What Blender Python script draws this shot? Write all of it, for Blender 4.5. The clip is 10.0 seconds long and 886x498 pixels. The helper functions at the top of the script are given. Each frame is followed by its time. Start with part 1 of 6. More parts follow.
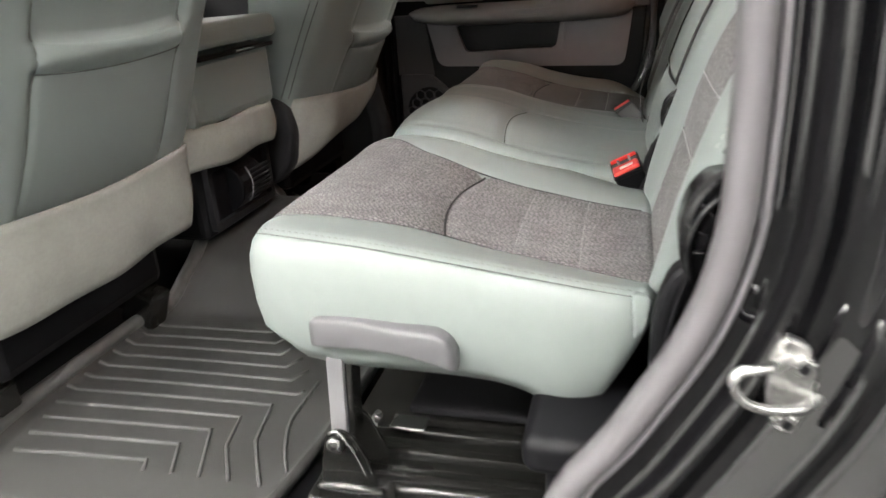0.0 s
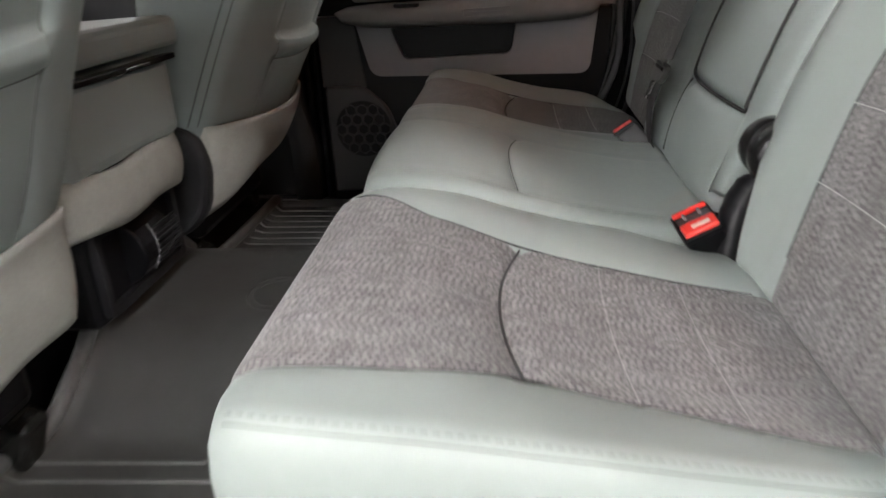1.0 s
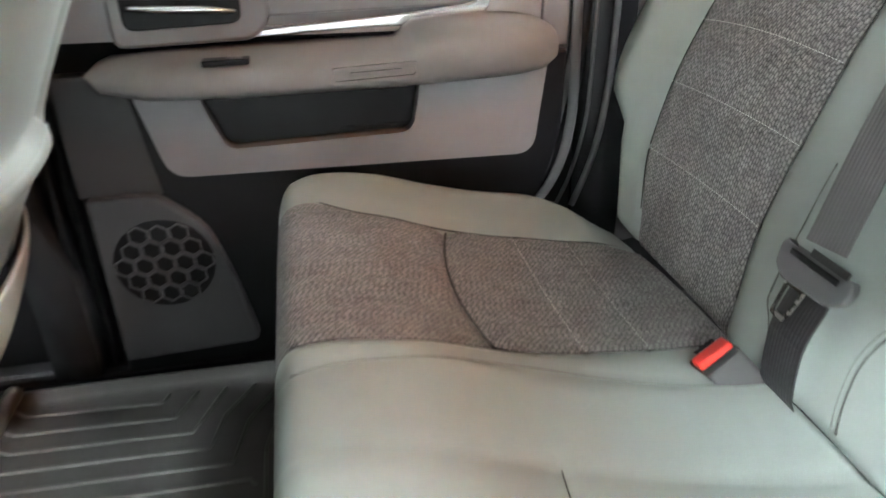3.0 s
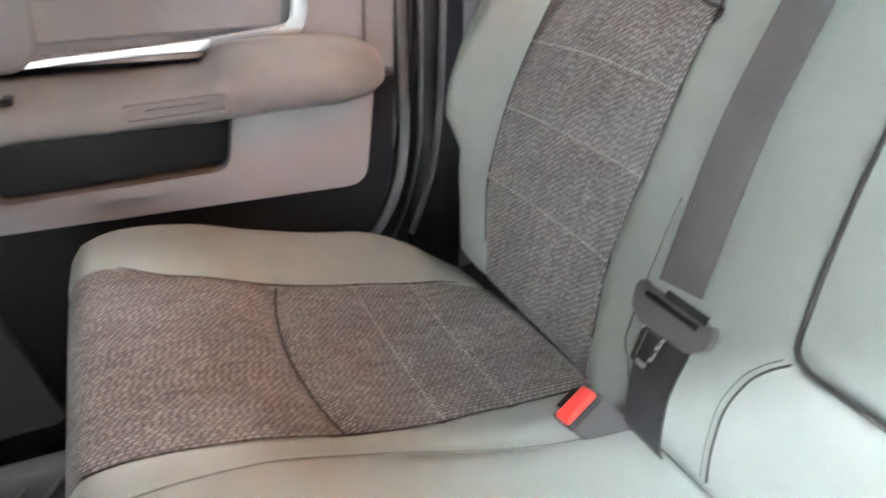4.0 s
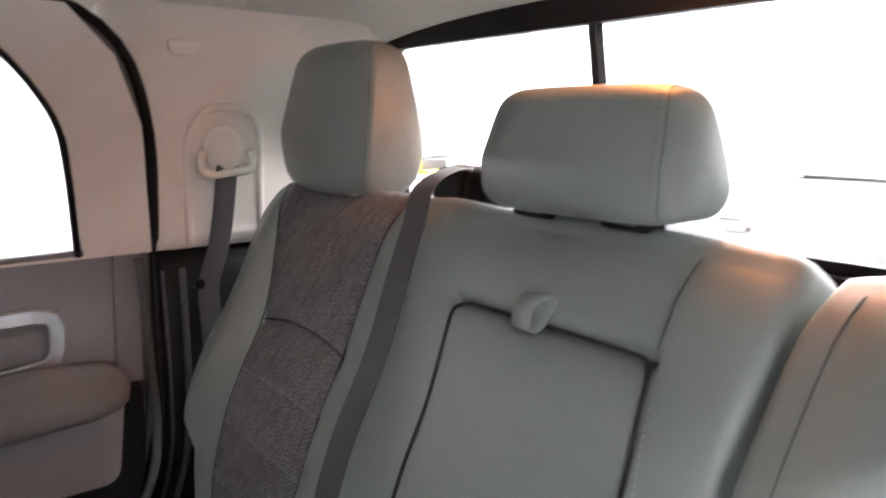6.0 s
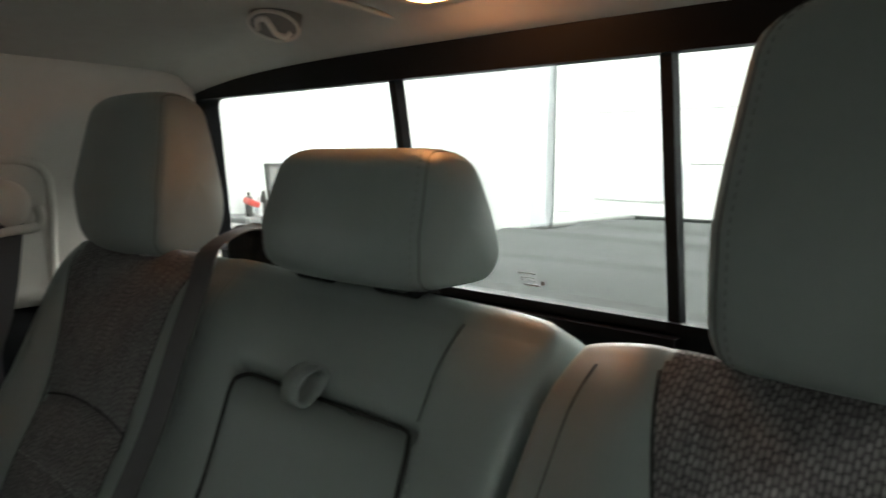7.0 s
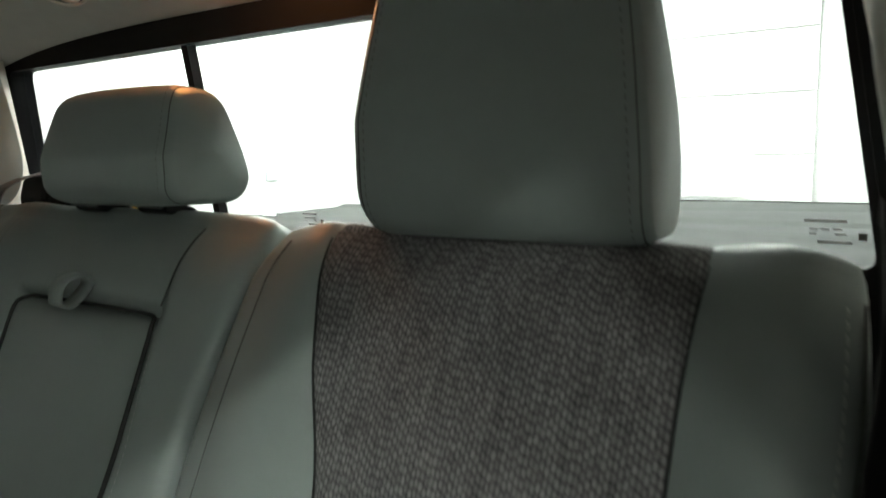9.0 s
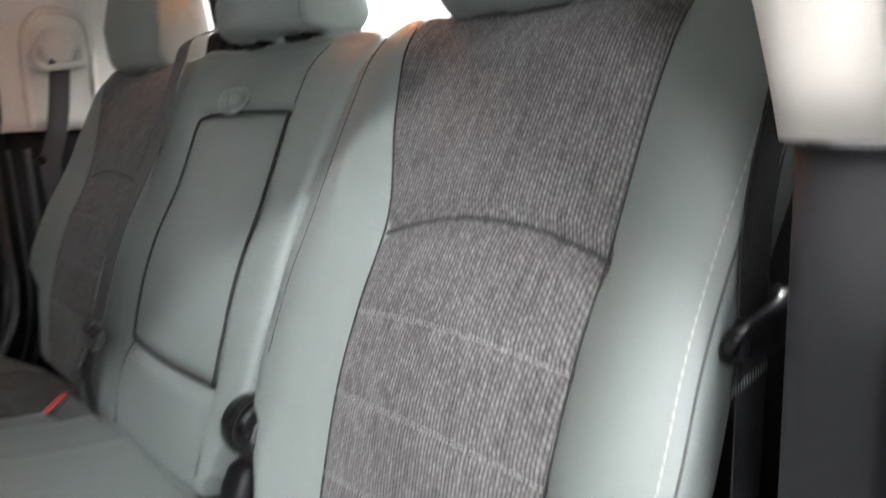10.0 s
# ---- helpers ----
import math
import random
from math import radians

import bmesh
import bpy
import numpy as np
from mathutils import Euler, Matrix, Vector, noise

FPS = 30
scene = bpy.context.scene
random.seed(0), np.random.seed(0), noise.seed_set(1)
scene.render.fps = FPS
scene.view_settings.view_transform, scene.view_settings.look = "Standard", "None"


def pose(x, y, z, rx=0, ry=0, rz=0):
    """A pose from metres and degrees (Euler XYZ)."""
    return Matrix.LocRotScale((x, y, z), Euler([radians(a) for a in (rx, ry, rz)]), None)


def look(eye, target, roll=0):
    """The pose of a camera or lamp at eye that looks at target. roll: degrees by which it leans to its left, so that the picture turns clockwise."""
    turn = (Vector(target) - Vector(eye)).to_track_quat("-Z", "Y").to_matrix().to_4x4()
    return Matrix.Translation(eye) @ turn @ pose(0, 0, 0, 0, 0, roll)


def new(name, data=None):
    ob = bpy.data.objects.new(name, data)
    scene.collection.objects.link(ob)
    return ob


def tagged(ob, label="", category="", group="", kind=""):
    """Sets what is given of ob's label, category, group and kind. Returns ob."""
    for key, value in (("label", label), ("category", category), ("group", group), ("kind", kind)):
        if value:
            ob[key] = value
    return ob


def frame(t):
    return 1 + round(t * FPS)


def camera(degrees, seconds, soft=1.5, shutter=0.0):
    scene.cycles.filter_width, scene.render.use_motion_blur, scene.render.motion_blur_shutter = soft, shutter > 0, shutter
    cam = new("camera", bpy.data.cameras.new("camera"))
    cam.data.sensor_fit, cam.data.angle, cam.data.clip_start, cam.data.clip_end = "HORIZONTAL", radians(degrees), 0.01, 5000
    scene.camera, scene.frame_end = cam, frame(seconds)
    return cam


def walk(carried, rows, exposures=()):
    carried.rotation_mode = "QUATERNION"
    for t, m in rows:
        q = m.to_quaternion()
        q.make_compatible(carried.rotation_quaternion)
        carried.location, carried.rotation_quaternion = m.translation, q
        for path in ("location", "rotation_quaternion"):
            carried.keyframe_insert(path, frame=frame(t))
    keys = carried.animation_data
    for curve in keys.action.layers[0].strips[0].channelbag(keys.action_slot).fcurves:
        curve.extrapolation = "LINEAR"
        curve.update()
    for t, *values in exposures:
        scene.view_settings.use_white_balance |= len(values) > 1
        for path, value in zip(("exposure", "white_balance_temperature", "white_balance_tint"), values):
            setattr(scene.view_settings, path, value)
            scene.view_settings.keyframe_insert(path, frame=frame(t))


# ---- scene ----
cam = camera(64.7, 10.0, 1.5, 0.5)
PATH = [
    (0, (0.469, -1.351, 0.741), (-0.034, 0.433, -0.01), -3.5),
    (0.5, (0.332, -1.222, 0.738), (-0.006, 0.595, -0.028), -3.5),
    (1, (0.241, -1.031, 0.737), (0.046, 0.802, -0.04), -2.9),
    (1.5, (0.208, -0.817, 0.736), (0.115, 1.018, -0.053), -2.8),
    (2, (0.174, -0.639, 0.76), (0.191, 1.185, -0.059), -2.6),
    (2.2, (0.142, -0.546, 0.786), (0.21, 1.259, -0.073), -2.4),
    (3.3, (0.087, -0.136, 0.838), (0.547, 1.566, -0.106), -0.3),
    (3.5, (0.098, -0.116, 0.827), (0.644, 1.56, -0.118), 0.1),
    (4, (0.124, -0.115, 0.843), (0.887, 1.486, -0.082), 0.8),
    (4.5, (0.131, -0.173, 0.918), (1.049, 1.39, 0.073), 1.1),
    (5, (0.133, -0.265, 0.978), (1.178, 1.317, 0.342), 1.4),
    (5.2, (0.141, -0.308, 0.997), (1.222, 1.276, 0.432), 1.4),
    (6.3, (0.203, -0.449, 1.087), (1.495, 1.046, 0.777), 0.2),
    (6.5, (0.22, -0.462, 1.093), (1.572, 0.984, 0.809), 0.3),
    (7, (0.28, -0.477, 1.096), (1.763, 0.841, 0.847), 0.4),
    (7.5, (0.328, -0.496, 1.097), (1.904, 0.714, 0.868), 0.4),
    (8, (0.324, -0.545, 1.1), (1.971, 0.57, 0.887), 0.4),
    (8.5, (0.304, -0.633, 1.071), (1.977, 0.44, 0.847), -0.2),
    (9, (0.26, -0.706, 1.013), (1.931, 0.366, 0.776), -0.6),
    (9.5, (0.22, -0.803, 0.94), (1.773, 0.434, 0.7), -0.8),
    (10, (0.21, -0.894, 0.857), (1.53, 0.556, 0.464), -1.9),
]
# seconds, stops, kelvin, tint
EXPOSURES = [
    (0.0, 0.76, 6700, 13), (1.0, 0.61, 6580, 15), (1.5, 0.95, 6580, 14), (2.2, 1.39, 6450, 12), (3.5, 3.05, 6120, 5), (4.0, 3.02, 6200, 13), (4.5, 2.92, 6200, 23), (5.2, 2.04, 6300, 25), (6.3, 0.64, 6450, 16),
    (7.0, -0.74, 6450, 3), (7.5, -1.75, 6400, 7), (8.0, -2.02, 6400, 7), (8.5, -1.57, 6500, 1), (9.0, -0.66, 6500, 0), (9.5, 0.06, 6500, 11), (10.0, 0.80, 6300, 14),
]
walk(cam, [(t, look(eye, target, roll)) for t, eye, target, roll in PATH], EXPOSURES)


# ---- light ----
world = bpy.data.worlds.new("garage_air")
scene.world = world
world.use_nodes = True
world.node_tree.nodes["Background"].inputs["Color"].default_value = (0.75, 0.8, 0.8, 1)
world.node_tree.nodes["Background"].inputs["Strength"].default_value = 0.02


# ---- small tools ----
def smooth(xs, ys):
    """A smooth curve through given knots, for arrays."""
    xs, ys = np.array(xs, float), np.array(ys, float)
    h = np.diff(xs)
    d = np.diff(ys) / h
    m = np.empty(len(xs))
    m[0], m[-1] = d[0], d[-1]
    for i in range(1, len(xs) - 1):
        m[i] = 0.0 if d[i - 1] * d[i] <= 0 else 2 * d[i - 1] * d[i] / (d[i - 1] + d[i])

    def f(x):
        x = np.clip(np.asarray(x, float), xs[0], xs[-1])
        k = np.clip(np.searchsorted(xs, x) - 1, 0, len(h) - 1)
        t = (x - xs[k]) / h[k]
        a, b = 2 * t**3 - 3 * t**2 + 1, t**3 - 2 * t**2 + t
        return a * ys[k] + b * h[k] * m[k] + (1 - a) * ys[k + 1] + (t**3 - t**2) * h[k] * m[k + 1]

    return f


def thing(name, place, label, category, group="", kind=""):
    """An Empty at the thing's base, to carry its parts."""
    ob = new(name)
    ob.empty_display_size = 0.02
    ob.location = place
    return tagged(ob, label, category, group, kind)


def root(ob):
    place = Vector((0, 0, 0))
    while ob:
        place += ob.location
        ob = ob.parent
    return place


def raw(name, verts, faces, material, parent=None, label="", uv=None, soft=True, origin=None):
    """A mesh from world-space points, alone or under a thing or part."""
    verts = np.asarray(verts, float)
    base = np.array(root(parent)) if parent else np.zeros(3)
    org = np.array(origin) if origin is not None else (base if parent else verts.mean(0))
    me = bpy.data.meshes.new(name)
    me.from_pydata([tuple(v) for v in verts - org], [], [tuple(int(i) for i in f) for f in faces])
    if uv is not None:
        layer = me.uv_layers.new(name="uv")
        loops = np.empty(len(me.loops), dtype=int)
        me.loops.foreach_get("vertex_index", loops)
        layer.data.foreach_set("uv", np.asarray(uv, float)[loops].ravel())
    if soft:
        me.polygons.foreach_set("use_smooth", [True] * len(me.polygons))
    me.materials.append(material)
    ob = new(name, me)
    if parent:
        ob.parent = parent
        ob.location = tuple(org - base)
    else:
        ob.location = tuple(org)
    if label:
        ob["label"] = label
    return ob


def part(name, bm, material, parent=None, label="", soft=False):
    """Links a bmesh in world space as one mesh object under a thing or part."""
    bm.normal_update()
    bm.verts.index_update()
    verts = [tuple(v.co) for v in bm.verts]
    faces = [[v.index for v in f.verts] for f in bm.faces]
    bm.free()
    return raw(name, verts, faces, material, parent, label, soft=soft)


def block(size, m=None, bevel=0.0, seg=2):
    """A box with rounded edges at the pose m."""
    bm = bmesh.new()
    bmesh.ops.create_cube(bm, size=1.0)
    for v in bm.verts:
        v.co = Vector([c * s for c, s in zip(v.co, size)])
    if bevel:
        bmesh.ops.bevel(bm, geom=list(bm.edges), offset=bevel, segments=seg, profile=0.5, affect="EDGES")
    if m is not None:
        bmesh.ops.transform(bm, matrix=m, verts=bm.verts)
    return bm


def drum(r, depth, m=None, bevel=0.0, n=24, r2=None):
    """A short cylinder or cone at the pose m, with rounded rims."""
    bm = bmesh.new()
    bmesh.ops.create_cone(bm, cap_ends=True, segments=n, radius1=r, radius2=r if r2 is None else r2, depth=depth)
    if bevel:
        rims = [e for e in bm.edges if any(len(f.verts) > 4 for f in e.link_faces)]
        bmesh.ops.bevel(bm, geom=rims, offset=bevel, segments=2, profile=0.5, affect="EDGES")
    if m is not None:
        bmesh.ops.transform(bm, matrix=m, verts=bm.verts)
    return bm


def joined(*some):
    """Several bmeshes as one."""
    out = bmesh.new()
    for bm in some:
        me = bpy.data.meshes.new("tmp")
        bm.to_mesh(me)
        bm.free()
        out.from_mesh(me)
        bpy.data.meshes.remove(me)
    return out


def sheet(fn, us, vs, thick=None):
    """A grid of points fn(u, v); thick: a shift to a second, closed layer."""
    nu, nv = len(us), len(vs)
    verts = [fn(u, v) for u in us for v in vs]
    faces = [(i * nv + j, (i + 1) * nv + j, (i + 1) * nv + j + 1, i * nv + j + 1) for i in range(nu - 1) for j in range(nv - 1)]
    if thick is not None:
        n = len(verts)
        verts += [tuple(Vector(v) + Vector(thick)) for v in verts]
        faces += [tuple(i + n for i in f[::-1]) for f in faces]
        edge = [(i, 0) for i in range(nu)] + [(nu - 1, j) for j in range(1, nv)] + [(i, nv - 1) for i in range(nu - 2, -1, -1)] + [(0, j) for j in range(nv - 2, 0, -1)]
        ids = [i * nv + j for i, j in edge]
        faces += [(a, a + n, b + n, b) for a, b in zip(ids, ids[1:] + ids[:1])]
    return verts, faces


def plate(outline, y0, y1, bevel=0.0, axis="y", seg=2):
    """A flat outline (pairs in the plane across the axis) given thickness from y0 to y1."""
    bm = bmesh.new()
    put = {"y": lambda a, b, c: (a, c, b), "x": lambda a, b, c: (c, a, b), "z": lambda a, b, c: (a, b, c)}[axis]
    lo = [bm.verts.new(put(a, b, y0)) for a, b in outline]
    hi = [bm.verts.new(put(a, b, y1)) for a, b in outline]
    n = len(lo)
    f1, f2 = bm.faces.new(lo), bm.faces.new(hi[::-1])
    for i in range(n):
        bm.faces.new((lo[i], hi[i], hi[(i + 1) % n], lo[(i + 1) % n]))
    bmesh.ops.recalc_face_normals(bm, faces=bm.faces)
    if bevel:
        bmesh.ops.bevel(bm, geom=list(set(f1.edges) | set(f2.edges)), offset=bevel, segments=seg, profile=0.5, affect="EDGES")
    bmesh.ops.triangulate(bm, faces=[f for f in bm.faces if len(f.verts) > 4])
    return bm


def rounded(points, r, seg=4):
    """An outline with its corners rounded; r one radius or one for each corner."""
    out, n = [], len(points)
    for i, p in enumerate(points):
        p, a, b = Vector(p), Vector(points[i - 1]), Vector(points[(i + 1) % n])
        rr = r[i] if isinstance(r, (list, tuple)) else r
        rr = min(rr, (a - p).length * 0.49, (b - p).length * 0.49)
        if rr <= 0:
            out.append(tuple(p))
            continue
        s, e = p + (a - p).normalized() * rr, p + (b - p).normalized() * rr
        for k in range(seg + 1):
            t = k / seg
            out.append(tuple(s * (1 - t) ** 2 + p * 2 * t * (1 - t) + e * t * t))
    return out


def ring_frame(outer, inner, y0, y1, axis="y"):
    """A flat ring between two outlines of as many points, with thickness."""
    put = {"y": lambda a, b, c: (a, c, b), "x": lambda a, b, c: (c, a, b), "z": lambda a, b, c: (a, b, c)}[axis]
    n = len(outer)
    verts = [put(a, b, c) for c in (y0, y1) for loop in (outer, inner) for a, b in loop]
    faces = []
    for i in range(n):
        j = (i + 1) % n
        faces += [(i, j, n + j, n + i), (2 * n + i, 3 * n + i, 3 * n + j, 2 * n + j), (i, 2 * n + i, 2 * n + j, j), (n + i, n + j, 3 * n + j, 3 * n + i)]
    return verts, faces


def sweep(points, section, up=(0, 0, 1), closed=False, caps=True, scale=None):
    """Sweeps a closed section (pairs) along a line of points."""
    pts = [Vector(p) for p in points]
    n, k = len(pts), len(section)
    verts, faces = [], []
    for i, p in enumerate(pts):
        a = pts[i - 1] if (i or closed) else p
        b = pts[(i + 1) % n] if (i < n - 1 or closed) else p
        d = (b - a).normalized()
        side = d.cross(Vector(up))
        side = side.normalized() if side.length > 1e-4 else Vector((1, 0, 0))
        top = side.cross(d)
        s = scale[i] if scale else 1.0
        verts += [p + side * u * s + top * v * s for u, v in section]
    for i in range(n if closed else n - 1):
        for j in range(k):
            a, b = i * k + j, i * k + (j + 1) % k
            c, e = ((i + 1) % n) * k + j, ((i + 1) % n) * k + (j + 1) % k
            faces.append((a, b, e, c))
    if caps and not closed:
        faces += [tuple(range(k))[::-1], tuple(range((n - 1) * k, n * k))]
    return [tuple(v) for v in verts], faces


def circle(r, n=10, flat=1.0):
    return [(r * math.cos(2 * math.pi * i / n), r * flat * math.sin(2 * math.pi * i / n)) for i in range(n)]


def strap(w, t):
    """The section of a belt, w wide and t thick."""
    return [(-w / 2, -t / 2), (w / 2, -t / 2), (w / 2, t / 2), (-w / 2, t / 2)]


def curve_line(knots, n):
    """n points on a smooth line through the knots."""
    k = np.array(knots, float)
    s = np.r_[0, np.cumsum(np.linalg.norm(np.diff(k, axis=0), axis=1))]
    t = np.linspace(0, s[-1], n)
    return np.stack([smooth(s, k[:, i])(t) for i in range(k.shape[1])], 1)


def pad(parent, names, cols, rows, ni, nj, place, height, drop, rings, seams_c=(), seams_r=(), corner=0.04, region=None, warp=8, even=False, wrap=True):
    """An upholstered block: a sewn grid between seam lines, rolled over its edge and closed behind.
    cols: lines y(v); rows: lines v(y); names: region -> (part name, material, label)."""
    fa, fb, sa, sb = [], [], [], []
    ease = (lambda t: t) if even else (lambda t: 0.18 * t + 0.82 * (1 - math.cos(math.pi * t)) / 2)
    for k, c in enumerate(ni):
        for i in range(c):
            sa.append(k), fa.append(ease(i / c))
    sa.append(len(ni) - 1), fa.append(1.0)
    for k, c in enumerate(nj):
        for i in range(c):
            sb.append(k), fb.append(ease(i / c))
    sb.append(len(nj) - 1), fb.append(1.0)
    na, nb = len(fa), len(fb)
    y, v = np.zeros((na, nb)), np.zeros((na, nb))
    vm = 0.5 * (float(rows[0](0.0 * 1)) + float(rows[-1](0.0)))
    ym = 0.5 * (float(cols[0](vm)) + float(cols[-1](vm)))
    vn = np.array([(1 - t) * float(rows[s](ym)) + t * float(rows[s + 1](ym)) for s, t in zip(sb, fb)])
    fa_, fb_ = np.array(fa)[:, None], np.array(fb)[None, :]

    def across(vv):
        lines = [np.asarray(c(vv), float) + 0 * vv for c in cols]
        return np.stack([(1 - fa[i]) * lines[sa[i]][i] + fa[i] * lines[sa[i] + 1][i] for i in range(na)])

    y = across(np.repeat(vn[None], na, 0))
    for _ in range(2):
        lines = [np.asarray(r(y), float) + 0 * y for r in rows]
        v = np.stack([(1 - fb[j]) * lines[sb[j]][:, j] + fb[j] * lines[sb[j] + 1][:, j] for j in range(nb)], 1)
        y = across(v)
    y0, v0 = y.copy(), v.copy()
    w = height(y, v)
    for k, depth, wide in seams_c:
        w = w - depth * np.exp(-(((y - cols[k](v)) / wide) ** 2))
    for k, depth, wide, s0, s1 in seams_r:
        inside = np.array([[s0 <= (sa[i] + fa[i]) <= s1] for i in range(na)], float)
        w = w - inside * depth * np.exp(-(((v - rows[k](y)) / wide) ** 2))
    lo, hi = cols[0](v), cols[-1](v)
    p = np.clip(2 * (y - lo) / (hi - lo) - 1, -1, 1)
    bot, top = rows[0](y), rows[-1](y)
    q = np.clip(2 * (v - bot) / (top - bot) - 1, -1, 1)
    yc, vc = (lo + hi) / 2, (bot + top) / 2
    y, v = yc + (y - yc) * (1 - corner * np.abs(q) ** warp), vc + (v - vc) * (1 - corner * np.abs(p) ** warp)
    loop = [(i, 0) for i in range(na)] + [(na - 1, j) for j in range(1, nb)] + [(i, nb - 1) for i in range(na - 2, -1, -1)] + [(0, j) for j in range(nb - 2, 0, -1)]
    ly, lv, lw = (np.array([arr[i, j] for i, j in loop]) for arr in (y, v, w))
    ty, tv = np.roll(ly, -1) - np.roll(ly, 1), np.roll(lv, -1) - np.roll(lv, 1)
    size = np.hypot(ty, tv) + 1e-9
    oy, ov = tv / size, -ty / size
    for _ in range(3):
        oy, ov = (np.roll(oy, 1) + oy + np.roll(oy, -1)) / 3, (np.roll(ov, 1) + ov + np.roll(ov, -1)) / 3
        size = np.hypot(oy, ov)
        oy, ov = oy / size, ov / size
    dd = drop(ly, lv)
    pts, uvs = [place(y.ravel(), v.ravel(), w.ravel())], [np.stack([y0.ravel(), v0.ravel()], 1)]
    index = lambda i, j: i * nb + j  # noqa: E731
    n = len(loop)
    for o, f in rings:
        pts.append(place(ly + oy * o, lv + ov * o, lw - f * dd))
        uvs.append(np.stack([ly + oy * (o + f * dd), lv + ov * (o + f * dd)], 1))
    last = na * nb + (len(rings) - 1) * n
    pts.append(pts[-1].mean(0)[None]), uvs.append(uvs[-1].mean(0)[None])
    pts, uvs = np.concatenate(pts), np.concatenate(uvs)
    faces = {}
    for i in range(na - 1):
        for j in range(nb - 1):
            key = region(sa[i], sb[j]) if region else "cover"
            faces.setdefault(key, []).append((index(i, j), index(i + 1, j), index(i + 1, j + 1), index(i, j + 1)))
    side = faces.setdefault("cover", [])
    prev = [index(i, j) for i, j in loop]
    ends = [region(sa[min(i, na - 2)], sb[min(j, nb - 2)]) if region and wrap and (j in (0, nb - 1)) and (m + 1 < n and loop[m + 1][1] == j) else "cover" for m, (i, j) in enumerate(loop)]
    ends = [region(sa[min(loop[m][0], loop[(m + 1) % n][0])], sb[min(loop[m][1], nb - 2)]) if e != "cover" else e for m, e in enumerate(ends)]
    for k in range(len(rings)):
        cur = [na * nb + k * n + m for m in range(n)]
        for m in range(n):
            (faces.setdefault(ends[m], []) if k < 5 else side).append((prev[m], cur[m], cur[(m + 1) % n], prev[(m + 1) % n]))
        prev = cur
    for m in range(n):
        side.append((last + m, len(pts) - 1, last + (m + 1) % n))
    made = {}
    for key, some in faces.items():
        used = sorted({i for f in some for i in f})
        at = {o: k for k, o in enumerate(used)}
        nm, mt, lb = names[key]
        made[key] = raw(nm, pts[used], [[at[i] for i in f] for f in some], mt, parent, lb, uv=uvs[used])
    return made


def stitches(name, line, normal, material, parent, label, length=0.0045, gap=0.0035, wide=0.0012, lift=0.0008):
    """Thread laid in short stitches along a line of points."""
    pts = np.array(line, float)
    s = np.r_[0, np.cumsum(np.linalg.norm(np.diff(pts, axis=0), axis=1))]
    at = lambda d: np.array([np.interp(d, s, pts[:, i]) for i in range(3)])  # noqa: E731
    nr = Vector(normal).normalized()
    verts, faces = [], []
    d = 0.0
    while d + length < s[-1]:
        a, b = Vector(at(d)), Vector(at(d + length))
        side = (b - a).cross(nr).normalized() * wide / 2
        k = len(verts)
        mid = (a + b) / 2 + nr * lift
        verts += [a - side, a + side, mid - side, mid + side, b - side, b + side]
        faces += [(k, k + 1, k + 3, k + 2), (k + 2, k + 3, k + 5, k + 4)]
        d += length + gap
    return raw(name, [tuple(v) for v in verts], faces, material, parent, label, soft=False)


def seam(parent, line, r=0.0012, material=None, name="seam"):
    """A thread drawn into a seam."""
    v, f = sweep([tuple(p) for p in line], circle(r, 6), up=(0.3, 0.2, 1))
    return raw(name, v, f, material or SEAM, parent)


# ---- materials ----
def principled(name, color, rough=0.5, metal=0.0, spec=0.5):
    m = bpy.data.materials.new(name)
    m.use_nodes = True
    b = m.node_tree.nodes["Principled BSDF"]
    b.inputs["Base Color"].default_value = (*color, 1)
    b.inputs["Roughness"].default_value = rough
    b.inputs["Metallic"].default_value = metal
    b.inputs["Specular IOR Level"].default_value = spec
    return m, m.node_tree, b


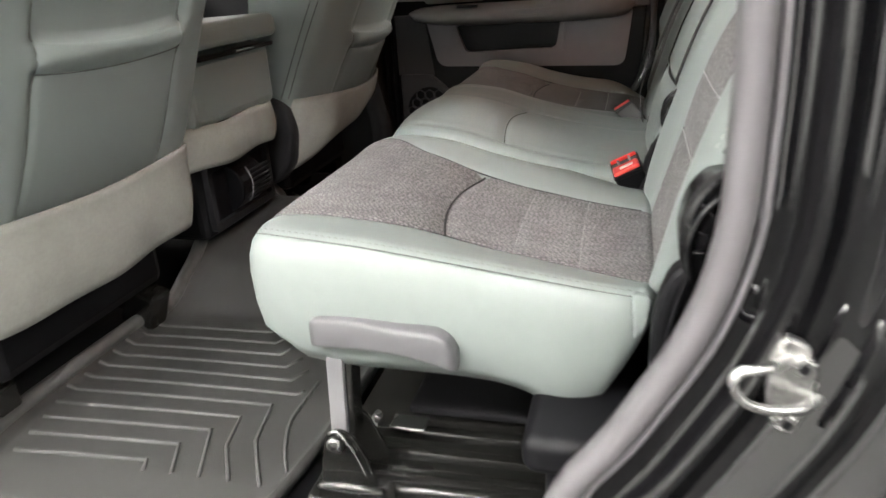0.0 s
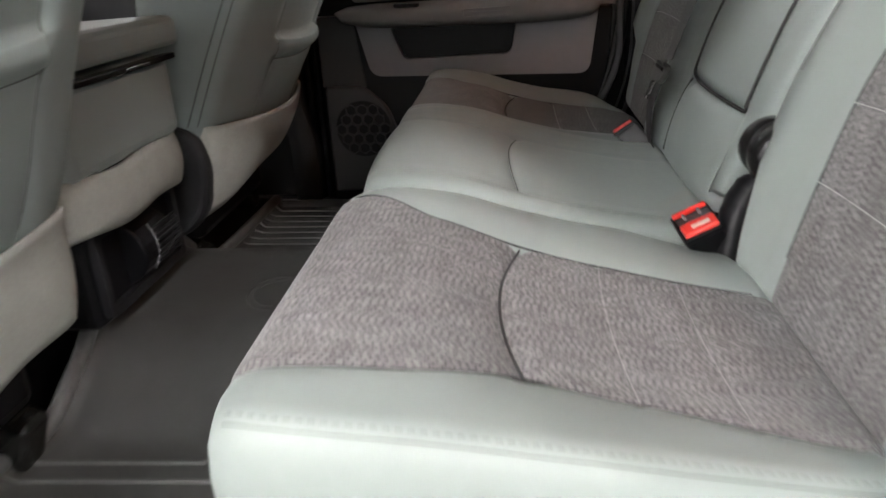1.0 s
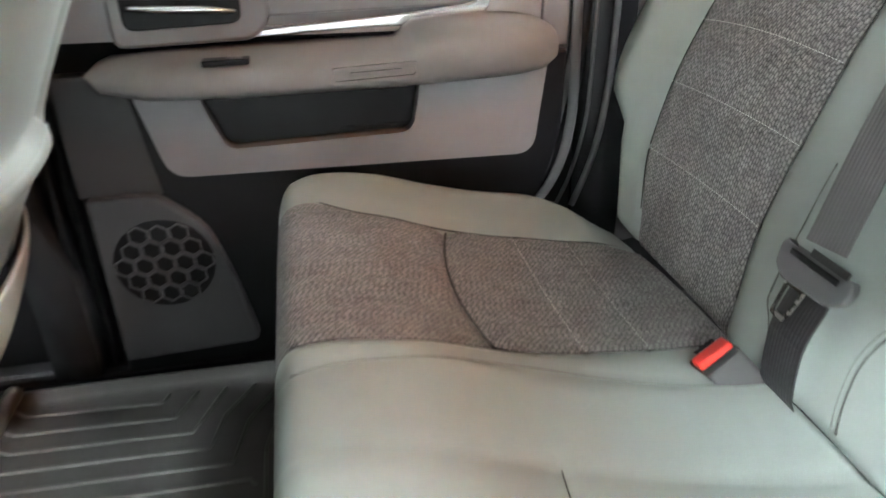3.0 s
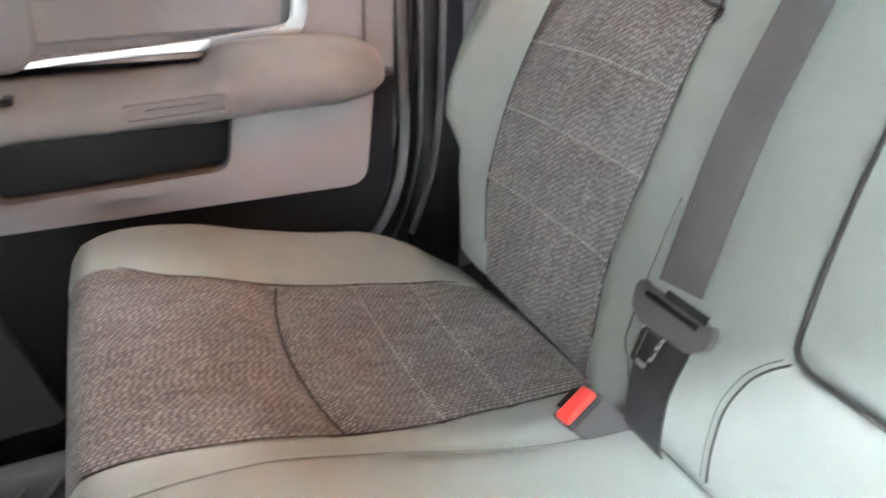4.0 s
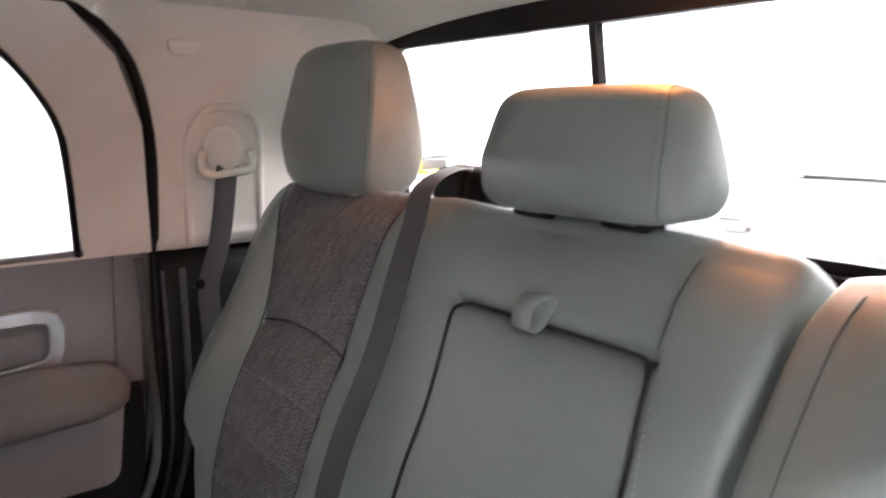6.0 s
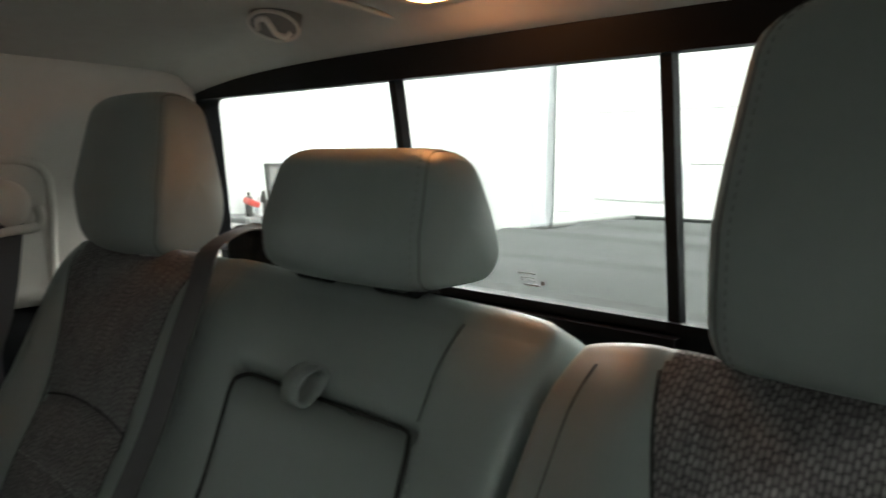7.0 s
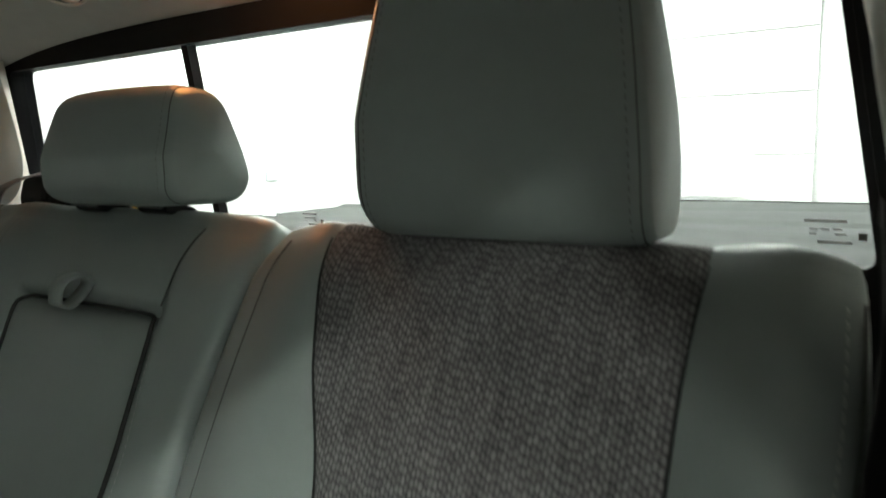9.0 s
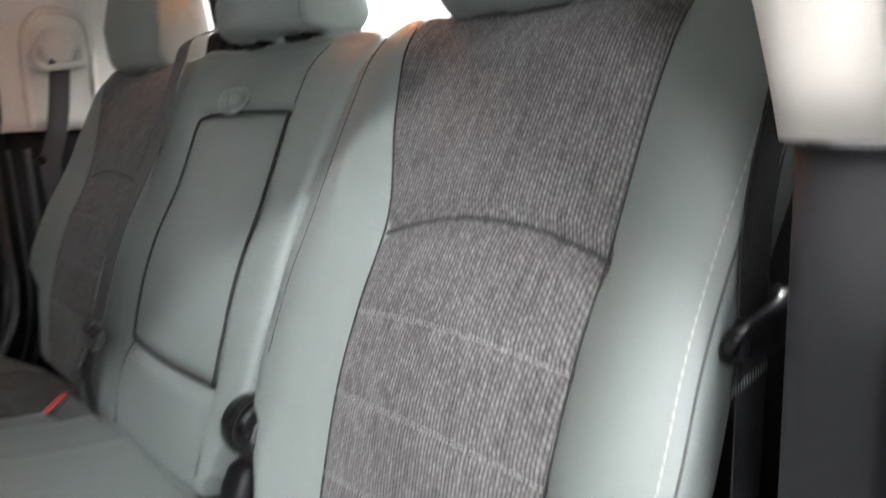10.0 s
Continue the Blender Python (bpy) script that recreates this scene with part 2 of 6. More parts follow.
def surface(name, color, rough=0.5, metal=0.0, spec=0.5, vary=0.08, size=6.0, grain=0.0, grain_size=900.0, kind="noise", wear=0.05, wear_size=35.0, wobble=0.0):
    """A material with broad colour variation, finer wear and a fine relief."""
    m, t, b = principled(name, color, rough, metal, spec)
    nd, ln = t.nodes, t.links
    co = nd.new("ShaderNodeTexCoord").outputs["Object"]
    geo = nd.new("ShaderNodeNewGeometry").outputs["Position"]
    big = nd.new("ShaderNodeTexNoise")
    big.inputs["Scale"].default_value, big.inputs["Detail"].default_value = size, 4
    ln.new(geo, big.inputs["Vector"])
    fine = nd.new("ShaderNodeTexNoise")
    fine.inputs["Scale"].default_value, fine.inputs["Detail"].default_value = wear_size, 6
    ln.new(geo, fine.inputs["Vector"])
    mix = nd.new("ShaderNodeMath")
    mix.operation = "MULTIPLY_ADD"
    ln.new(fine.outputs["Fac"], mix.inputs[0])
    mix.inputs[1].default_value = wear / max(vary, 1e-3)
    ln.new(big.outputs["Fac"], mix.inputs[2])
    ramp = nd.new("ShaderNodeMapRange")
    mid = 0.5 + 0.5 * wear / max(vary, 1e-3)
    ramp.inputs["From Min"].default_value, ramp.inputs["From Max"].default_value = mid - 0.35, mid + 0.35
    ramp.inputs["To Min"].default_value, ramp.inputs["To Max"].default_value = 1 - vary, 1 + vary
    ln.new(mix.outputs[0], ramp.inputs["Value"])
    tint = nd.new("ShaderNodeVectorMath")
    tint.operation = "SCALE"
    tint.inputs[0].default_value = color
    ln.new(ramp.outputs[0], tint.inputs["Scale"])
    ln.new(tint.outputs["Vector"], b.inputs["Base Color"])
    rr = nd.new("ShaderNodeMapRange")
    rr.inputs["To Min"].default_value, rr.inputs["To Max"].default_value = max(rough - min(0.08, rough * 0.4), 0.01), min(rough + min(0.08, rough * 0.4), 1)
    ln.new(fine.outputs["Fac"], rr.inputs["Value"])
    ln.new(rr.outputs[0], b.inputs["Roughness"])
    if grain:
        if kind == "cells":
            g = nd.new("ShaderNodeTexVoronoi")
            out = g.outputs["Distance"]
        else:
            g = nd.new("ShaderNodeTexNoise")
            g.inputs["Detail"].default_value = 3
            out = g.outputs["Fac"]
        g.inputs["Scale"].default_value = grain_size
        ln.new(geo, g.inputs["Vector"])
        bump = nd.new("ShaderNodeBump")
        bump.inputs["Strength"].default_value, bump.inputs["Distance"].default_value = grain, 0.001
        ln.new(out, bump.inputs["Height"])
        if wobble:
            soft = nd.new("ShaderNodeBump")
            soft.inputs["Strength"].default_value, soft.inputs["Distance"].default_value = wobble, 0.01
            ln.new(big.outputs["Fac"], soft.inputs["Height"])
            ln.new(soft.outputs["Normal"], bump.inputs["Normal"])
        ln.new(bump.outputs["Normal"], b.inputs["Normal"])
    return m


def cloth_material(name, light, dark, brown):
    """Slubbed woven seat cloth: rows of short pale floats over a dark ground, along the uv."""
    m, t, b = principled(name, light, 0.95, 0, 0.15)
    nd, ln = t.nodes, t.links
    uv = nd.new("ShaderNodeUVMap").outputs["UV"]
    def calc(op, a, b_=None, c=None):
        node = nd.new("ShaderNodeMath")
        node.operation = op
        for k, q in enumerate((a, b_, c)):
            if q is None:
                continue
            if isinstance(q, (int, float)):
                node.inputs[k].default_value = q
            else:
                ln.new(q, node.inputs[k])
        return node.outputs[0]

    wob = nd.new("ShaderNodeTexNoise")
    wob.inputs["Scale"].default_value, wob.inputs["Detail"].default_value = 120, 3
    ln.new(uv, wob.inputs["Vector"])
    shift = nd.new("ShaderNodeVectorMath")
    shift.operation = "MULTIPLY_ADD"
    ln.new(wob.outputs["Color"], shift.inputs[0])
    shift.inputs[1].default_value = (0.0014, 0.0022, 0)
    ln.new(uv, shift.inputs[2])
    axes = nd.new("ShaderNodeSeparateXYZ")
    ln.new(shift.outputs["Vector"], axes.inputs[0])
    gu = calc("MULTIPLY", axes.outputs[0], 1 / 0.0040)
    col = calc("FLOOR", gu)
    lane = nd.new("ShaderNodeTexWhiteNoise")
    lane.noise_dimensions = "1D"
    ln.new(col, lane.inputs["W"])
    gv = calc("ADD", calc("MULTIPLY_ADD", lane.outputs["Value"], 0.50, calc("MULTIPLY", col, 0.5)), calc("MULTIPLY", axes.outputs[1], 1 / 0.0066))
    cell = nd.new("ShaderNodeCombineXYZ")
    ln.new(col, cell.inputs[0]), ln.new(calc("FLOOR", gv), cell.inputs[1])
    dice = nd.new("ShaderNodeTexWhiteNoise")
    dice.noise_dimensions = "2D"
    ln.new(cell.outputs[0], dice.inputs["Vector"])
    across_ = calc("POWER", calc("SINE", calc("MULTIPLY", calc("FRACT", gu), math.pi)), 0.75)
    along_ = calc("POWER", calc("SINE", calc("MULTIPLY", calc("FRACT", gv), math.pi)), 0.6)
    weave = calc("MULTIPLY", calc("MULTIPLY", across_, along_), calc("MULTIPLY_ADD", dice.outputs["Value"], 0.55, 0.62))
    slub = nd.new("ShaderNodeTexNoise")
    slub.inputs["Scale"].default_value, slub.inputs["Detail"].default_value = 1.0, 5
    stretch = nd.new("ShaderNodeVectorMath")
    stretch.operation = "MULTIPLY"
    stretch.inputs[1].default_value = (520, 170, 1)
    ln.new(uv, stretch.inputs[0])
    ln.new(stretch.outputs["Vector"], slub.inputs["Vector"])
    blend = nd.new("ShaderNodeMix")
    blend.data_type = "RGBA"
    blend.inputs["A"].default_value, blend.inputs["B"].default_value = (*dark, 1), (*light, 1)
    fac = nd.new("ShaderNodeMath")
    fac.operation = "MULTIPLY_ADD"
    ln.new(weave, fac.inputs[0])
    fac.inputs[1].default_value = 0.80
    sl = nd.new("ShaderNodeMapRange")
    sl.inputs["From Min"].default_value, sl.inputs["From Max"].default_value = 0.3, 0.7
    sl.inputs["To Min"].default_value, sl.inputs["To Max"].default_value = -0.15, 0.19
    ln.new(slub.outputs["Fac"], sl.inputs["Value"])
    streak = nd.new("ShaderNodeTexNoise")
    streak.inputs["Scale"].default_value, streak.inputs["Detail"].default_value = 1.0, 3
    longer = nd.new("ShaderNodeVectorMath")
    longer.operation = "MULTIPLY"
    longer.inputs[1].default_value = (110, 22, 1)
    ln.new(uv, longer.inputs[0])
    ln.new(longer.outputs["Vector"], streak.inputs["Vector"])
    st = nd.new("ShaderNodeMapRange")
    st.inputs["From Min"].default_value, st.inputs["From Max"].default_value = 0.3, 0.7
    st.inputs["To Min"].default_value, st.inputs["To Max"].default_value = -0.09, 0.09
    ln.new(streak.outputs["Fac"], st.inputs["Value"])
    ln.new(calc("ADD", sl.outputs[0], st.outputs[0]), fac.inputs[2])
    fac.use_clamp = True
    ln.new(fac.outputs[0], blend.inputs["Factor"])
    patch = nd.new("ShaderNodeTexNoise")
    patch.inputs["Scale"].default_value, patch.inputs["Detail"].default_value = 14, 4
    ln.new(uv, patch.inputs["Vector"])
    tone = nd.new("ShaderNodeMix")
    tone.data_type, tone.blend_type = "RGBA", "MULTIPLY"
    ln.new(blend.outputs["Result"], tone.inputs["A"])
    tone.inputs["B"].default_value = (*brown, 1)
    pf = nd.new("ShaderNodeMapRange")
    pf.inputs["From Min"].default_value, pf.inputs["From Max"].default_value = 0.4, 0.65
    ln.new(patch.outputs["Fac"], pf.inputs["Value"])
    ln.new(pf.outputs[0], tone.inputs["Factor"])
    ln.new(tone.outputs["Result"], b.inputs["Base Color"])
    bump = nd.new("ShaderNodeBump")
    bump.inputs["Strength"].default_value, bump.inputs["Distance"].default_value = 0.6, 0.0008
    ln.new(fac.outputs[0], bump.inputs["Height"])
    ln.new(bump.outputs["Normal"], b.inputs["Normal"])
    b.inputs["Sheen Weight"].default_value = 0.1
    b.inputs["Sheen Roughness"].default_value = 0.5
    return m


def webbing_material(name, color):
    """Belt webbing with fine lengthwise ribs, along the uv."""
    m, t, b = principled(name, color, 0.55, 0, 0.4)
    nd, ln = t.nodes, t.links
    uv = nd.new("ShaderNodeUVMap").outputs["UV"]
    wave = nd.new("ShaderNodeTexWave")
    wave.bands_direction = "X"
    wave.inputs["Scale"].default_value, wave.inputs["Distortion"].default_value = 75.0, 0.3
    ln.new(uv, wave.inputs["Vector"])
    ramp = nd.new("ShaderNodeMapRange")
    ramp.inputs["To Min"].default_value, ramp.inputs["To Max"].default_value = 0.75, 1.1
    ln.new(wave.outputs["Fac"], ramp.inputs["Value"])
    tint = nd.new("ShaderNodeVectorMath")
    tint.operation = "SCALE"
    tint.inputs[0].default_value = color
    ln.new(ramp.outputs[0], tint.inputs["Scale"])
    ln.new(tint.outputs["Vector"], b.inputs["Base Color"])
    bump = nd.new("ShaderNodeBump")
    bump.inputs["Strength"].default_value, bump.inputs["Distance"].default_value = 0.4, 0.0006
    ln.new(wave.outputs["Fac"], bump.inputs["Height"])
    ln.new(bump.outputs["Normal"], b.inputs["Normal"])
    return m


def glass_material(name, tint, gloss=0.06):
    m = bpy.data.materials.new(name)
    m.use_nodes = True
    nd, ln = m.node_tree.nodes, m.node_tree.links
    nd.remove(nd["Principled BSDF"])
    clear, shine, mix = nd.new("ShaderNodeBsdfTransparent"), nd.new("ShaderNodeBsdfGlossy"), nd.new("ShaderNodeMixShader")
    clear.inputs["Color"].default_value = (*tint, 1)
    shine.inputs["Roughness"].default_value = 0.02
    face = nd.new("ShaderNodeLayerWeight")
    face.inputs["Blend"].default_value = 0.15
    amount = nd.new("ShaderNodeMath")
    amount.operation = "MULTIPLY_ADD"
    ln.new(face.outputs["Facing"], amount.inputs[0])
    amount.inputs[1].default_value, amount.inputs[2].default_value = 0.5, 0.03
    ln.new(amount.outputs[0], mix.inputs["Fac"])
    ln.new(clear.outputs[0], mix.inputs[1]), ln.new(shine.outputs[0], mix.inputs[2])
    ln.new(mix.outputs[0], nd["Material Output"].inputs["Surface"])
    return m


def glow_material(name, color, strength):
    m = bpy.data.materials.new(name)
    m.use_nodes = True
    nd = m.node_tree.nodes
    b = nd["Principled BSDF"]
    b.inputs["Base Color"].default_value = (0.8, 0.8, 0.8, 1)
    b.inputs["Emission Color"].default_value = (*color, 1)
    b.inputs["Emission Strength"].default_value = strength
    return m


LEATHER = surface("grey_green_vinyl", (0.224, 0.254, 0.243), 0.42, spec=0.45, vary=0.05, size=5, grain=0.12, grain_size=1100, kind="cells", wear=0.03, wear_size=60, wobble=0.10)
HANDLE = surface("grey_handle_plastic", (0.108, 0.107, 0.112), 0.42, vary=0.06, grain=0.12, grain_size=1500, kind="cells", wear=0.05)
TONGUE = surface("grey_tongue_plastic", (0.066, 0.066, 0.068), 0.38, vary=0.06, grain=0.12, grain_size=1500, kind="cells", wear=0.05)
DIM = surface("dim_grey_plastic", (0.040, 0.040, 0.042), 0.5, vary=0.10, grain=0.2, grain_size=1400, kind="cells", wear=0.08)
LEATHER_DARK = surface("grey_vinyl_seatback", (0.236, 0.270, 0.259), 0.42, spec=0.45, vary=0.05, size=5, grain=0.12, grain_size=1100, kind="cells", wear=0.03, wobble=0.12)
CLOTH = cloth_material("woven_seat_cloth", (0.298, 0.288, 0.286), (0.052, 0.051, 0.051), (0.86, 0.85, 0.85))
THREAD = surface("pale_thread", (0.40, 0.40, 0.385), 0.7)
THREAD_MID = surface("mid_grey_thread", (0.25, 0.245, 0.24), 0.7)
SEAM = surface("dark_seam", (0.022, 0.022, 0.022), 0.85)
STITCH = surface("grey_seam_groove", (0.09, 0.095, 0.092), 0.7)
THREAD_GREY = surface("grey_thread", (0.16, 0.17, 0.165), 0.7)
APRON = surface("pale_grey_carpet_apron", (0.305, 0.308, 0.282), 0.95, spec=0.1, vary=0.10, size=18, grain=0.5, grain_size=700, wear=0.08, wear_size=160, wobble=0.25)
PLASTIC = surface("grey_moulded_plastic", (0.16, 0.16, 0.165), 0.5, vary=0.06, grain=0.15, grain_size=1500, kind="cells", wear=0.05)
PANEL = surface("mid_grey_door_plastic", (0.205, 0.202, 0.214), 0.5, vary=0.05, grain=0.15, grain_size=1600, kind="cells", wear=0.05)
ARMPAD = surface("soft_grey_arm_rest_skin", (0.175, 0.174, 0.172), 0.55, vary=0.08, grain=0.12, grain_size=1200, kind="cells", wear=0.10, wobble=0.2)
DARK = surface("dark_grey_plastic", (0.014, 0.014, 0.0155), 0.5, spec=0.28, vary=0.10, grain=0.2, grain_size=1400, kind="cells", wear=0.08)
BLACK = surface("black_plastic", (0.005, 0.005, 0.006), 0.45, spec=0.18, vary=0.15, grain=0.1, grain_size=1400, wear=0.1)
# Paler than the liner: dust on the ribs, sheen put into the lip's colour.
LIP = surface("dusty_sheen_rubber_edge", (0.092, 0.092, 0.089), 0.5, vary=0.2, size=9, grain=0.2, grain_size=1000, wear=0.2, wear_size=45)
GLOSS = surface("glossy_black_plastic", (0.006, 0.006, 0.0065), 0.19, spec=0.42, vary=0.1, wear=0.05)
RUBBER = surface("black_floor_liner", (0.050, 0.050, 0.048), 0.42, vary=0.12, size=9, grain=0.25, grain_size=1000, kind="cells", wear=0.10, wear_size=45, wobble=0.15)
SEAL = surface("grey_weather_strip", (0.10, 0.095, 0.10), 0.55, vary=0.08, grain=0.1, grain_size=900, wear=0.06)
TRIM = surface("warm_white_pillar_plastic", (0.72, 0.675, 0.62), 0.6, spec=0.25, vary=0.04, grain=0.12, grain_size=1500, kind="cells", wear=0.03)
LINER = surface("warm_grey_head_lining", (0.60, 0.575, 0.53), 0.95, spec=0.1, vary=0.06, size=4, grain=0.35, grain_size=900, wear=0.04, wobble=0.1)
PAINT = surface("black_body_paint", (0.0025, 0.0025, 0.003), 0.025, spec=0.5, vary=0.05, wear=0.02)
PAINT.node_tree.nodes["Principled BSDF"].inputs["Coat Weight"].default_value = 0.35
PAINT.node_tree.nodes["Principled BSDF"].inputs["Coat IOR"].default_value = 1.65
MIDWALL = surface("mid_grey_wall", (0.48, 0.48, 0.47), 0.6, vary=0.05, size=1.0)
# Unseen near wall, set almost black so the painted jamb reflects dark.
DIMWALL = surface("reflection_dark_wall", (0.010, 0.010, 0.011), 0.7, vary=0.1, size=1.0)
STEEL = surface("black_painted_steel", (0.010, 0.010, 0.009), 0.16, spec=0.6, vary=0.2, wear=0.15, grain=0.1, grain_size=150)
ZINC = surface("bright_zinc", (0.60, 0.60, 0.585), 0.26, metal=1.0, vary=0.10, wear=0.1)
CHROME = surface("satin_chrome", (0.82, 0.82, 0.84), 0.18, metal=1.0, vary=0.05, wear=0.05)
CARPET = surface("black_cab_carpet", (0.011, 0.011, 0.012), 0.95, spec=0.1, vary=0.2, size=20, grain=0.8, grain_size=600, wear=0.2, wear_size=120)
RED = surface("red_release_button", (0.62, 0.032, 0.022), 0.35, vary=0.05, wear=0.05)
BELT = webbing_material("grey_belt_webbing", (0.068, 0.066, 0.068))
BELT_BLACK = webbing_material("black_belt_webbing", (0.02, 0.02, 0.022))
GLASS = glass_material("clear_glass", (0.93, 0.95, 0.94))
TONNEAU = surface("grey_tonneau_vinyl", (0.026, 0.028, 0.028), 0.7, spec=0.2, vary=0.08, size=3, grain=0.3, grain_size=700, wear=0.06, wobble=0.5)
CONCRETE = surface("sealed_concrete", (0.026, 0.026, 0.025), 0.35, vary=0.15, size=1.2, wear=0.1, wear_size=9)
WHITEWALL = surface("white_painted_wall", (0.80, 0.81, 0.80), 0.6, vary=0.03, size=1.0, wear=0.02)
GREYPOST = surface("pale_grey_column", (0.62, 0.64, 0.67), 0.5, vary=0.03)


# ---- the cab's shell ----
MID = 0.07  # the cab's middle line


def lining(x, y):
    """Height of the head lining."""
    e = abs(y - MID) / 0.80
    back = min(max((x - 0.93) / 0.11, 0), 1)
    front = min(max((-0.9 - x) / 0.4, 0), 1)
    return 1.303 - 0.058 * e**4 - (0.042 - 0.028 * e**4) * back * back * (3 - 2 * back) - 0.1 * front


us = np.r_[np.linspace(-1.35, 0.85, 23), np.linspace(0.88, 1.045, 10)]
vs = np.linspace(MID - 0.85, MID + 0.85, 41)
v, f = sheet(lambda x, y: (x, y, lining(x, y)), us, vs, (0, 0, 0.05))
tagged(raw("ceiling", v, f, LINER), "warm grey fabric head lining of the cab", "ceiling", kind="structure")

tagged(part("floor", block((2.6, 1.78, 0.04), pose(-0.3, MID, 0.06)), CARPET), "black carpeted cab floor", "floor", kind="structure")

# rear wall under the window and the shelf behind the bench
tagged(part("wall_rear", plate([(1.10, 0.06), (1.115, 0.86), (1.16, 0.86), (1.16, 0.06)], MID - 0.86, MID + 0.86), BLACK), "black lined rear cab wall", "wall", kind="structure")

# roof skin and front bulkhead
tagged(part("roof", plate([(-1.45, 1.22), (-1.2, 1.39), (1.0, 1.39), (1.09, 1.30), (1.045, 1.262), (1.0, 1.362), (-1.2, 1.362), (-1.40, 1.2)], MID - 0.87, MID + 0.87), PAINT), "black painted steel cab roof", "roof", kind="structure")
tagged(part("wall_front", block((0.06, 1.78, 0.9), pose(-1.62, MID, 0.45)), DARK), "dark bulkhead under the windscreen", "wall", kind="structure")


# ---- rear window ----
def pane_x(z):
    return 1.05 + (1.215 - z) * 0.1835


def on_glass(outline, name, material, parent, off0, off1, label=""):
    """A plate on the sloping plane of the rear window; outline in y, z."""
    bm = plate(outline, off0, off1, axis="x")
    for q in bm.verts:
        q.co.x += pane_x(q.co.z)
    return part(name, bm, material, parent, label)


rear_window = thing("window_1", (1.1, MID, 0.87), "three-pane sliding rear window in a black frame", "window", kind="structure")
left, right = lambda z: MID + 0.02 + 0.768 + (1.215 - z) * 0.17, lambda z: MID + 0.02 - 0.733 - (1.215 - z) * 0.17  # noqa: E731
outer = rounded([(left(1.262) + 0.07, 1.275), (right(1.262) - 0.10, 1.275), (right(0.86) - 0.10, 0.84), (left(0.86) + 0.07, 0.84)], 0.03)
inner = rounded([(left(1.215) + 0.006, 1.221), (right(1.215) - 0.006, 1.221), (right(0.90) - 0.006, 0.898), (left(0.90) + 0.006, 0.898)], 0.022)
v, f = ring_frame(outer, inner, -0.012, 0.03, "x")
v = [(x + pane_x(z), y, z) for x, y, z in v]
raw("window_frame", v, f, BLACK, rear_window, soft=False)
v, f = ring_frame([(y * 1.0, z) for y, z in rounded([(left(1.22) + .012, 1.228), (right(1.22) - .012, 1.228), (right(0.89) - .012, 0.890), (left(0.89) + .012, 0.890)], 0.026)], rounded([(left(1.21) + .003, 1.217), (right(1.21) - .003, 1.217), (right(0.906) - .003, 0.902), (left(0.906) + .003, 0.902)], 0.018), -0.018, -0.004, "x")
raw("gasket", [(x + pane_x(z), y, z) for x, y, z in v], f, BLACK, rear_window, soft=False)
for ya, yb in ((0.298, 0.313), (-0.138, -0.123)):
    on_glass([(ya, 0.895), (yb, 0.895), (yb, 1.22), (ya, 1.22)], "mullion", BLACK, rear_window, -0.010, 0.009)
on_glass([(0.31, 0.872), (-0.14, 0.872), (-0.14, 0.884), (0.31, 0.884)], "slider_track", BLACK, rear_window, -0.03, -0.012)
for ya, yb in ((0.313, left(0.9) + 0.006), (-0.123, 0.298), (right(0.9) - 0.006, -0.138)):
    ob = on_glass([(ya, 0.897), (yb, 0.897), (yb, 1.224), (ya, 1.224)], "pane", GLASS, rear_window, 0.004, 0.008)
    ob.visible_shadow = False
# printed marks on the middle and near panes, too small to read
INK = surface("grey_glass_print", (0.16, 0.16, 0.16), 0.6)
for yy, zz, mag in ((0.108, 0.938, 1.0), (-0.628, 0.952, 1.35)):
    bars = [(0.0, 0.0, 0.030, 0.0022), (0.004, -0.007, 0.006, 0.0013), (0.012, -0.007, 0.006, 0.0013), (0.020, -0.007, 0.007, 0.0013), (0.004, -0.011, 0.005, 0.0012), (0.022, -0.011, 0.008, 0.0012), (0.010, -0.017, 0.024, 0.0022), (0.038, -0.010, 0.006, 0.006)]
    for a, b, w_, h_ in bars:
        a, b, w_, h_ = a * mag, b * mag, w_ * mag, h_ * mag
        on_glass([(yy - a, zz + b), (yy - a - w_, zz + b), (yy - a - w_, zz + b - h_), (yy - a, zz + b - h_)], "print_mark", INK, rear_window, 0.0015, 0.003)

# ---- corner pillars, both sides ----


def side_of(sign):
    """Maps the far side to the near one."""
    return (lambda y: y) if sign > 0 else (lambda y: 2 * MID - y)


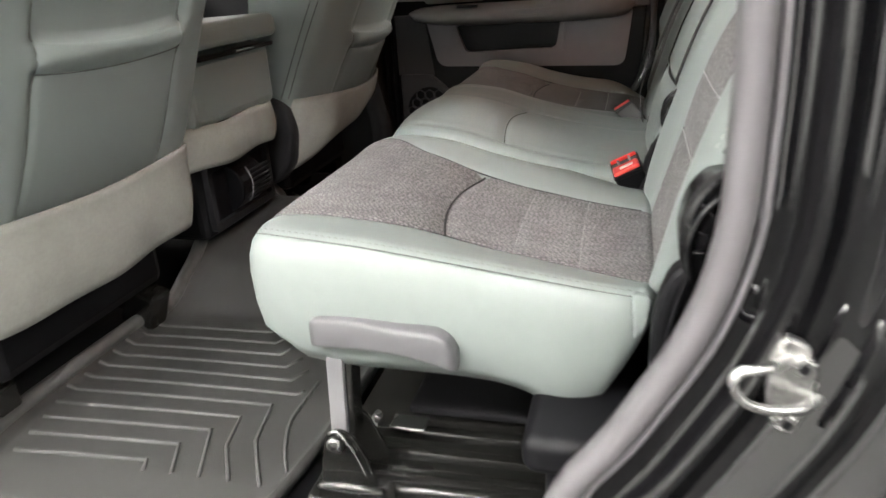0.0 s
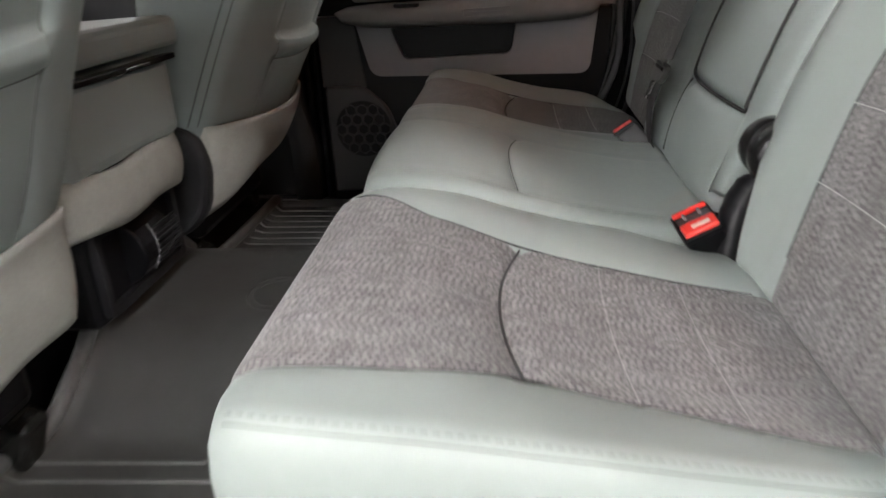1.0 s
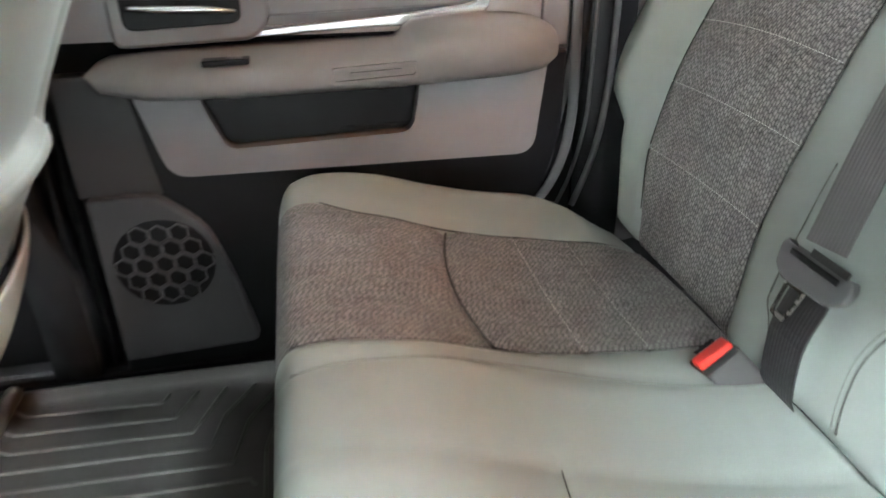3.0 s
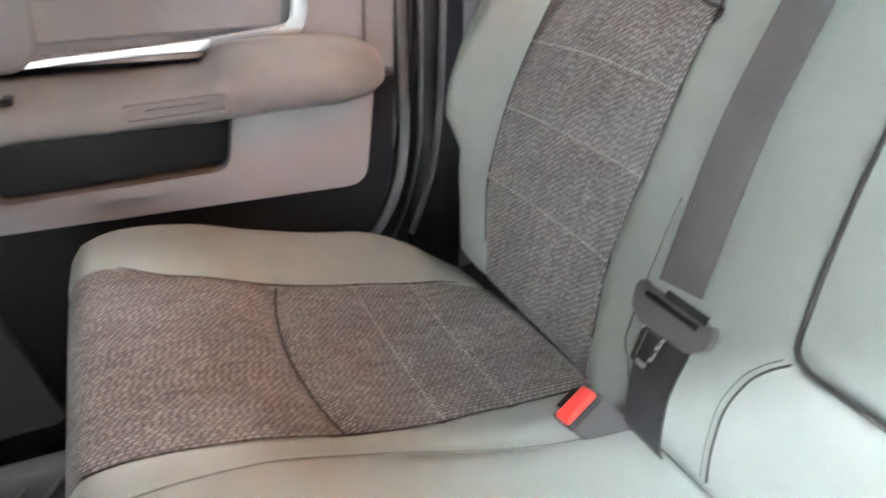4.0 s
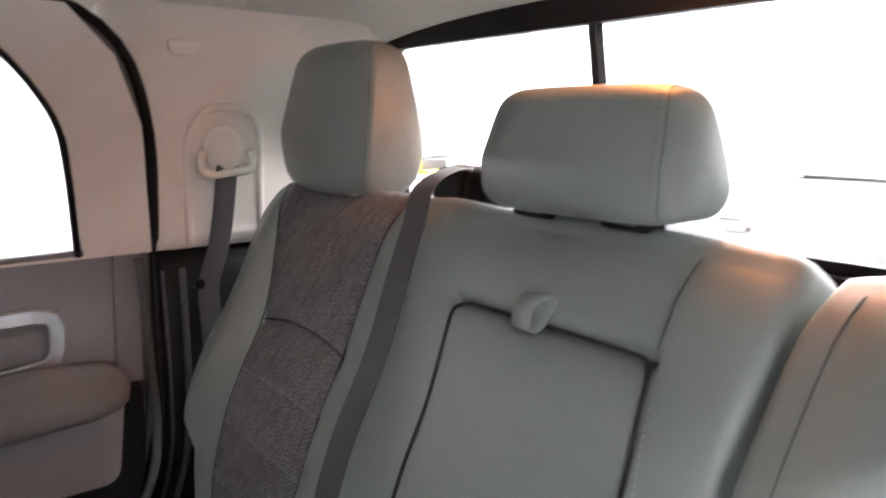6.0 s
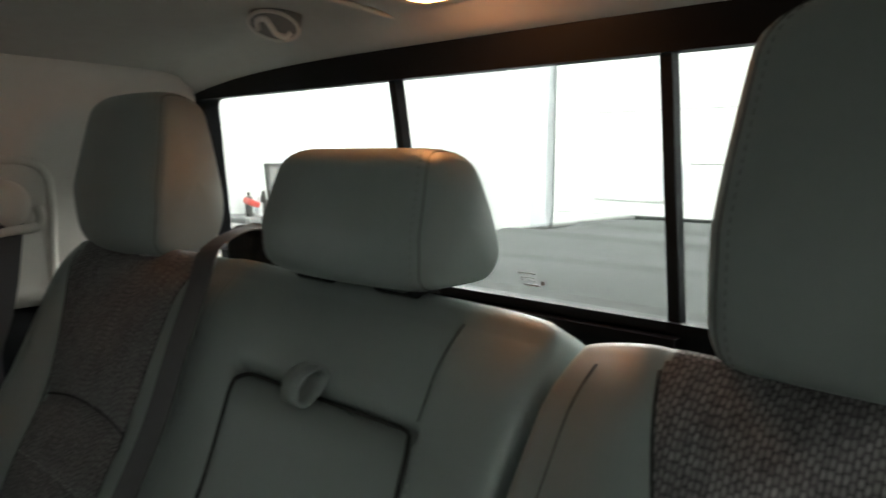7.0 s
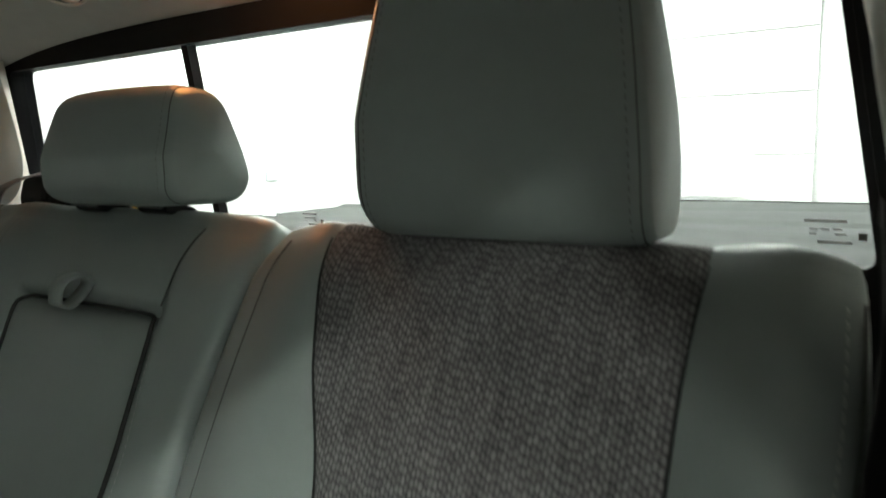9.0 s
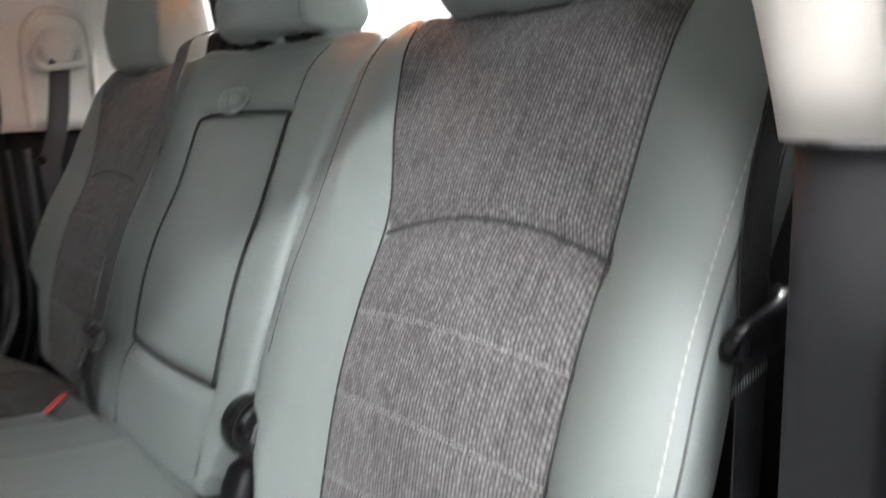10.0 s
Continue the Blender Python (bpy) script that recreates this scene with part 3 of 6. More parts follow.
def pillar(sign):
    g = side_of(sign)
    ob = thing("pillar_trim", (0.75, g(0.87), 0.835), "warm white plastic corner pillar trim with belt guide", "pillar trim", "corner pillar trims", "structure")
    plan = [(0.522, 0.905), (0.53, 0.885), (0.545, 0.873), (0.575, 0.867), (0.63, 0.866), (0.74, 0.866), (0.86, 0.866), (0.97, 0.864), (1.03, 0.858), (1.075, 0.85)]
    if sign < 0:
        plan = [(0.5535, 0.944), (0.5532, 0.941), (0.553, 0.925), (0.5535, 0.908), (0.556, 0.898), (0.562, 0.892), (0.574, 0.888), (0.61, 0.8845), (0.65, 0.880), (0.74, 0.871), (0.86, 0.866), (0.97, 0.864), (1.03, 0.858), (1.075, 0.85)]

    def face(i, z):
        x, y = plan[int(i)]
        t = (z - 0.835) / 0.41
        lean = (0.055 * t * t if sign > 0 else 0.075 * max(t, 0) ** 1.5) * (1 - min(max((x - 0.95) / 0.12, 0), 1))
        fwd = ((0.055 * t * t) if sign > 0 else 0.17 * t) * min(max(((0.62 if sign > 0 else 0.70) - x) / 0.09, 0), 1)
        x0 = x
        return (x - fwd - 0.06 * t * min(max((x0 - 0.98) / 0.09, 0), 1), g(y - lean), z)

    v, f = sheet(face, range(len(plan)), np.linspace(0.837, 1.27, 16), (0, 0.03, 0) if sign > 0 else (0.03, -0.012, 0))
    raw("upper_trim", v, f, TRIM, ob)
    low = [(0.522, 0.912), (0.53, 0.892), (0.545, 0.880), (0.575, 0.874), (0.63, 0.873), (0.74, 0.873), (0.86, 0.873), (1.10, 0.873)]
    if sign < 0:
        low = [(0.560, 0.945), (0.5598, 0.942), (0.560, 0.926), (0.562, 0.908), (0.567, 0.899), (0.577, 0.894), (0.615, 0.890), (0.655, 0.885), (0.74, 0.877), (0.86, 0.873), (1.10, 0.873)]
    v, f = sheet(lambda i, z: (low[int(i)][0] + 0.04 * (0.835 - z), g(low[int(i)][1]), z), range(len(low)), np.linspace(0.08, 0.833, 8), (0, 0.03, 0) if sign > 0 else (0.03, -0.012, 0))
    raw("lower_trim", v, f, BLACK if sign > 0 else DARK, ob)
    # raised arch round the belt guide
    arch = [(0.603, 0.845), (0.603, 0.93), (0.605, 1.03), (0.625, 1.075), (0.648, 1.092), (0.685, 1.094), (0.718, 1.085), (0.738, 1.055), (0.742, 0.99), (0.742, 0.90), (0.742, 0.845)]
    skin_y = lambda x, z: float(np.interp(x, [p[0] for p in plan], [p[1] for p in plan])) - (0.055 * ((z - 0.835) / 0.41) ** 2 if sign > 0 else 0.075 * max((z - 0.835) / 0.41, 0) ** 1.5)  # noqa: E731
    line = [(x, g(skin_y(x, z)), z) for x, z in curve_line(arch, 40)]
    v, f = sweep(line, circle(0.008, 8, 0.8), up=(0, 1, 0))
    raw("arch_rib", v, f, TRIM, ob)
    # half-round cover clip near the top
    bm = plate(rounded([(0.567, 1.205), (0.625, 1.205), (0.618, 1.178), (0.574, 1.178)], 0.012), 0, 0.009, bevel=0.003)
    for q in bm.verts:
        q.co.y = g(0.827 - q.co.y)
    part("clip_cover", bm, TRIM, ob)
    # belt guide: a dome with a D-shaped loop under it
    prof = [(0.0, 0.030), (0.012, 0.029), (0.024, 0.025), (0.032, 0.016), (0.037, 0.004), (0.038, 0.0)]
    verts, faces = [], []
    n = 28
    for r, h_ in prof[1:]:
        for k in range(n):
            a = 2 * math.pi * k / n
            verts.append((0.668 + r * math.cos(a), g(0.848 - h_ if sign > 0 else 0.862 - h_ * 0.5), 1.018 + r * 1.1 * math.sin(a)))
    for i in range(len(prof) - 2):
        for k in range(n):
            faces.append((i * n + k, i * n + (k + 1) % n, (i + 1) * n + (k + 1) % n, (i + 1) * n + k))
    verts.append((0.668, g(0.848 - 0.028 if sign > 0 else 0.862 - 0.014), 1.018))
    faces += [((k + 1) % n, k, len(verts) - 1) for k in range(n)]
    raw("belt_guide", verts, faces, TRIM, ob)
    loop = [(0.626, 1.015), (0.620, 0.992), (0.627, 0.976), (0.644, 0.972), (0.672, 0.976), (0.696, 0.977), (0.713, 0.982), (0.717, 0.997), (0.711, 1.015)]
    v, f = sweep([(x, g(0.836 if sign > 0 else 0.855), z) for x, z in curve_line(loop, 30)], circle(0.0085, 10), up=(0, 1, 0))
    raw("guide_loop", v, f, TRIM, ob)
    return ob


pillar(1)
pillar(-1)


def shoulder_belt(sign):
    """The outer belt hanging from its guide down behind the bench's wing."""
    g = side_of(sign)
    ob = thing("shoulder_belt", (0.66, g(0.86), 0.3), "dark grey shoulder belt hanging from the pillar guide", "seat belt", "outer shoulder belts")
    sh = 0.0 if sign > 0 else 0.036
    line = curve_line([(0.668, g(0.834), 0.988), (0.662, g(0.838), 0.93), (0.646, g(0.838), 0.84), (0.624, g(0.842), 0.76), (0.628, g(0.842), 0.66), (0.63, g(0.842), 0.45), (0.63, g(0.842), 0.25)], 30)
    if sign < 0:
        line[:, 1] -= np.interp(line[:, 2], [0.25, 0.80, 0.90, 0.99], [0.0, 0.0, 0.008, 0.008])
    line[:, 0] += sh * np.clip((0.988 - line[:, 2]) / 0.1, 0, 1)
    sec = strap(0.044, 0.0015)
    v, f = sweep([tuple(p) for p in line], sec, up=(-0.2, 0.97, 0) if sign > 0 else (0, 1, 0))
    uv = [(sec[i % 4][0], line[i // 4][2]) for i in range(len(v))]
    raw("webbing", v, f, BELT if sign > 0 else BELT_BLACK, ob, uv=uv, soft=False)
    if sign > 0:
        part("stop_button", drum(0.010, 0.012, pose(0.604, g(0.832), 0.775, 90), 0.002), BLACK, ob)
    else:
        # belt tongue resting on the webbing, a rounded black bow with a stitched stop below
        bow = curve_line([(0.624, g(0.842), 0.694), (0.621, g(0.848), 0.711), (0.628, g(0.856), 0.720), (0.645, g(0.860), 0.725), (0.668, g(0.857), 0.729), (0.692, g(0.846), 0.727)], 26)
        v, f = sweep([tuple(p) for p in bow], circle(0.0062, 12), up=(0, 0, 1), scale=[0.6, 0.85] + [1.0] * 22 + [0.85, 0.6])
        raw("tongue_bow", v, f, GLOSS, ob, "glossy black plastic belt tongue")
        part("tongue_body", block((0.070, 0.012, 0.030), pose(0.655, g(0.852), 0.708, 0, 4, 0), 0.005, 3), BLACK, ob)
        stitches("stop_stitch", [(0.630 + 0.0006 * k, g(0.8450), 0.671 + 0.00006 * k) for k in range(90)], (0, 1, 0), THREAD_GREY, ob, "grey bar of stop stitching", 0.0016, 0.0026, 0.007)
    return ob


shoulder_belt(1)
shoulder_belt(-1)

# ---- far door ----
door = thing("car_door", (0.15, 0.86, 0.1), "closed grey plastic rear cab door with chrome trim and window", "car door")
# core behind the skins
part("door_core", plate([(-0.36, 0.06), (0.545, 0.06), (0.545, 0.835), (-0.36, 0.835)], 0.905, 0.955), BLACK, door)
DY = 0.83
hole = rounded([(-0.062, 0.568), (0.258, 0.574), (0.245, 0.494), (-0.032, 0.488)], [0.012, 0.012, 0.022, 0.016], 5)
edge = rounded([(-0.158, 0.592), (0.462, 0.592), (0.444, 0.437), (-0.122, 0.446)], [0.004, 0.004, 0.03, 0.03], 5)
v, f = ring_frame(edge, hole, DY, DY + 0.012)
lower = raw("lower_panel", v, f, PANEL, door, soft=False)
lip_o = rounded([(-0.084, 0.58), (0.286, 0.586), (0.276, 0.466), (-0.052, 0.460)], [0.012, 0.012, 0.03, 0.024], 5)
v, f = ring_frame(lip_o, hole, DY - 0.014, DY + 0.004)
bm = bmesh.new()
vv = [bm.verts.new(q) for q in v]
for q in f:
    bm.faces.new([vv[i] for i in q])
bmesh.ops.recalc_face_normals(bm, faces=bm.faces)
n = len(lip_o)
bmesh.ops.bevel(bm, geom=[e for e in bm.edges if all(abs(q.co.y - (DY - 0.014)) < 1e-5 for q in e.verts) and (min(q.index for q in e.verts) < n and max(q.index for q in e.verts) < n)], offset=0.012, segments=4, affect="EDGES")
part("pocket_rim", bm, PANEL, lower, soft=False)
pocket = part("map_pocket", plate(hole, DY + 0.045, DY + 0.055), HANDLE, door)
v, f = ring_frame(hole, hole, DY + 0.005, DY + 0.05)
raw("pocket_wall", v, f, DARK, pocket, soft=False)
for k in range(14):
    z = 0.502 + k * 0.0052
    part("pocket_rib", block((0.26, 0.003, 0.002), pose(0.105, DY + 0.043, z)), HANDLE, pocket)
part("pocket_shelf", block((0.16, 0.03, 0.010), pose(0.02, DY + 0.03, 0.560), 0.003), DARK, pocket)
part("pocket_foot", block((0.11, 0.03, 0.006), pose(0.19, DY + 0.028, 0.500), 0.002), BLACK, pocket)
# dark skirting below, with the loudspeaker in its front corner
part("lower_skirt", plate(rounded([(-0.258, 0.60), (0.500, 0.60), (0.496, 0.44), (0.455, 0.33), (0.44, 0.10), (-0.258, 0.09)], [0.01, 0.01, 0.05, 0.05, 0.02, 0.01]), DY + 0.014, DY + 0.05, 0.006), BLACK, door)
part("front_corner", plate([(-0.262, 0.42), (-0.140, 0.416), (-0.165, 0.60), (-0.262, 0.60)], DY + 0.012, DY + 0.05, 0.004), DIM, door)
spk = part("speaker_pod", plate(rounded([(-0.25, 0.422), (-0.150, 0.422), (-0.085, 0.365), (-0.052, 0.26), (-0.028, 0.14), (-0.25, 0.13)], [0.01, 0.02, 0.03, 0.03, 0.02, 0.01]), DY - 0.006, DY + 0.02, 0.006), DIM, door)
SPK_C, SPK_R = (-0.156, 0.308), 0.076
bm = drum(SPK_R, 0.004, pose(SPK_C[0], DY - 0.0065, SPK_C[1], 90), 0.001, 32)
part("speaker_grille", bm, BLACK, spk)
made = []
for r in range(-5, 6):
    for c in range(-5, 6):
        x, z = SPK_C[0] + (c + 0.5 * (r % 2)) * 0.0300, SPK_C[1] + r * 0.0260
        if math.hypot(x - SPK_C[0], z - SPK_C[1]) < SPK_R - 0.008 and z > 0.225:
            hexo = [(x + 0.0166 * math.cos(a), z + 0.0166 * math.sin(a)) for a in [math.radians(30 + 60 * k) for k in range(6)]]
            hexi = [(x + 0.0138 * math.cos(a), z + 0.0138 * math.sin(a)) for a in [math.radians(30 + 60 * k) for k in range(6)]]
            made.append(ring_frame(hexo, hexi, DY - 0.0125, DY - 0.008))
for v, f in made:
    raw("grille_cell", v, f, DIM, spk, soft=False)
# upper panel, chrome frame and insert
up_o = rounded([(-0.30, 0.642), (0.46, 0.632), (0.468, 0.842), (-0.30, 0.812)], 0.006)
v, f = ring_frame(up_o, rounded([(-0.06, 0.650), (0.372, 0.652), (0.376, 0.755), (-0.06, 0.748)], 0.006), 0.872, 0.905)
raw("upper_panel", v, f, PANEL, door, soft=False)
part("insert", plate([(-0.08, 0.640), (0.38, 0.640), (0.38, 0.77), (-0.08, 0.76)], 0.884, 0.9), PLASTIC, door)
part("insert_lip", plate(rounded([(0.02, 0.664), (0.345, 0.668), (0.349, 0.722), (0.02, 0.716)], 0.008), 0.874, 0.886, 0.004), PLASTIC, door)
part("rear_step", plate([(0.462, 0.60), (0.508, 0.60), (0.518, 0.838), (0.470, 0.838)], 0.872, 0.905, 0.004), PLASTIC, door)
bow = [(0.0, 0.742), (0.10, 0.744), (0.30, 0.7480), (0.340, 0.7485), (0.359, 0.745), (0.370, 0.736), (0.374, 0.722), (0.373, 0.70), (0.371, 0.684), (0.365, 0.669), (0.350, 0.660), (0.30, 0.655), (0.10, 0.646), (0.0, 0.640)]
wide = [0.9, 0.9, 0.9, 0.9, 0.85, 0.8, 0.75, 0.7, 0.62, 0.5, 0.36, 0.29, 0.26, 0.24]
pts = curve_line(bow, 60)
ws = np.interp(np.linspace(0, 1, 60), np.linspace(0, 1, 14), wide)
sec = [(-0.018, -0.006), (0.018, -0.006), (0.018, 0.001), (0.013, 0.006), (-0.013, 0.006), (-0.018, 0.001)]
v, f = sweep([(x, 0.870, z) for x, z in pts], sec, up=(0, -1, 0), scale=list(ws))
raw("chrome_trim", v, f, CHROME, door, "satin chrome U-shaped trim", soft=False)
# door pull
bez = part("handle_bezel", plate(rounded([(-0.17, 0.630), (0.026, 0.634), (0.05, 0.66), (0.052, 0.748), (-0.17, 0.745)], 0.02), 0.862, 0.88, 0.006), PLASTIC, door)
part("handle_cup", plate(rounded([(-0.15, 0.655), (0.010, 0.66), (0.012, 0.715), (-0.15, 0.712)], 0.016), 0.858, 0.864, 0.002), BLACK, bez)
lev = [(-0.135, 0.852, 0.688), (-0.09, 0.842, 0.686), (-0.04, 0.842, 0.684), (0.004, 0.85, 0.678)]
v, f = sweep([tuple(p) for p in curve_line(lev, 14)], circle(0.013, 10, 0.45), up=(0, 0, 1), scale=[0.8] * 3 + [1] * 8 + [0.9, 0.8, 0.6])
raw("door_handle", v, f, CHROME, bez, "polished chrome pull lever")
# arm rest: a padded bar with a grab notch behind its front part
ax = [-0.20, -0.18, -0.12, 0.0, 0.115, 0.128, 0.14, 0.23, 0.243, 0.256, 0.32, 0.40, 0.44, 0.458, 0.466]
top = [0.612, 0.620, 0.625, 0.627, 0.628, 0.628, 0.628, 0.630, 0.644, 0.654, 0.658, 0.656, 0.650, 0.643, 0.632]
bot = [0.606, 0.584, 0.571, 0.567, 0.568, 0.568, 0.568, 0.568, 0.568, 0.568, 0.570, 0.573, 0.580, 0.592, 0.608]
nose = [0.80, 0.775, 0.762, 0.758, 0.757, 0.757, 0.757, 0.757, 0.757, 0.757, 0.756, 0.758, 0.765, 0.778, 0.80]
verts, faces = [], []
K = 14
for x, t_, b_, n_ in zip(ax, top, bot, nose):
    for k in range(K):
        a = math.pi * (k / (K - 1) - 0.5)
        c, s = math.copysign(abs(math.cos(a)) ** 0.7, math.cos(a)), math.copysign(abs(math.sin(a)) ** 0.75, math.sin(a))
        verts.append((x, 0.845 - (0.845 - n_) * c, (t_ + b_) / 2 + (t_ - b_) / 2 * s))
    verts += [(x, 0.885, t_), (x, 0.885, b_)]
KK = K + 2
for i in range(len(ax) - 1):
    for k in range(KK):
        a, b = i * KK + k, i * KK + (k + 1) % KK
        faces.append((a, b, b + KK, a + KK))
faces += [tuple(range(KK)), tuple(range((len(ax) - 1) * KK, len(ax) * KK))[::-1]]
arm = raw("arm_rest", verts, faces, ARMPAD, door, "soft grey padded arm rest")
v, f = ring_frame(rounded([(0.126, 0.611), (0.246, 0.615), (0.246, 0.593), (0.126, 0.589)], 0.006), rounded([(0.130, 0.607), (0.242, 0.611), (0.242, 0.597), (0.130, 0.593)], 0.005), 0.752, 0.764)
raw("reflector_frame", v, f, ARMPAD, arm, soft=False)
part("reflector", plate(rounded([(0.150, 0.604), (0.222, 0.606), (0.222, 0.601), (0.150, 0.599)], 0.002), 0.7525, 0.758), PLASTIC, arm)
part("window_switch", block((0.062, 0.022, 0.008), pose(-0.012, 0.778, 0.6245), 0.002), BLACK, arm)
part("switch_rocker", block((0.02, 0.014, 0.008), pose(0.0, 0.778, 0.627, 0, 8, 0), 0.002), PLASTIC, arm)
# window frame of the door, in warm white above the sill
frame_o = [(-0.35, 0.842), (0.533, 0.838), (0.518, 1.06), (0.478, 1.17), (0.41, 1.24), (-0.30, 1.26)]
frame_i = [(-0.30, 0.835), (0.424, 0.842), (0.405, 1.04), (0.36, 1.13), (0.29, 1.19), (-0.26, 1.205)]
v, f = ring_frame(frame_o, frame_i, 0.862, 0.90)
v = [(x, y - 0.09 * max(z - 0.84, 0) / 0.4, z) for x, y, z in v]
raw("window_frame", v, f, TRIM, door, "warm white window surround", soft=False)
v, f = sheet(lambda x, z: (x - 0.10 * max(z - 1.0, 0) * (x > 0.2), 0.888 - 0.09 * (z - 0.84) / 0.4, z), np.linspace(-0.32, 0.45, 4), np.linspace(0.82, 1.23, 6), (0, 0.004, 0))
pane = raw("pane", v, f, GLASS, door)
pane.visible_shadow = False
v, f = sweep([tuple(p) for p in curve_line([(0.415, 0.866, 0.842), (0.398, 0.82, 1.04), (0.354, 0.80, 1.13), (0.285, 0.785, 1.19), (0.1, 0.782, 1.20)], 30)], circle(0.006, 6), up=(0, 1, 0))
raw("glass_channel", v, f, BLACK, door)
part("window_sill", plate([(-0.30, 0.822), (0.43, 0.840), (0.43, 0.852), (-0.30, 0.834)], 0.868, 0.888, 0.003), PLASTIC, door)

# black seals between the far door and the pillar, and the front far body side
seal = [(0.38, 0.16), (0.44, 0.27), (0.492, 0.37), (0.523, 0.47), (0.538, 0.58), (0.542, 0.70), (0.542, 0.84), (0.538, 1.0), (0.518, 1.12), (0.475, 1.20), (0.39, 1.245), (0.05, 1.26), (-0.3, 1.262)]


def seal_y(z):
    return 0.872 - 0.10 * max(z - 0.84, 0) / 0.4 + 0.02 * max(0.84 - z, 0)


for dx, r, mt in ((0.0, 0.010, BLACK), (-0.030, 0.007, LIP), (-0.015, 0.006, LIP)):
    line = [(x + dx, seal_y(z) + 0.012, z) for x, z in curve_line(seal, 50)]
    v, f = sweep(line, circle(r, 8), up=(0, 1, 0))
    tagged(raw("weather_strip", v, f, mt), "black rubber weather strip round the door opening", "weather strip", "door seals", "structure")
# the door's own grey edge strip and two thin sealing lips on the jamb
lips = (([(0.512, 0.868, 0.83), (0.518, 0.868, 0.70), (0.520, 0.866, 0.58), (0.521, 0.864, 0.505), (0.513, 0.858, 0.445), (0.494, 0.845, 0.400), (0.468, 0.838, 0.360), (0.43, 0.838, 0.32)], (0.009, 0.5), DIM),
        ([(0.551, 0.870, 0.80), (0.553, 0.872, 0.70), (0.554, 0.874, 0.60), (0.554, 0.877, 0.50), (0.546, 0.884, 0.420), (0.531, 0.892, 0.352), (0.510, 0.896, 0.30)], (0.0032, 1.0), DIM),
        ([(0.586, 0.868, 0.80), (0.587, 0.869, 0.70), (0.586, 0.870, 0.57), (0.582, 0.871, 0.50), (0.574, 0.873, 0.433), (0.560, 0.878, 0.372), (0.540, 0.884, 0.31)], (0.0060, 0.7), DIM))
for line, (r, flat), mt in lips:
    v, f = sweep([tuple(p) for p in curve_line(line, 40)], circle(r, 10, flat), up=(0, 1, 0))
    tagged(raw("weather_strip", v, f, mt), "dark grey sealing lip beside the closed door", "weather strip", "door seals", "structure")
# far B pillar, body side in front of it, rocker
tagged(part("wall_far", plate([(-1.6, 0.06), (-0.33, 0.06), (-0.33, 1.26), (-0.42, 1.26), (-0.5, 0.86), (-1.6, 0.80)], 0.90, 0.95), DARK), "dark inner body side ahead of the far door", "body side", kind="structure")
v, f = sheet(lambda y, z: (-0.335 + 0.02 * (y > 0.86) + 0.035 * (z < 0.40) * min(1, (0.40 - z) * 8), y - 0.08 * max(z - 0.8, 0), z), [0.835, 0.845, 0.86, 0.90], np.linspace(0.10, 1.26, 20), (-0.07, 0.0, 0))
tagged(raw("pillar_b_far", v, f, DARK), "dark plastic centre pillar trim by the far door", "pillar trim", kind="structure")
for dx in (0.03, 0.055):
    v, f = sweep([(-0.335 + dx, 0.872 - 0.08 * max(z - 0.8, 0), z) for z in np.linspace(0.10, 1.2, 14)], circle(0.009, 8), up=(0, 1, 0))
    tagged(raw("weather_strip", v, f, BLACK), "black rubber weather strip round the door opening", "weather strip", "door seals", "structure")
tagged(part("rocker_far", block((2.5, 0.10, 0.06), pose(-0.3, 0.91, 0.07), 0.01), DARK), "dark sill plate under the far door", "door sill", kind="structure")
tagged(part("side_far", block((0.52, 0.06, 1.2), pose(0.795, 0.93, 0.68), 0.02), PAINT), "black painted body side behind the far door", "body side", kind="structure")

# ---- near side: the open doorway ----
SY = -0.83
curve = [(0.40, 0.02), (0.405, 0.20), (0.43, 0.285), (0.464, 0.334), (0.503, 0.403), (0.528, 0.454), (0.546, 0.514), (0.553, 0.573), (0.553, 0.64), (0.551, 0.71), (0.545, 0.84), (0.53, 1.0), (0.495, 1.12), (0.42, 1.20), (0.30, 1.245), (0.0, 1.26), (-0.45, 1.262)]
knots = curve_line(curve, 90)
lean = lambda z: 0.10 * max(z - 0.84, 0) / 0.4  # noqa: E731
sec = [(0.013, -0.012), (0.012, 0.004), (0.007, 0.011), (0.0, 0.013), (-0.007, 0.011), (-0.012, 0.003), (-0.013, -0.012)]
v, f = sweep([(x - 0.003, SY + lean(z), z) for x, z in knots], sec, up=(0, -1, 0))
tagged(raw("weather_strip", v, f, SEAL), "grey rubber weather strip round the open doorway", "weather strip", "door seals", "structure")
v, f = sweep([(x + 0.014, SY - 0.004 + lean(z), z) for x, z in knots], circle(0.003, 6), up=(0, -1, 0))
tagged(raw("flange_edge", v, f, SEAL), "thin pale edge along the doorway flange", "trim", kind="structure")
# jamb and quarter panel: a painted pressing that rolls outwards in four soft steps
rolls = ((0.030, 0.016, 0.022), (0.074, 0.026, 0.024), (0.118, 0.028, 0.030), (0.158, 0.030, 0.028))


def jamb_off(o):
    """How far the pressing stands out at the distance o from the doorway's edge."""
    d = -0.004 * math.sin(o * 60)
    for at, wide_, deep in rolls:
        t = min(max((o - at) / wide_, 0), 1)
        d -= deep * t * t * (3 - 2 * t)
        d -= 0.004 * math.exp(-(((o - at - wide_ - 0.004) / 0.007) ** 2))
    return d


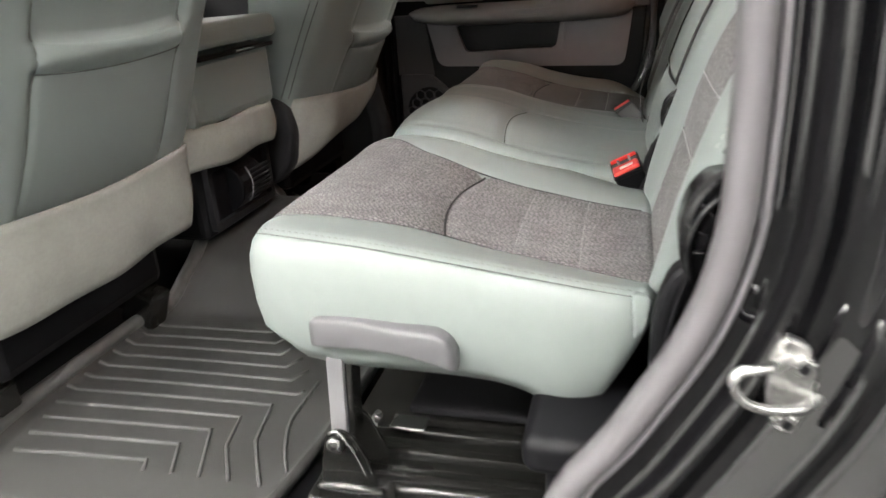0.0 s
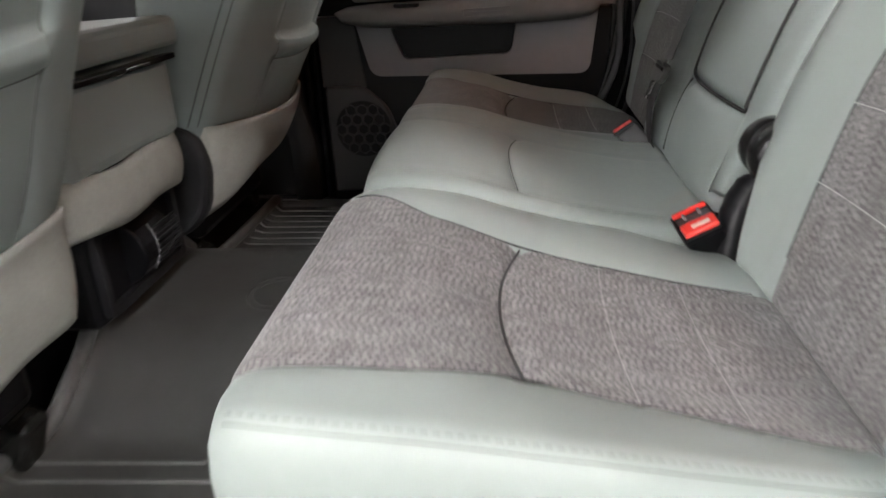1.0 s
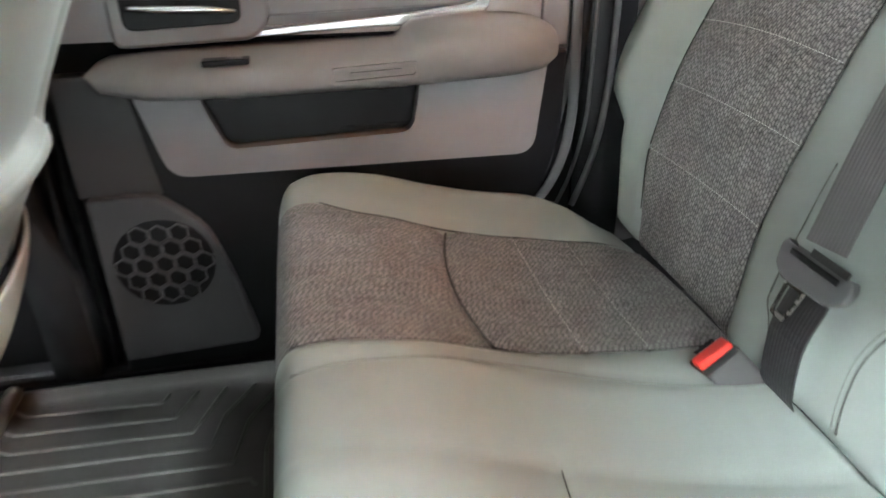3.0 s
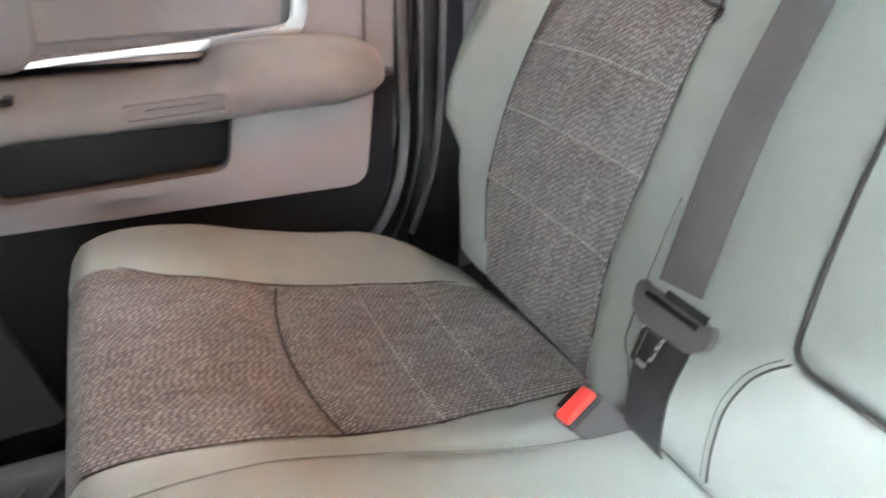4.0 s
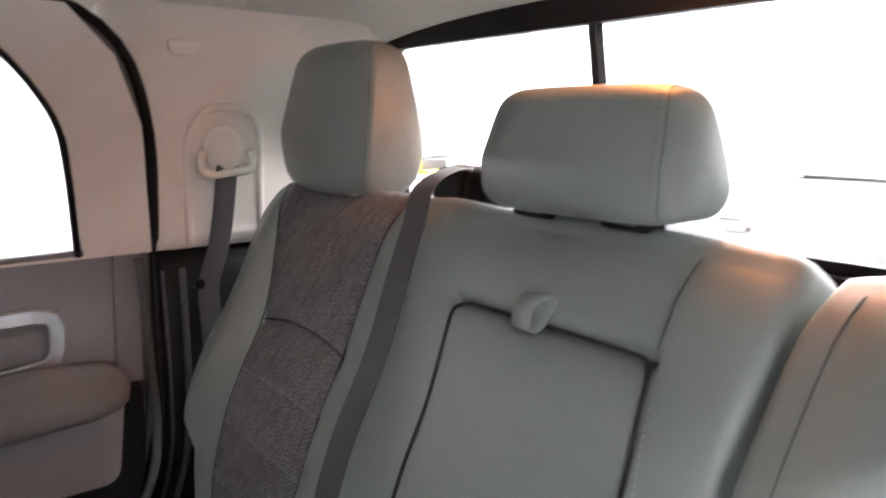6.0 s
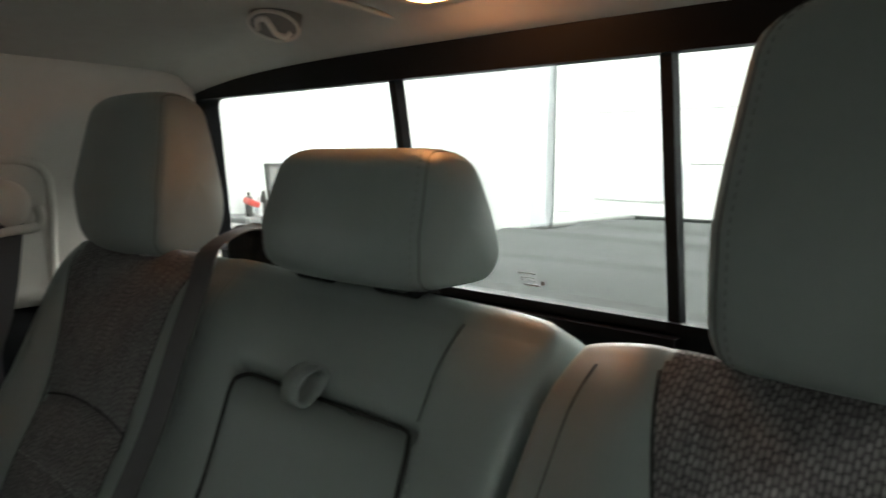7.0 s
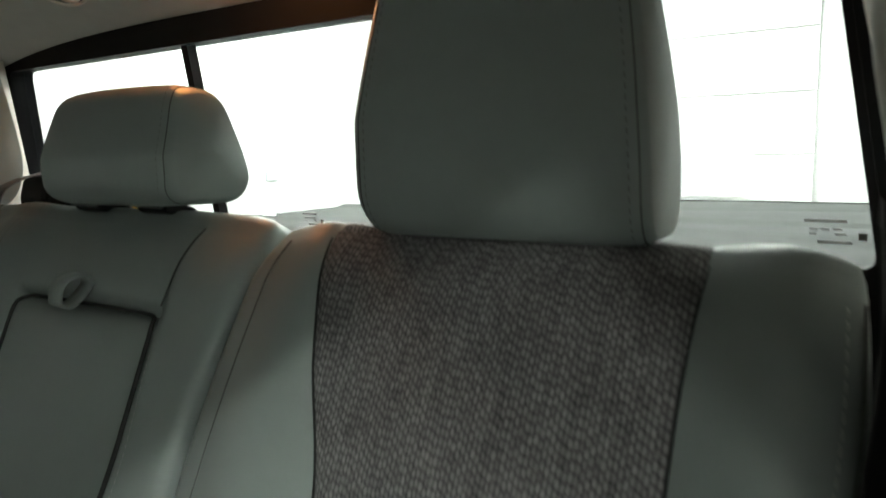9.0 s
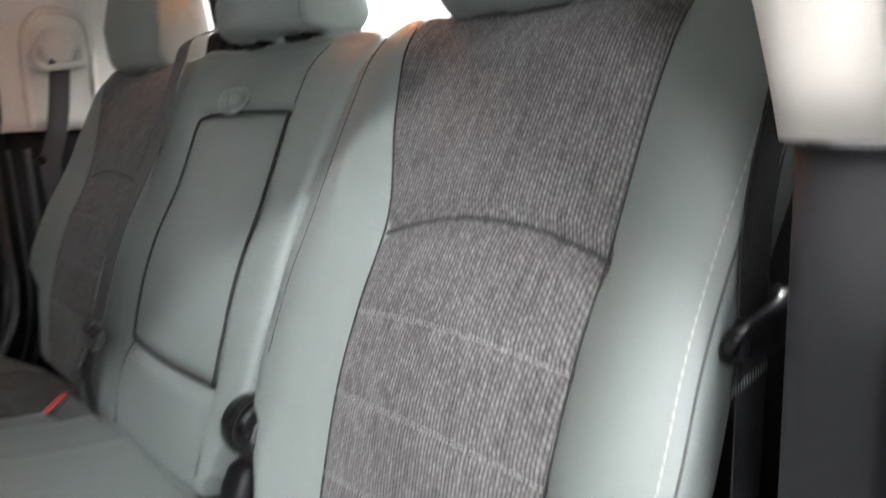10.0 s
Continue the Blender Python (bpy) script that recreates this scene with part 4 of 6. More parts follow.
steps = [(o, jamb_off(o)) for o in np.linspace(0.014, 0.225, 84)]
dirs = []
for i in range(len(knots)):
    d = knots[min(i + 1, len(knots) - 1)] - knots[max(i - 1, 0)]
    d = d / np.linalg.norm(d)
    dirs.append((d[1], -d[0]))
verts = [(x + o * nx, SY + off + lean(z), z + o * nz) for (x, z), (nx, nz) in zip(knots, dirs) for o, off in steps]
m = len(steps)
faces = [(i * m + j, i * m + j + 1, (i + 1) * m + j + 1, (i + 1) * m + j) for i in range(60) for j in range(m - 1)]
tagged(raw("side_near", verts, faces, PAINT), "black painted door jamb and body side", "body side", kind="structure")
tagged(part("quarter_panel", plate(rounded([(0.62, -0.25), (0.735, 0.30), (0.745, 0.60), (0.74, 0.90), (0.72, 1.05), (1.16, 1.05), (1.18, -0.25)], 0.02), -0.965, -0.955, 0.004), PAINT), "black painted quarter panel behind the doorway", "body side", kind="structure")
tagged(part("rocker_near", block((2.3, 0.16, 0.10), pose(-0.72, -0.84, 0.03), 0.02), PAINT), "black painted sill under the doorway", "door sill", kind="structure")
tagged(part("wall_near", plate([(-1.6, 0.06), (-0.55, 0.06), (-0.55, 0.86), (-0.62, 1.26), (-0.72, 1.26), (-0.8, 0.86), (-1.6, 0.8)], -0.82, -0.77), DARK), "dark inner body side ahead of the doorway", "body side", kind="structure")

striker = thing("door_striker", (0.58, -0.875, 0.45), "bright zinc door striker bolted to the black jamb", "door striker")
bm = plate(rounded([(0.578, 0.492), (0.596, 0.484), (0.604, 0.462), (0.602, 0.430), (0.590, 0.408), (0.578, 0.414), (0.572, 0.436), (0.570, 0.470)], 0.006), -0.886, -0.874, 0.003)
part("base_plate", bm, ZINC, striker)
loop = [(0.584, -0.886, 0.474), (0.566, -0.902, 0.474), (0.550, -0.908, 0.474), (0.545, -0.909, 0.467), (0.551, -0.909, 0.452), (0.570, -0.905, 0.443), (0.590, -0.898, 0.441), (0.606, -0.886, 0.444)]
v, f = sweep([tuple(p) for p in curve_line(loop, 36)], circle(0.0040, 10), up=(0, -1, 0))
raw("loop", v, f, ZINC, striker)
for bx, bz in ((0.592, 0.470), (0.586, 0.424)):
    bolt = part("bolt", drum(0.0085, 0.007, pose(bx, -0.889, bz, 90), 0.0015, 6), ZINC, striker)
    part("bolt_socket", drum(0.0035, 0.002, pose(bx, -0.8932, bz, 90), 0.0004, 12), BLACK, bolt)

# ---- outside: bed cover and workshop ----
bed = thing("tonneau_cover", (2.1, MID, 0.80), "grey folding vinyl cover over the truck bed", "bed cover")
tn = lambda x, y: (x, y, 0.878 - 0.009 * (x - 1.19) + 0.012 * math.exp(-(((x - 1.62) / 0.03) ** 2)) + 0.012 * math.exp(-(((x - 2.10) / 0.03) ** 2)) + 0.012 * math.exp(-(((x - 2.58) / 0.03) ** 2)) + 0.006 * math.sin(x * 9 + y * 2.5))  # noqa: E731
v, f = sheet(tn, np.linspace(1.19, 3.06, 70), np.linspace(MID - 0.80, MID + 0.80, 24), (0, 0, -0.03))
raw("cover", v, f, TONNEAU, bed)
for sgn in (-1, 1):
    part("bed_rail", block((1.9, 0.09, 0.34), pose(2.13, MID + sgn * 0.86, 0.70), 0.02), PAINT, bed)
part("tailgate", block((0.08, 1.8, 0.36), pose(3.10, MID, 0.69), 0.02), PAINT, bed)
part("bed_body", block((1.9, 1.74, 0.5), pose(2.13, MID, 0.30), 0.02), PAINT, bed)

GZ, GT = -0.62, 3.6
tagged(part("ground", block((18, 16, 0.1), pose(0.5, 0.5, GZ - 0.05)), CONCRETE), "grey sealed concrete workshop floor", "floor", kind="structure")
tagged(part("wall_workshop_back", block((0.2, 16, GT - GZ + 0.2), pose(7.6, 0.5, (GT + GZ) / 2)), WHITEWALL), "white painted workshop wall behind the truck", "wall", kind="structure")
tagged(part("wall_workshop_far", block((18, 0.2, GT - GZ + 0.2), pose(0.5, 5.0, (GT + GZ) / 2)), WHITEWALL), "white painted workshop wall beside the truck", "wall", kind="structure")
tagged(part("wall_workshop_near", block((18, 0.2, GT - GZ + 0.2), pose(0.5, -4.75, (GT + GZ) / 2)), DIMWALL), "unseen workshop wall on the open side, darkened for jamb reflections", "wall", kind="structure")
tagged(part("wall_workshop_front", block((0.2, 16, GT - GZ + 0.2), pose(-7.5, 0.5, (GT + GZ) / 2)), MIDWALL), "pale grey painted workshop wall ahead of the truck", "wall", kind="structure")
tagged(part("ceiling_workshop", block((18, 16, 0.1), pose(0.5, 0.5, GT + 0.05)), WHITEWALL), "white workshop ceiling", "ceiling", kind="structure")

TUBE = glow_material("white_tube", (1.0, 1.0, 0.975), 85.0)
TUBE_NEW = glow_material("bright_white_tube", (1.0, 1.0, 0.975), 235.0)
TUBE_REAR = glow_material("white_tube_behind_the_truck", (1.0, 1.0, 0.975), 160.0)
WARM = glow_material("warm_lamp_lens", (1.0, 0.365, 0.12), 43.0)


def tube_light(x, y, long, glow):
    ob = thing("ceiling_light", (x, y, GT), "white linear workshop ceiling light", "ceiling light", "workshop ceiling lights")
    part("housing", block((long + 0.06, 0.28, 0.06), pose(x, y, GT - 0.03), 0.01), WHITEWALL, ob)
    part("diffuser", block((long, 0.22, 0.03), pose(x, y, GT - 0.075), 0.01), glow, ob)
    return ob


for x in (-4.5, -1.5, 1.5, 4.5):
    for y in (-3.8, -1.0, 0.0, 0.9):
        tube_light(x, y, 1.5 if y > -3 else 1.3 if x < -1 else 0.95, TUBE_REAR if x > 4 else TUBE_NEW if y < -3 else TUBE)
for x, y in ((4.5, 1.9), (4.5, 3.0), (4.5, 4.1), (5.9, 4.1)):
    tube_light(x, y, 1.2, TUBE_REAR)

# ---- rear bench ----
back_x = smooth([0.30, 0.38, 0.42, 0.515, 0.597, 0.673, 0.747, 0.85, 0.943, 1.0], [0.478, 0.494, 0.505, 0.535, 0.562, 0.597, 0.643, 0.695, 0.742, 0.772])


def on_back(y, z, w):
    """A point on the bench's back: height z on the profile, w metres in front of it."""
    y, z, w = (np.asarray(a, float) for a in (y, z, w))
    d = (back_x(z + 0.02) - back_x(z - 0.02)) / 0.04
    s = np.sqrt(1 + d * d)
    over = np.maximum(z - 0.97, 0)
    return np.stack([back_x(z) - w / s + over * 0.2, y + 0 * z, z + w * d / s], -1)


def on_seat(y, x, w):
    return np.stack([x + 0 * y, y + 0 * x, w + 0 * y], -1)


seat_z = smooth([-0.05, 0.0, 0.04, 0.08, 0.16, 0.25, 0.34, 0.48, 0.60], [0.41, 0.446, 0.462, 0.468, 0.458, 0.432, 0.413, 0.40, 0.398])
fixed = lambda c: (lambda v: c + 0.0 * np.asarray(v, float))  # noqa: E731
bump = lambda d, w: np.exp(-((d / w) ** 2))  # noqa: E731

EDGE = [(0.010, 0.02), (0.018, 0.06), (0.022, 0.13), (0.022, 0.6), (0.018, 0.85), (0.006, 0.97), (-0.02, 1.0)]
EDGE_LOW = [(0.006, 0.03), (0.010, 0.08), (0.011, 0.16), (0.006, 0.5), (-0.004, 0.85), (-0.012, 0.97), (-0.03, 1.0)]
ROLL = [(0.008, 0.03), (0.016, 0.10), (0.021, 0.20), (0.023, 0.34), (0.022, 0.6), (0.016, 0.85), (0.0, 1.0)]

def on_near_seat(y, x, w):
    """The near cushion: its rear end slopes forward towards the bottom."""
    tuck = 0.42 * np.clip((x - 0.36) / 0.14, 0, 1) * np.maximum(0.395 - w, 0)
    return np.stack([x - tuck + 0 * y, y + 0 * x, w + 0 * y], -1)


near_seat = thing("rear_seat", (0.3, -0.44, 0.29), "grey vinyl rear bench seat with woven cloth insert, single side", "rear seat", "rear bench seats")
far_seat = thing("rear_seat", (0.3, 0.28, 0.29), "grey vinyl rear bench seat with cloth insert and fold-down arm rest", "rear seat", "rear bench seats")

# near cushion
cols = [smooth([0.0, 0.1, 0.3, 0.55], [-0.655, -0.668, -0.660, -0.640]), smooth([0.0, 0.05, 0.16, 0.25, 0.34, 0.42, 0.52], [-0.622, -0.612, -0.596, -0.566, -0.572, -0.592, -0.622]),
        smooth([0.0, 0.066, 0.163, 0.25, 0.337, 0.42, 0.52], [-0.215, -0.228, -0.292, -0.303, -0.312, -0.333, -0.365]), smooth([0.0, 0.06, 0.13, 0.25, 0.43, 0.55], [-0.208, -0.207, -0.205, -0.203, -0.212, -0.23])]
rows = [fixed(0.045), lambda y: 0.254 - 0.025 * (1 - ((np.asarray(y) + 0.43) / 0.14) ** 2).clip(0), lambda y: 0.338 - 0.006 * (1 - ((np.asarray(y) + 0.43) / 0.14) ** 2).clip(0),
        lambda y: 0.418 - 0.004 * (1 - ((np.asarray(y) + 0.43) / 0.14) ** 2).clip(0), fixed(0.498)]


near_edge = smooth([0.0, 0.03, 0.06, 0.157, 0.287, 0.39, 0.482, 0.55], [0.440, 0.455, 0.470, 0.462, 0.442, 0.424, 0.408, 0.40])


def near_top(y, x):
    z = seat_z(x) + (near_edge(x) - seat_z(x)) * bump(y + 0.665, 0.06) - 0.006 * bump(y + 0.43, 0.12) * bump(x - 0.33, 0.12)
    z = z + 0.006 * bump(x - 0.15, 0.07) * bump(y + 0.42, 0.14) - 0.02 * np.clip((y + 0.30) / 0.12, 0, 1) * np.clip((x - 0.38) / 0.1, 0, 1)
    return z + 0.012 * bump(y + 0.24, 0.05) * bump(x - 0.25, 0.2)


for r_, a_, b_ in ((rows[1], cols[1], cols[2]),):
    q = np.linspace(float(a_(0.243)), float(b_(0.243)), 40)
    seam(near_seat, np.stack([r_(q), q, near_top(q, r_(q)) - 0.0092], 1), 0.0015)
for c_ in (cols[1], cols[2]):
    q = np.linspace(0.05, 0.49, 50)
    seam(near_seat, np.stack([q, c_(q), near_top(c_(q), q) - 0.0036], 1), 0.0012)
near_low = smooth([0.0, 0.05, 0.10, 0.31, 0.44, 0.50, 0.6], [0.335, 0.322, 0.298, 0.288, 0.262, 0.266, 0.28])
near_side = smooth([0.0, 0.05, 0.10, 0.31, 0.44, 0.52, 0.6], [0.335, 0.322, 0.298, 0.286, 0.250, 0.242, 0.25])
SEAT_NAMES = {"cover": ("cushion", LEATHER, ""), "cloth": ("cushion_insert", CLOTH, "grey-brown woven cloth insert")}
pad(near_seat, SEAT_NAMES, cols, rows, (5, 22, 8), (14, 8, 7, 9), on_near_seat, near_top, lambda y, x: near_top(y, x) - near_side(x), ROLL,
    seams_c=((1, 0.004, 0.006), (2, 0.004, 0.006)), seams_r=((1, 0.010, 0.009, 1, 2), (2, 0.0025, 0.004, 1, 2), (3, 0.0025, 0.004, 1, 2)), corner=0.035,
    region=lambda a, b: "cloth" if a == 1 else "cover")
xs = np.linspace(0.055, 0.50, 60)
line = [(x, float(cols[0](x)) - 0.0125, float(near_top(float(cols[0](x)), x)) - 0.0034) for x in xs]
v, f = sweep(line, circle(0.0006, 6), up=(0, 0, 1))
raw("edge_seam", v, f, STITCH, near_seat)
line = [(x, float(cols[0](x)) - 0.006, float(near_top(float(cols[0](x)), x)) + 0.0001) for x in xs]
stitches("edge_stitch", line, (0, -0.3, 1), THREAD_GREY, near_seat, "grey edge stitching", 0.005, 0.003, 0.0012)


def inlay_lines(seat, lines, top, ya, yb, mt, stitch=True):
    for r in lines:
        ys = np.linspace(float(ya(float(r(0)))), float(yb(float(r(0)))), 40)
        stitches("stitch_line", [(float(r(q)), q, float(top(q, float(r(q)))) - 0.0012) for q in ys], (0, 0, 1), mt, seat, "pale stitched line", 0.0035, 0.0015, 0.0009)


inlay_lines(near_seat, rows[2:4], near_top, cols[1], cols[2], THREAD_MID)

# release handle on the near cushion's side
hp = curve_line([(0.117, 0.350), (0.127, 0.352), (0.165, 0.353), (0.225, 0.350), (0.267, 0.345), (0.284, 0.337), (0.292, 0.328)], 26)
hw = np.interp(np.linspace(0, 1, 26), [0, 0.06, 0.2, 0.6, 0.85, 0.95, 1], [0.017, 0.020, 0.020, 0.018, 0.021, 0.019, 0.012])
hd = np.interp(np.linspace(0, 1, 26), [0, 0.08, 0.4, 0.8, 0.95, 1], [0.010, 0.013, 0.014, 0.019, 0.017, 0.009])
verts, faces = [], []
K = 16
for (x, z), w_, d_ in zip(hp, hw, hd):
    for k in range(K):
        a = 2 * math.pi * k / K
        c, s = math.cos(a), math.sin(a)
        c, s = math.copysign(abs(c) ** 0.38, c), math.copysign(abs(s) ** 0.42, s)
        verts.append((x, -0.688 - d_ * c, z + w_ * s))
for i in range(len(hp) - 1):
    for k in range(K):
        faces.append((i * K + k, i * K + (k + 1) % K, (i + 1) * K + (k + 1) % K, (i + 1) * K + k))
faces += [tuple(range(K))[::-1], tuple(range((len(hp) - 1) * K, len(hp) * K))]
raw("release_handle", verts, faces, HANDLE, near_seat, "grey plastic release handle")
part("lock_clip", plate(rounded([(0.478, 0.414), (0.498, 0.410), (0.494, 0.372), (0.482, 0.358)], 0.006), -0.672, -0.66, 0.003), LEATHER, near_seat)

# near backrest
cols = [smooth([0.38, 0.45, 0.50, 0.545, 0.565, 0.62, 0.74, 0.87, 0.96], [-0.620, -0.632, -0.646, -0.665, -0.686, -0.692, -0.686, -0.692, -0.688]),
        smooth([0.38, 0.42, 0.52, 0.60, 0.74, 0.85, 0.96], [-0.600, -0.604, -0.604, -0.608, -0.600, -0.598, -0.604]),
        smooth([0.38, 0.42, 0.52, 0.60, 0.74, 0.85, 0.96], [-0.366, -0.360, -0.348, -0.346, -0.334, -0.295, -0.266]),
        smooth([0.38, 0.42, 0.48, 0.55, 0.64, 0.77, 0.90, 0.96], [-0.290, -0.275, -0.254, -0.212, -0.202, -0.178, -0.188, -0.200])]
arch = lambda top_, rise, c, h: (lambda y: top_ + rise * (1 - ((np.asarray(y) - c) / h) ** 2).clip(0))  # noqa: E731
rows = [fixed(0.400), arch(0.517, 0.004, -0.48, 0.13), arch(0.592, 0.004, -0.48, 0.13), arch(0.666, 0.005, -0.48, 0.13), arch(0.735, 0.026, -0.475, 0.15), lambda y: 0.961 - np.where(np.asarray(y) < -0.44, 0.009, 0.006) * ((np.asarray(y) + 0.44) / 0.26) ** 2]


def near_back(y, z):
    w = 0.020 * bump(y + 0.655, 0.035) + 0.016 * bump(y + 0.255, 0.05) + 0.010 * bump(z - 0.80, 0.09) * bump(y + 0.45, 0.13)
    return w - 0.004 + 0.012 * bump(z - 0.62, 0.10) * bump(y + 0.48, 0.14) - 0.02 * np.clip((z - 0.90) / 0.06, 0, 1) ** 2


q = np.linspace(float(cols[1](0.742)), float(cols[2](0.742)), 40)
seam(near_seat, on_back(q, rows[4](q), near_back(q, rows[4](q)) - 0.0082), 0.0018)
for c_ in (cols[1], cols[2]):
    q = np.linspace(0.44, 0.95, 60)
    seam(near_seat, on_back(c_(q), q, near_back(c_(q), q) - 0.0036), 0.0012)
BACK_NAMES = {"cover": ("backrest", LEATHER, ""), "cloth": ("backrest_insert", CLOTH, "grey woven cloth insert"), "arm": ("fold_down_arm_rest", LEATHER, "closed fold-down arm rest")}
pad(near_seat, BACK_NAMES, cols, rows, (7, 20, 10), (9, 7, 7, 6, 14), on_back, near_back, lambda y, z: 0.10 + 0 * y, EDGE_LOW,
    seams_c=((1, 0.004, 0.006), (2, 0.004, 0.006)), seams_r=((1, 0.0025, 0.004, 1, 2), (2, 0.0025, 0.004, 1, 2), (3, 0.0025, 0.004, 1, 2), (4, 0.009, 0.008, 1, 2)), corner=0.014,
    region=lambda a, b: "cloth" if a == 1 else "cover")


def back_lines(seat, lines, top_, ya, yb, mt):
    for r in lines:
        z0 = float(r(0.48)) if seat is far_seat else float(r(-0.48))
        ys = np.linspace(float(ya(z0)), float(yb(z0)), 40)
        pts = on_back(ys, r(ys), top_(ys, r(ys)) - 0.0007)
        stitches("stitch_line", pts, (-1, 0, 0.4), mt, seat, "pale stitched line", 0.0035, 0.0015, 0.0009)


back_lines(near_seat, rows[1:4], near_back, cols[1], cols[2], THREAD)
zs = np.linspace(0.57, 0.93, 60)
ye = cols[0](zs)
line = on_back(ye + 0.002, zs, near_back(ye + 0.002, zs) + 0.0004)
stitches("edge_stitch", line, (-0.8, -0.5, 0.3), THREAD, near_seat, "pale edge stitching", 0.006, 0.003, 0.0015)
v, f = sweep([tuple(p) for p in on_back(ye - 0.0075, zs, near_back(ye, zs) - 0.0042)], circle(0.0011, 6), up=(1, 0, 0))
raw("edge_seam", v, f, STITCH, near_seat)

zs = np.linspace(0.60, 0.945, 60)
ye = cols[3](zs)
seam(near_seat, on_back(ye - 0.022, zs, near_back(ye - 0.022, zs) - 0.0002), 0.0011, STITCH)

# far and middle cushion
cols = [smooth([0.0, 0.06, 0.13, 0.25, 0.43, 0.55], [-0.158, -0.157, -0.155, -0.154, -0.163, -0.18]), smooth([0.0, 0.10, 0.25, 0.45, 0.55], [-0.128, -0.130, -0.132, -0.140, -0.145]),
        smooth([0.0, 0.08, 0.25, 0.48, 0.55], [0.185, 0.180, 0.158, 0.130, 0.125]), smooth([0.0, 0.05, 0.24, 0.42, 0.55], [0.278, 0.280, 0.290, 0.268, 0.262]), smooth([0.0, 0.05, 0.16, 0.25, 0.40, 0.52], [0.330, 0.326, 0.322, 0.322, 0.330, 0.330]),
        smooth([0.0, 0.065, 0.143, 0.25, 0.34, 0.41, 0.52], [0.650, 0.645, 0.612, 0.600, 0.597, 0.585, 0.568]), smooth([0.0, 0.08, 0.23, 0.38, 0.46, 0.49, 0.55], [0.690, 0.722, 0.742, 0.728, 0.672, 0.640, 0.605])]
rows = [fixed(0.055), lambda y: 0.250 - 0.020 * (1 - ((np.asarray(y) - 0.46) / 0.14) ** 2).clip(0) - 0.012 * (1 - ((np.asarray(y) - 0.02) / 0.14) ** 2).clip(0), fixed(0.338), fixed(0.410), fixed(0.498)]


def far_top(y, x):
    z = seat_z(x) + 0.012 * bump(y - 0.69, 0.05) * np.clip((0.48 - x) / 0.08, 0, 1) + 0.020 * bump(y - 0.0, 0.17) * bump(x - 0.22, 0.22)
    z = z - 0.006 * bump(y - 0.46, 0.12) * bump(x - 0.33, 0.12) + 0.012 * bump(y - 0.28, 0.04) * bump(x - 0.2, 0.2)
    return z - 0.025 * np.clip((x - 0.45) / 0.09, 0, 1) * bump(y - 0.63, 0.1)


for k_, (a_, b_) in enumerate(((cols[4], cols[5]), (cols[1], cols[2]))):
    q = np.linspace(float(a_(0.243)), float(b_(0.243)), 40)
    seam(far_seat, np.stack([rows[1](q), q, far_top(q, rows[1](q)) - (0.0092 if k_ == 0 else 0.0056)], 1), 0.0015 if k_ == 0 else 0.0008)
for c_, d_ in ((cols[3], 0.0056), (cols[4], 0.0036), (cols[5], 0.0036)):
    q = np.linspace(0.05, 0.49, 50)
    seam(far_seat, np.stack([q, c_(q), far_top(c_(q), q) - d_], 1), 0.0007 if c_ is cols[3] else 0.0012, STITCH if c_ is cols[3] else SEAM)
pad(far_seat, SEAT_NAMES, cols, rows, (3, 14, 6, 4, 16, 7), (14, 8, 7, 9), on_seat, far_top, lambda y, x: far_top(y, x) - near_low(x), ROLL,
    seams_c=((1, 0.003, 0.006), (2, 0.003, 0.006), (3, 0.006, 0.007), (4, 0.004, 0.006), (5, 0.004, 0.006)), seams_r=((1, 0.006, 0.008, 1, 2), (1, 0.010, 0.009, 4, 5), (2, 0.0025, 0.004, 4, 5), (3, 0.0025, 0.004, 4, 5)), corner=0.03,
    region=lambda a, b: "cloth" if a == 4 else "cover")
inlay_lines(far_seat, rows[2:4], far_top, cols[4], cols[5], THREAD)
xs = np.linspace(0.09, 0.45, 60)
stitches("edge_stitch", [(x, float(cols[0](x)) + 0.006, float(far_top(float(cols[0](x)) + 0.006, x)) + 0.0004) for x in xs], (0, 0, 1), LEATHER_DARK, far_seat, "grey edge stitching", lift=0.0012)

# far and middle backrest
cols = [smooth([0.38, 0.44, 0.50, 0.55, 0.64, 0.77, 0.90, 0.96], [-0.098, -0.103, -0.122, -0.154, -0.156, -0.133, -0.145, -0.158]), smooth([0.38, 0.53, 0.60, 0.70, 0.86, 0.96], [-0.100, -0.112, -0.112, -0.099, -0.073, -0.073]),
        smooth([0.38, 0.53, 0.60, 0.86, 0.96], [0.150, 0.152, 0.162, 0.209, 0.246]), smooth([0.38, 0.50, 0.70, 0.87, 0.96], [0.215, 0.225, 0.262, 0.285, 0.295]), smooth([0.38, 0.42, 0.52, 0.60, 0.74, 0.85, 0.96], [0.335, 0.342, 0.368, 0.365, 0.390, 0.405, 0.415]),
        smooth([0.38, 0.42, 0.52, 0.60, 0.74, 0.85, 0.96], [0.560, 0.575, 0.625, 0.630, 0.646, 0.690, 0.742]), smooth([0.38, 0.45, 0.50, 0.535, 0.56, 0.62, 0.75, 0.88, 0.96], [0.610, 0.650, 0.678, 0.690, 0.728, 0.758, 0.775, 0.795, 0.79])]


def blend_rows(mid, far):
    return lambda y: mid + (far(y) - mid) * np.clip((np.asarray(y, float) - 0.27) / 0.08, 0, 1)


